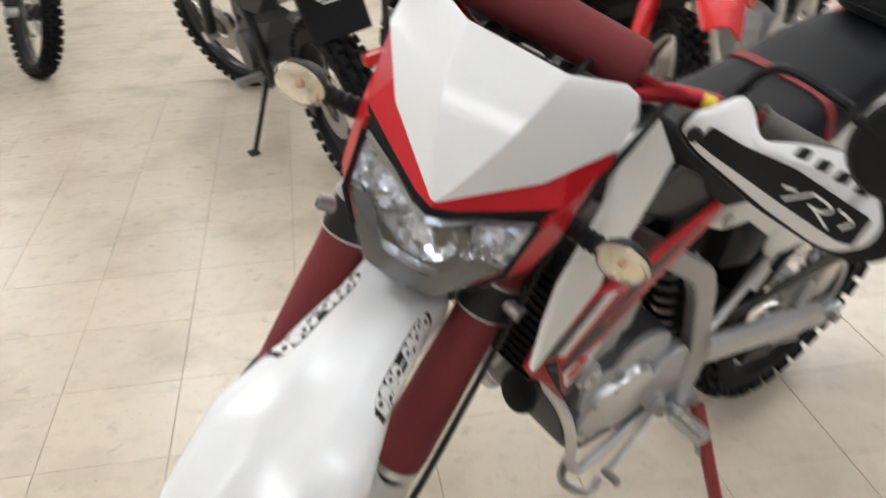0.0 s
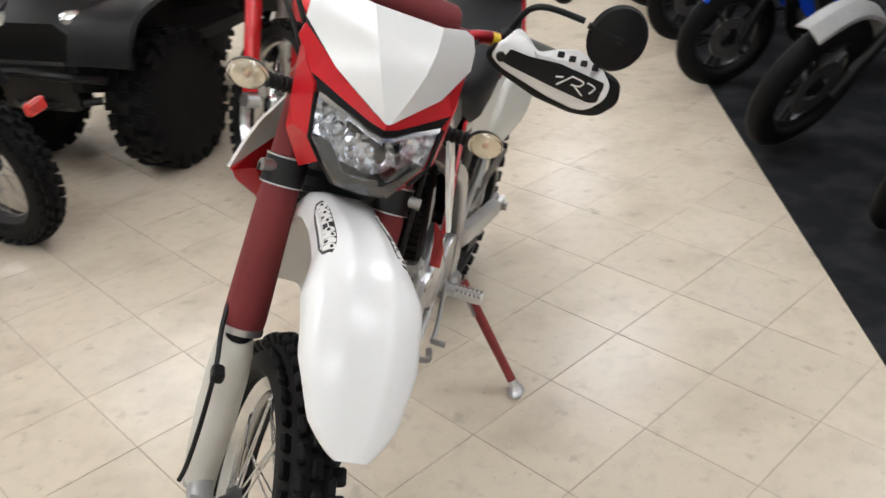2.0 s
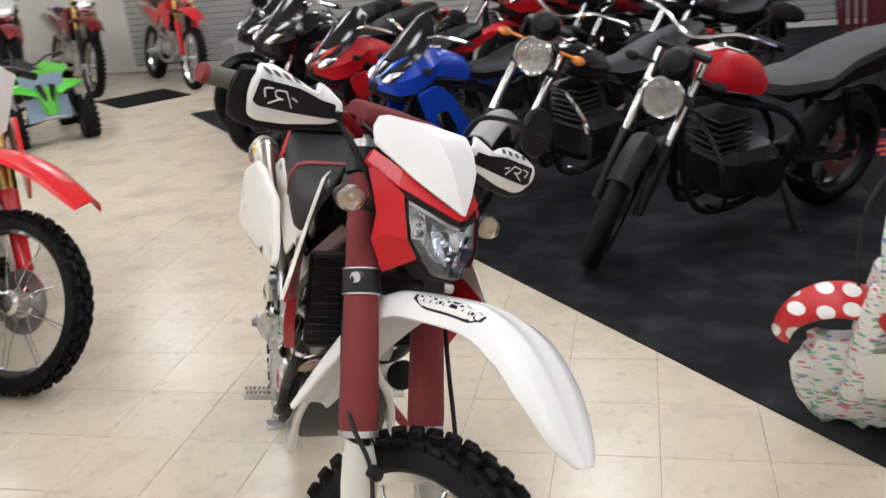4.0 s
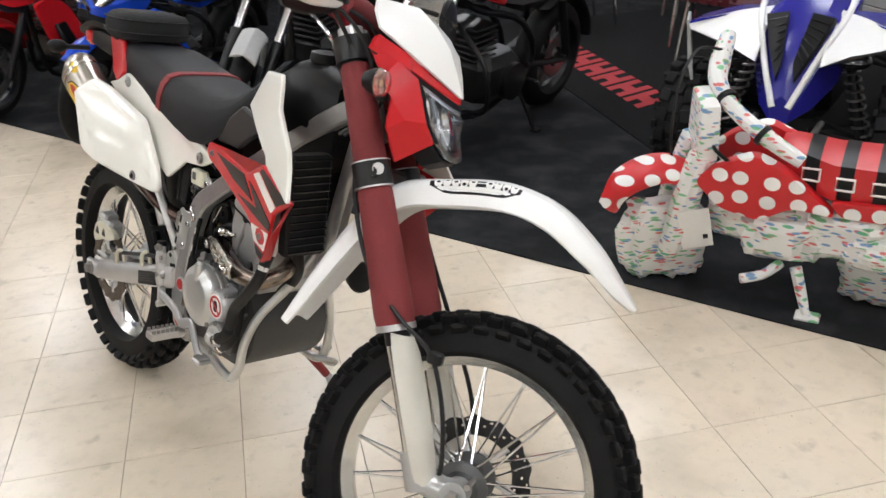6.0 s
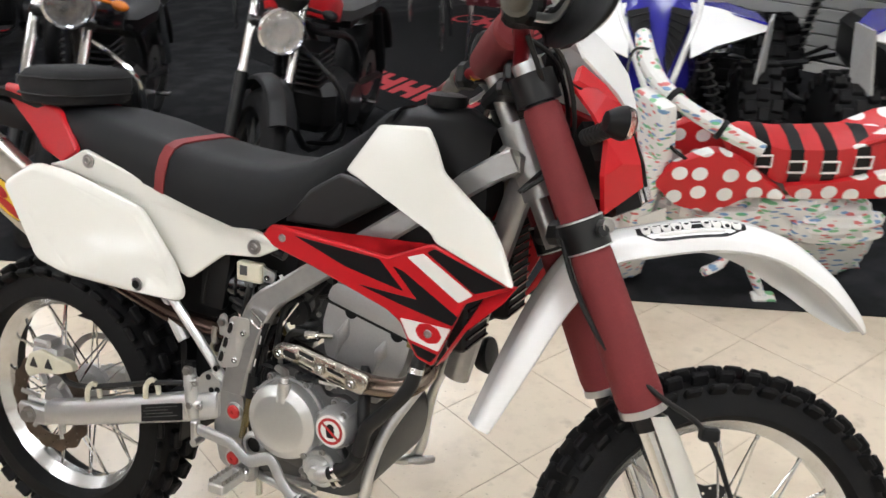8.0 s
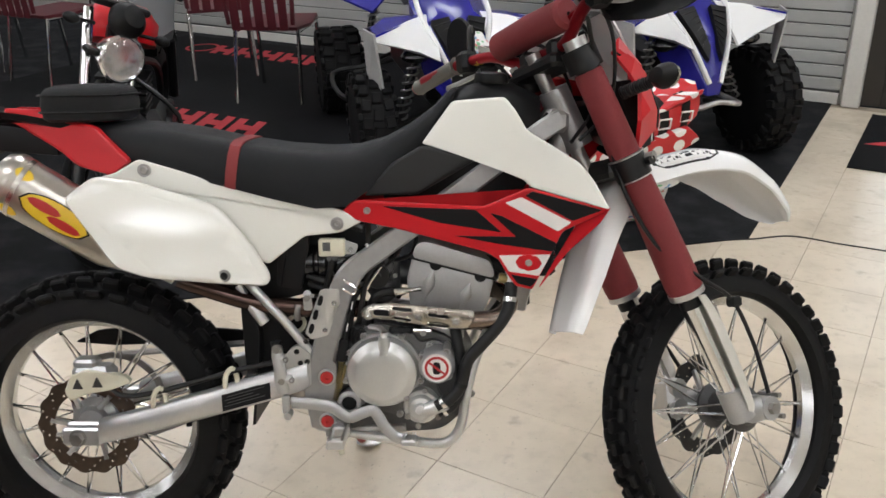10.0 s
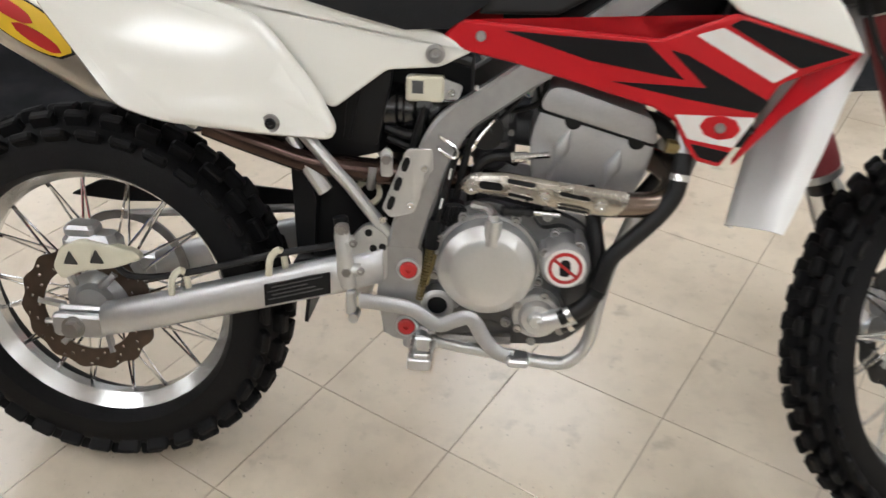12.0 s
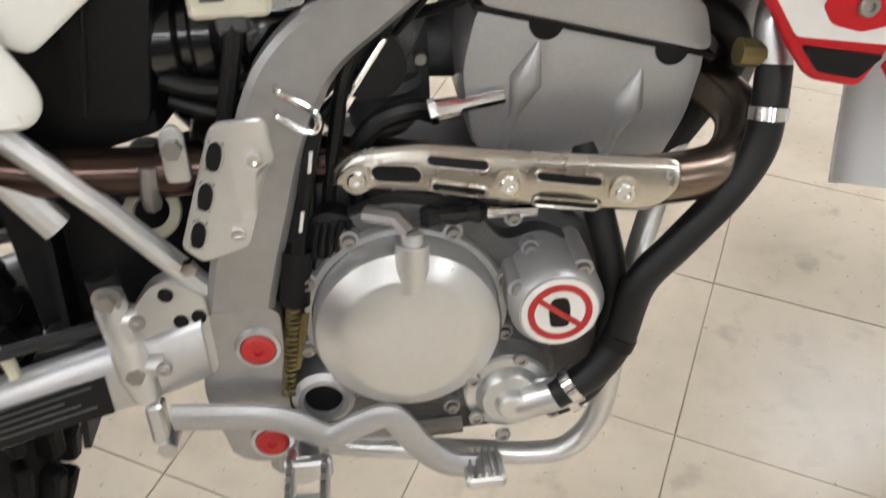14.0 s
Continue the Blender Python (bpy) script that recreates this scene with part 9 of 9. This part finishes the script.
# ---- the small gift-wrapped motorcycle on the carpet ----
gift = thing("gift_wrapped_minibike", "small minibike wrapped in printed paper with red polka-dot seat", "motorcycle", pose(1.351, 1.945, 0.006, 0, 0, 203) @ pose(0, 0, 0, -12))
TURN = Matrix.Translation((0.58, 0, 0)) @ pose(0, 0, 0, 0, 0, 24) @ Matrix.Translation((-0.58, 0, 0))


def crumpled(name, c, r, mat, label="", seed=0.0, n=22, m=None):
    """A lump of creased paper: folded noise on a rounded box."""
    g = Geo()
    rows = []
    rings = 14
    for i in range(1, rings):
        th = math.pi * i / rings
        row = []
        for k in range(n):
            ph = 2 * math.pi * k / n
            d = Vector((math.sin(th) * math.cos(ph), math.sin(th) * math.sin(ph), -math.cos(th)))
            q = Vector([math.copysign(abs(a) ** 0.6, a) for a in d])
            crease = 1 + 0.14 * noise.noise(d * 2.1 + Vector((seed, 0, 0))) - 0.34 * abs(noise.noise(d * 3.6 + Vector((0, seed, 3)))) + 0.09 * noise.noise(d * 9 + Vector((seed, 2, 0)))
            row.append((c[0] + q.x * r[0] * crease, c[1] + q.y * r[1] * crease, c[2] + q.z * r[2] * crease))
        rows.append(row)
    return part(name, g.loft(rows), mat, gift, label, m, sharp=14)


# wheels, forks and the bulk of the body
crumpled("rear_wheel", (0.0, 0, 0.165), (0.165, 0.075, 0.165), WRAP, "paper-wrapped rear wheel", 1.0, 26)
crumpled("front_wheel", (0.73, 0, 0.165), (0.155, 0.075, 0.165), WRAP, "paper-wrapped front wheel", 4.0, 26, TURN)
for s in (-1, 1):
    part("fork_leg", Geo().tube([(0.62, s * 0.065, 0.52), (0.67, s * 0.075, 0.34), (0.72, s * 0.085, 0.16)], 0.04, 10, 3, radii=[0.04, 0.048, 0.036]), WRAP, gift, "wrapped fork leg", TURN, sharp=24)
crumpled("engine_wrap", (0.33, 0.0, 0.26), (0.15, 0.135, 0.10), WRAP, "crumpled printed wrapping", 2.0)
crumpled("frame_wrap", (0.13, 0.01, 0.30), (0.17, 0.115, 0.10), WRAP, "crumpled printed wrapping", 7.0)
crumpled("cylinder_wrap", (0.46, 0.0, 0.30), (0.12, 0.10, 0.10), WRAP, "crumpled printed wrapping", 9.0)
crumpled("exhaust_wrap", (0.0, 0.09, 0.27), (0.15, 0.06, 0.06), WRAP, "wrapped exhaust", 12.0)
# flat wrapped panel round the steering head
panel_g = Geo().loft([[(x, a, z) for a, z in ((-0.085, 0.36), (-0.10, 0.52), (-0.085, 0.655), (0.075, 0.66), (0.10, 0.53), (0.08, 0.36))] for x in (0.60, 0.66)])
part("front_panel", panel_g, WRAP, gift, "flat wrapped front panel", TURN @ pose(0, 0, 0, 0, -3), bevel=0.012)
# seat with black bands and buckles
SEATP = ((-0.20, 0.055, 0.50, 0.60), (-0.12, 0.085, 0.45, 0.575), (0.05, 0.10, 0.42, 0.55), (0.20, 0.095, 0.43, 0.55), (0.32, 0.07, 0.47, 0.575), (0.36, 0.05, 0.50, 0.57))
SECT = ((-1, 0), (-1.05, 0.5), (-0.82, 0.92), (0, 1), (0.82, 0.92), (1.05, 0.5), (1, 0))


def seat_ring(x, grow=0.0):
    xs = [p[0] for p in SEATP]
    w, zb, zt = (float(np.interp(x, xs, [p[k] for p in SEATP])) for k in (1, 2, 3))
    return [(x, a * (w + grow), zb - grow + (zt - zb + 2 * grow) * b) for a, b in SECT]


seat_w = part("seat", Geo().loft([seat_ring(-0.20 + 0.56 * k / 14) for k in range(15)]), material("red_belt_paper", (0.52, 0.018, 0.022), 0.38, stain=0.25, stain_scale=9, bump=0.4, bump_scale=30), gift, "red seat wrap with black bands and buckles", sharp=50)
for k in range(5):
    x = -0.15 + k * 0.098
    part("black_band", Geo().loft([seat_ring(x, 0.002), seat_ring(x + 0.02, 0.002), seat_ring(x + 0.04, 0.002)]), DECAL_BLACK, seat_w, sharp=50)
    for s in (-1, 1):
        w = float(np.interp(x + 0.02, [p[0] for p in SEATP], [p[1] for p in SEATP])) * 1.04 + 0.004
        z = float(np.interp(x + 0.02, [p[0] for p in SEATP], [p[3] for p in SEATP])) - 0.055
        part("buckle", Geo().tube([(x - 0.005, s * w, z - 0.02), (x + 0.045, s * w, z - 0.02), (x + 0.045, s * w, z + 0.02), (x - 0.005, s * w, z + 0.02), (x - 0.005, s * w, z - 0.02)], 0.004, 6), DECAL_WHITE, seat_w)
for s in (-1, 1):
    cowl = rounded([(0.17, 0.385), (0.30, 0.40), (0.40, 0.335), (0.52, 0.365), (0.60, 0.455), (0.52, 0.525), (0.42, 0.570), (0.32, 0.52), (0.22, 0.43)], 0.03)
    part("tank_wrap", Geo().prism(cowl, s * 0.085, s * 0.125), POLKA, gift, "red paper with white dots", bevel=0.014)
    tailp = rounded([(-0.20, 0.43), (-0.12, 0.385), (0.16, 0.385), (0.20, 0.435), (0.05, 0.445), (-0.14, 0.485)], 0.02)
    part("tail_wrap", Geo().prism(tailp, s * 0.085, s * 0.118), POLKA, gift, "red paper with white dots", bevel=0.012)
part("front_fender", bent_sheet([(0.64, 0.42), (0.72, 0.45), (0.80, 0.44), (0.87, 0.395), (0.905, 0.32)], [0.07, 0.08, 0.085, 0.08, 0.05], 0.02, 0.035), POLKA, gift, "red fender wrap with white dots", TURN, sharp=60)
part("rear_fender", bent_sheet([(0.0, 0.53), (-0.10, 0.575), (-0.17, 0.59), (-0.22, 0.585)], [0.08, 0.085, 0.07, 0.035], 0.015, 0.02), POLKA, gift, "red fender wrap with white dots", sharp=60)
bar_w = part("handlebar", Geo().tube([(0.285, 0.135, 0.575), (0.39, 0.10, 0.620), (0.50, 0.035, 0.665), (0.575, -0.06, 0.70), (0.60, -0.18, 0.715), (0.605, -0.32, 0.745)], 0.026, 12, 4, radii=[0.021, 0.026, 0.024, 0.028, 0.034, 0.026]), WRAP, gift, "paper-wrapped handlebar", sharp=24)
for a, b in (((0.40, 0.098, 0.622), (0.414, 0.092, 0.629)), ((0.53, 0.005, 0.681), (0.54, -0.008, 0.686)), ((0.602, -0.20, 0.718), (0.603, -0.215, 0.721))):
    part("tie", Geo().tube([a, b], 0.0325, 14), BLACK_PLASTIC, bar_w)
part("brake_cable", Geo().tube([(0.60, -0.20, 0.75), (0.66, -0.12, 0.78), (0.69, -0.02, 0.70), (0.70, 0.02, 0.54), (0.69, 0.03, 0.44)], 0.005, 7, 5), HOSE, gift)
part("throttle_cable", Geo().tube([(0.55, -0.02, 0.66), (0.56, 0.08, 0.58), (0.50, 0.11, 0.53)], 0.006, 7, 5), HOSE, gift)
part("side_stand", Geo().tube([(0.27, 0.11, 0.17), (0.24, 0.15, 0.10), (0.215, 0.19, 0.046)], 0.016, 8, 3, radii=[0.02, 0.018, 0.013]).box((0.21, 0.195, 0.046), (0.075, 0.05, 0.012), ch=0.004), WRAP, gift, "paper-wrapped stand", sharp=24)
part("footpeg", Geo().tube([(0.32, 0.10, 0.165), (0.36, 0.17, 0.165), (0.42, 0.21, 0.165)], 0.016, 8, 3), WRAP, gift, sharp=24)
part("price_tag", Geo().box((0, 0, 0), (0.10, 0.003, 0.16), ch=0.002), DECAL_WHITE, gift, "white hang tag with a small dark block", pose(0.585, 0.135, 0.275, -4, 8, 20))
part("tag_mark", Geo().box((-0.028, 0.003, -0.035), (0.016, 0.003, 0.016)), DECAL_BLACK, gift, "", pose(0.585, 0.135, 0.275, -4, 8, 20))

# ---- floor tiles: those round the motorcycle one by one, the rest joined ----
def tile_ring(g, x, y):
    h, c = TILE / 2 - 0.0008, 0.0012
    a = [(x - h, y - h, -0.004), (x + h, y - h, -0.004), (x + h, y + h, -0.004), (x - h, y + h, -0.004)]
    b = [(x + (p[0] - x), y + (p[1] - y), -0.0009) for p in a]
    d = [(x + (p[0] - x) * (1 - c / h), y + (p[1] - y) * (1 - c / h), 0.0) for p in a]
    return g.loft([a, b, d])


tile_mesh = mesh_of("tile", tile_ring(Geo(), 0, 0), TILE_MAT)
far_tiles = Geo()
tile_rng = random.Random(4)
U_OFF, V_OFF = 0.195, 0.579
for i in range(-30, 24):
    for j in range(-32, 14):
        u, v = U_OFF + (i + 0.5) * TILE, V_OFF + (j + 0.5) * TILE
        if not (WEST < u - TILE / 2 and u + TILE / 2 < EAST and SOUTH < v - TILE / 2 and v + TILE / 2 < NORTH):
            continue
        if -1.9 < u < 2.9 and -2.1 < v < 3.2 and -7 <= i <= 8 and -8 <= j <= 8:
            part("tile", tile_mesh, TILE_MAT, floor, m=pose(u, v, tile_rng.uniform(-0.0003, 0.0003)))
        else:
            tile_ring(far_tiles, u, v)
rest = part("tiles_rest", far_tiles, TILE_FAR, floor)
rest["kind"] = "stuff"
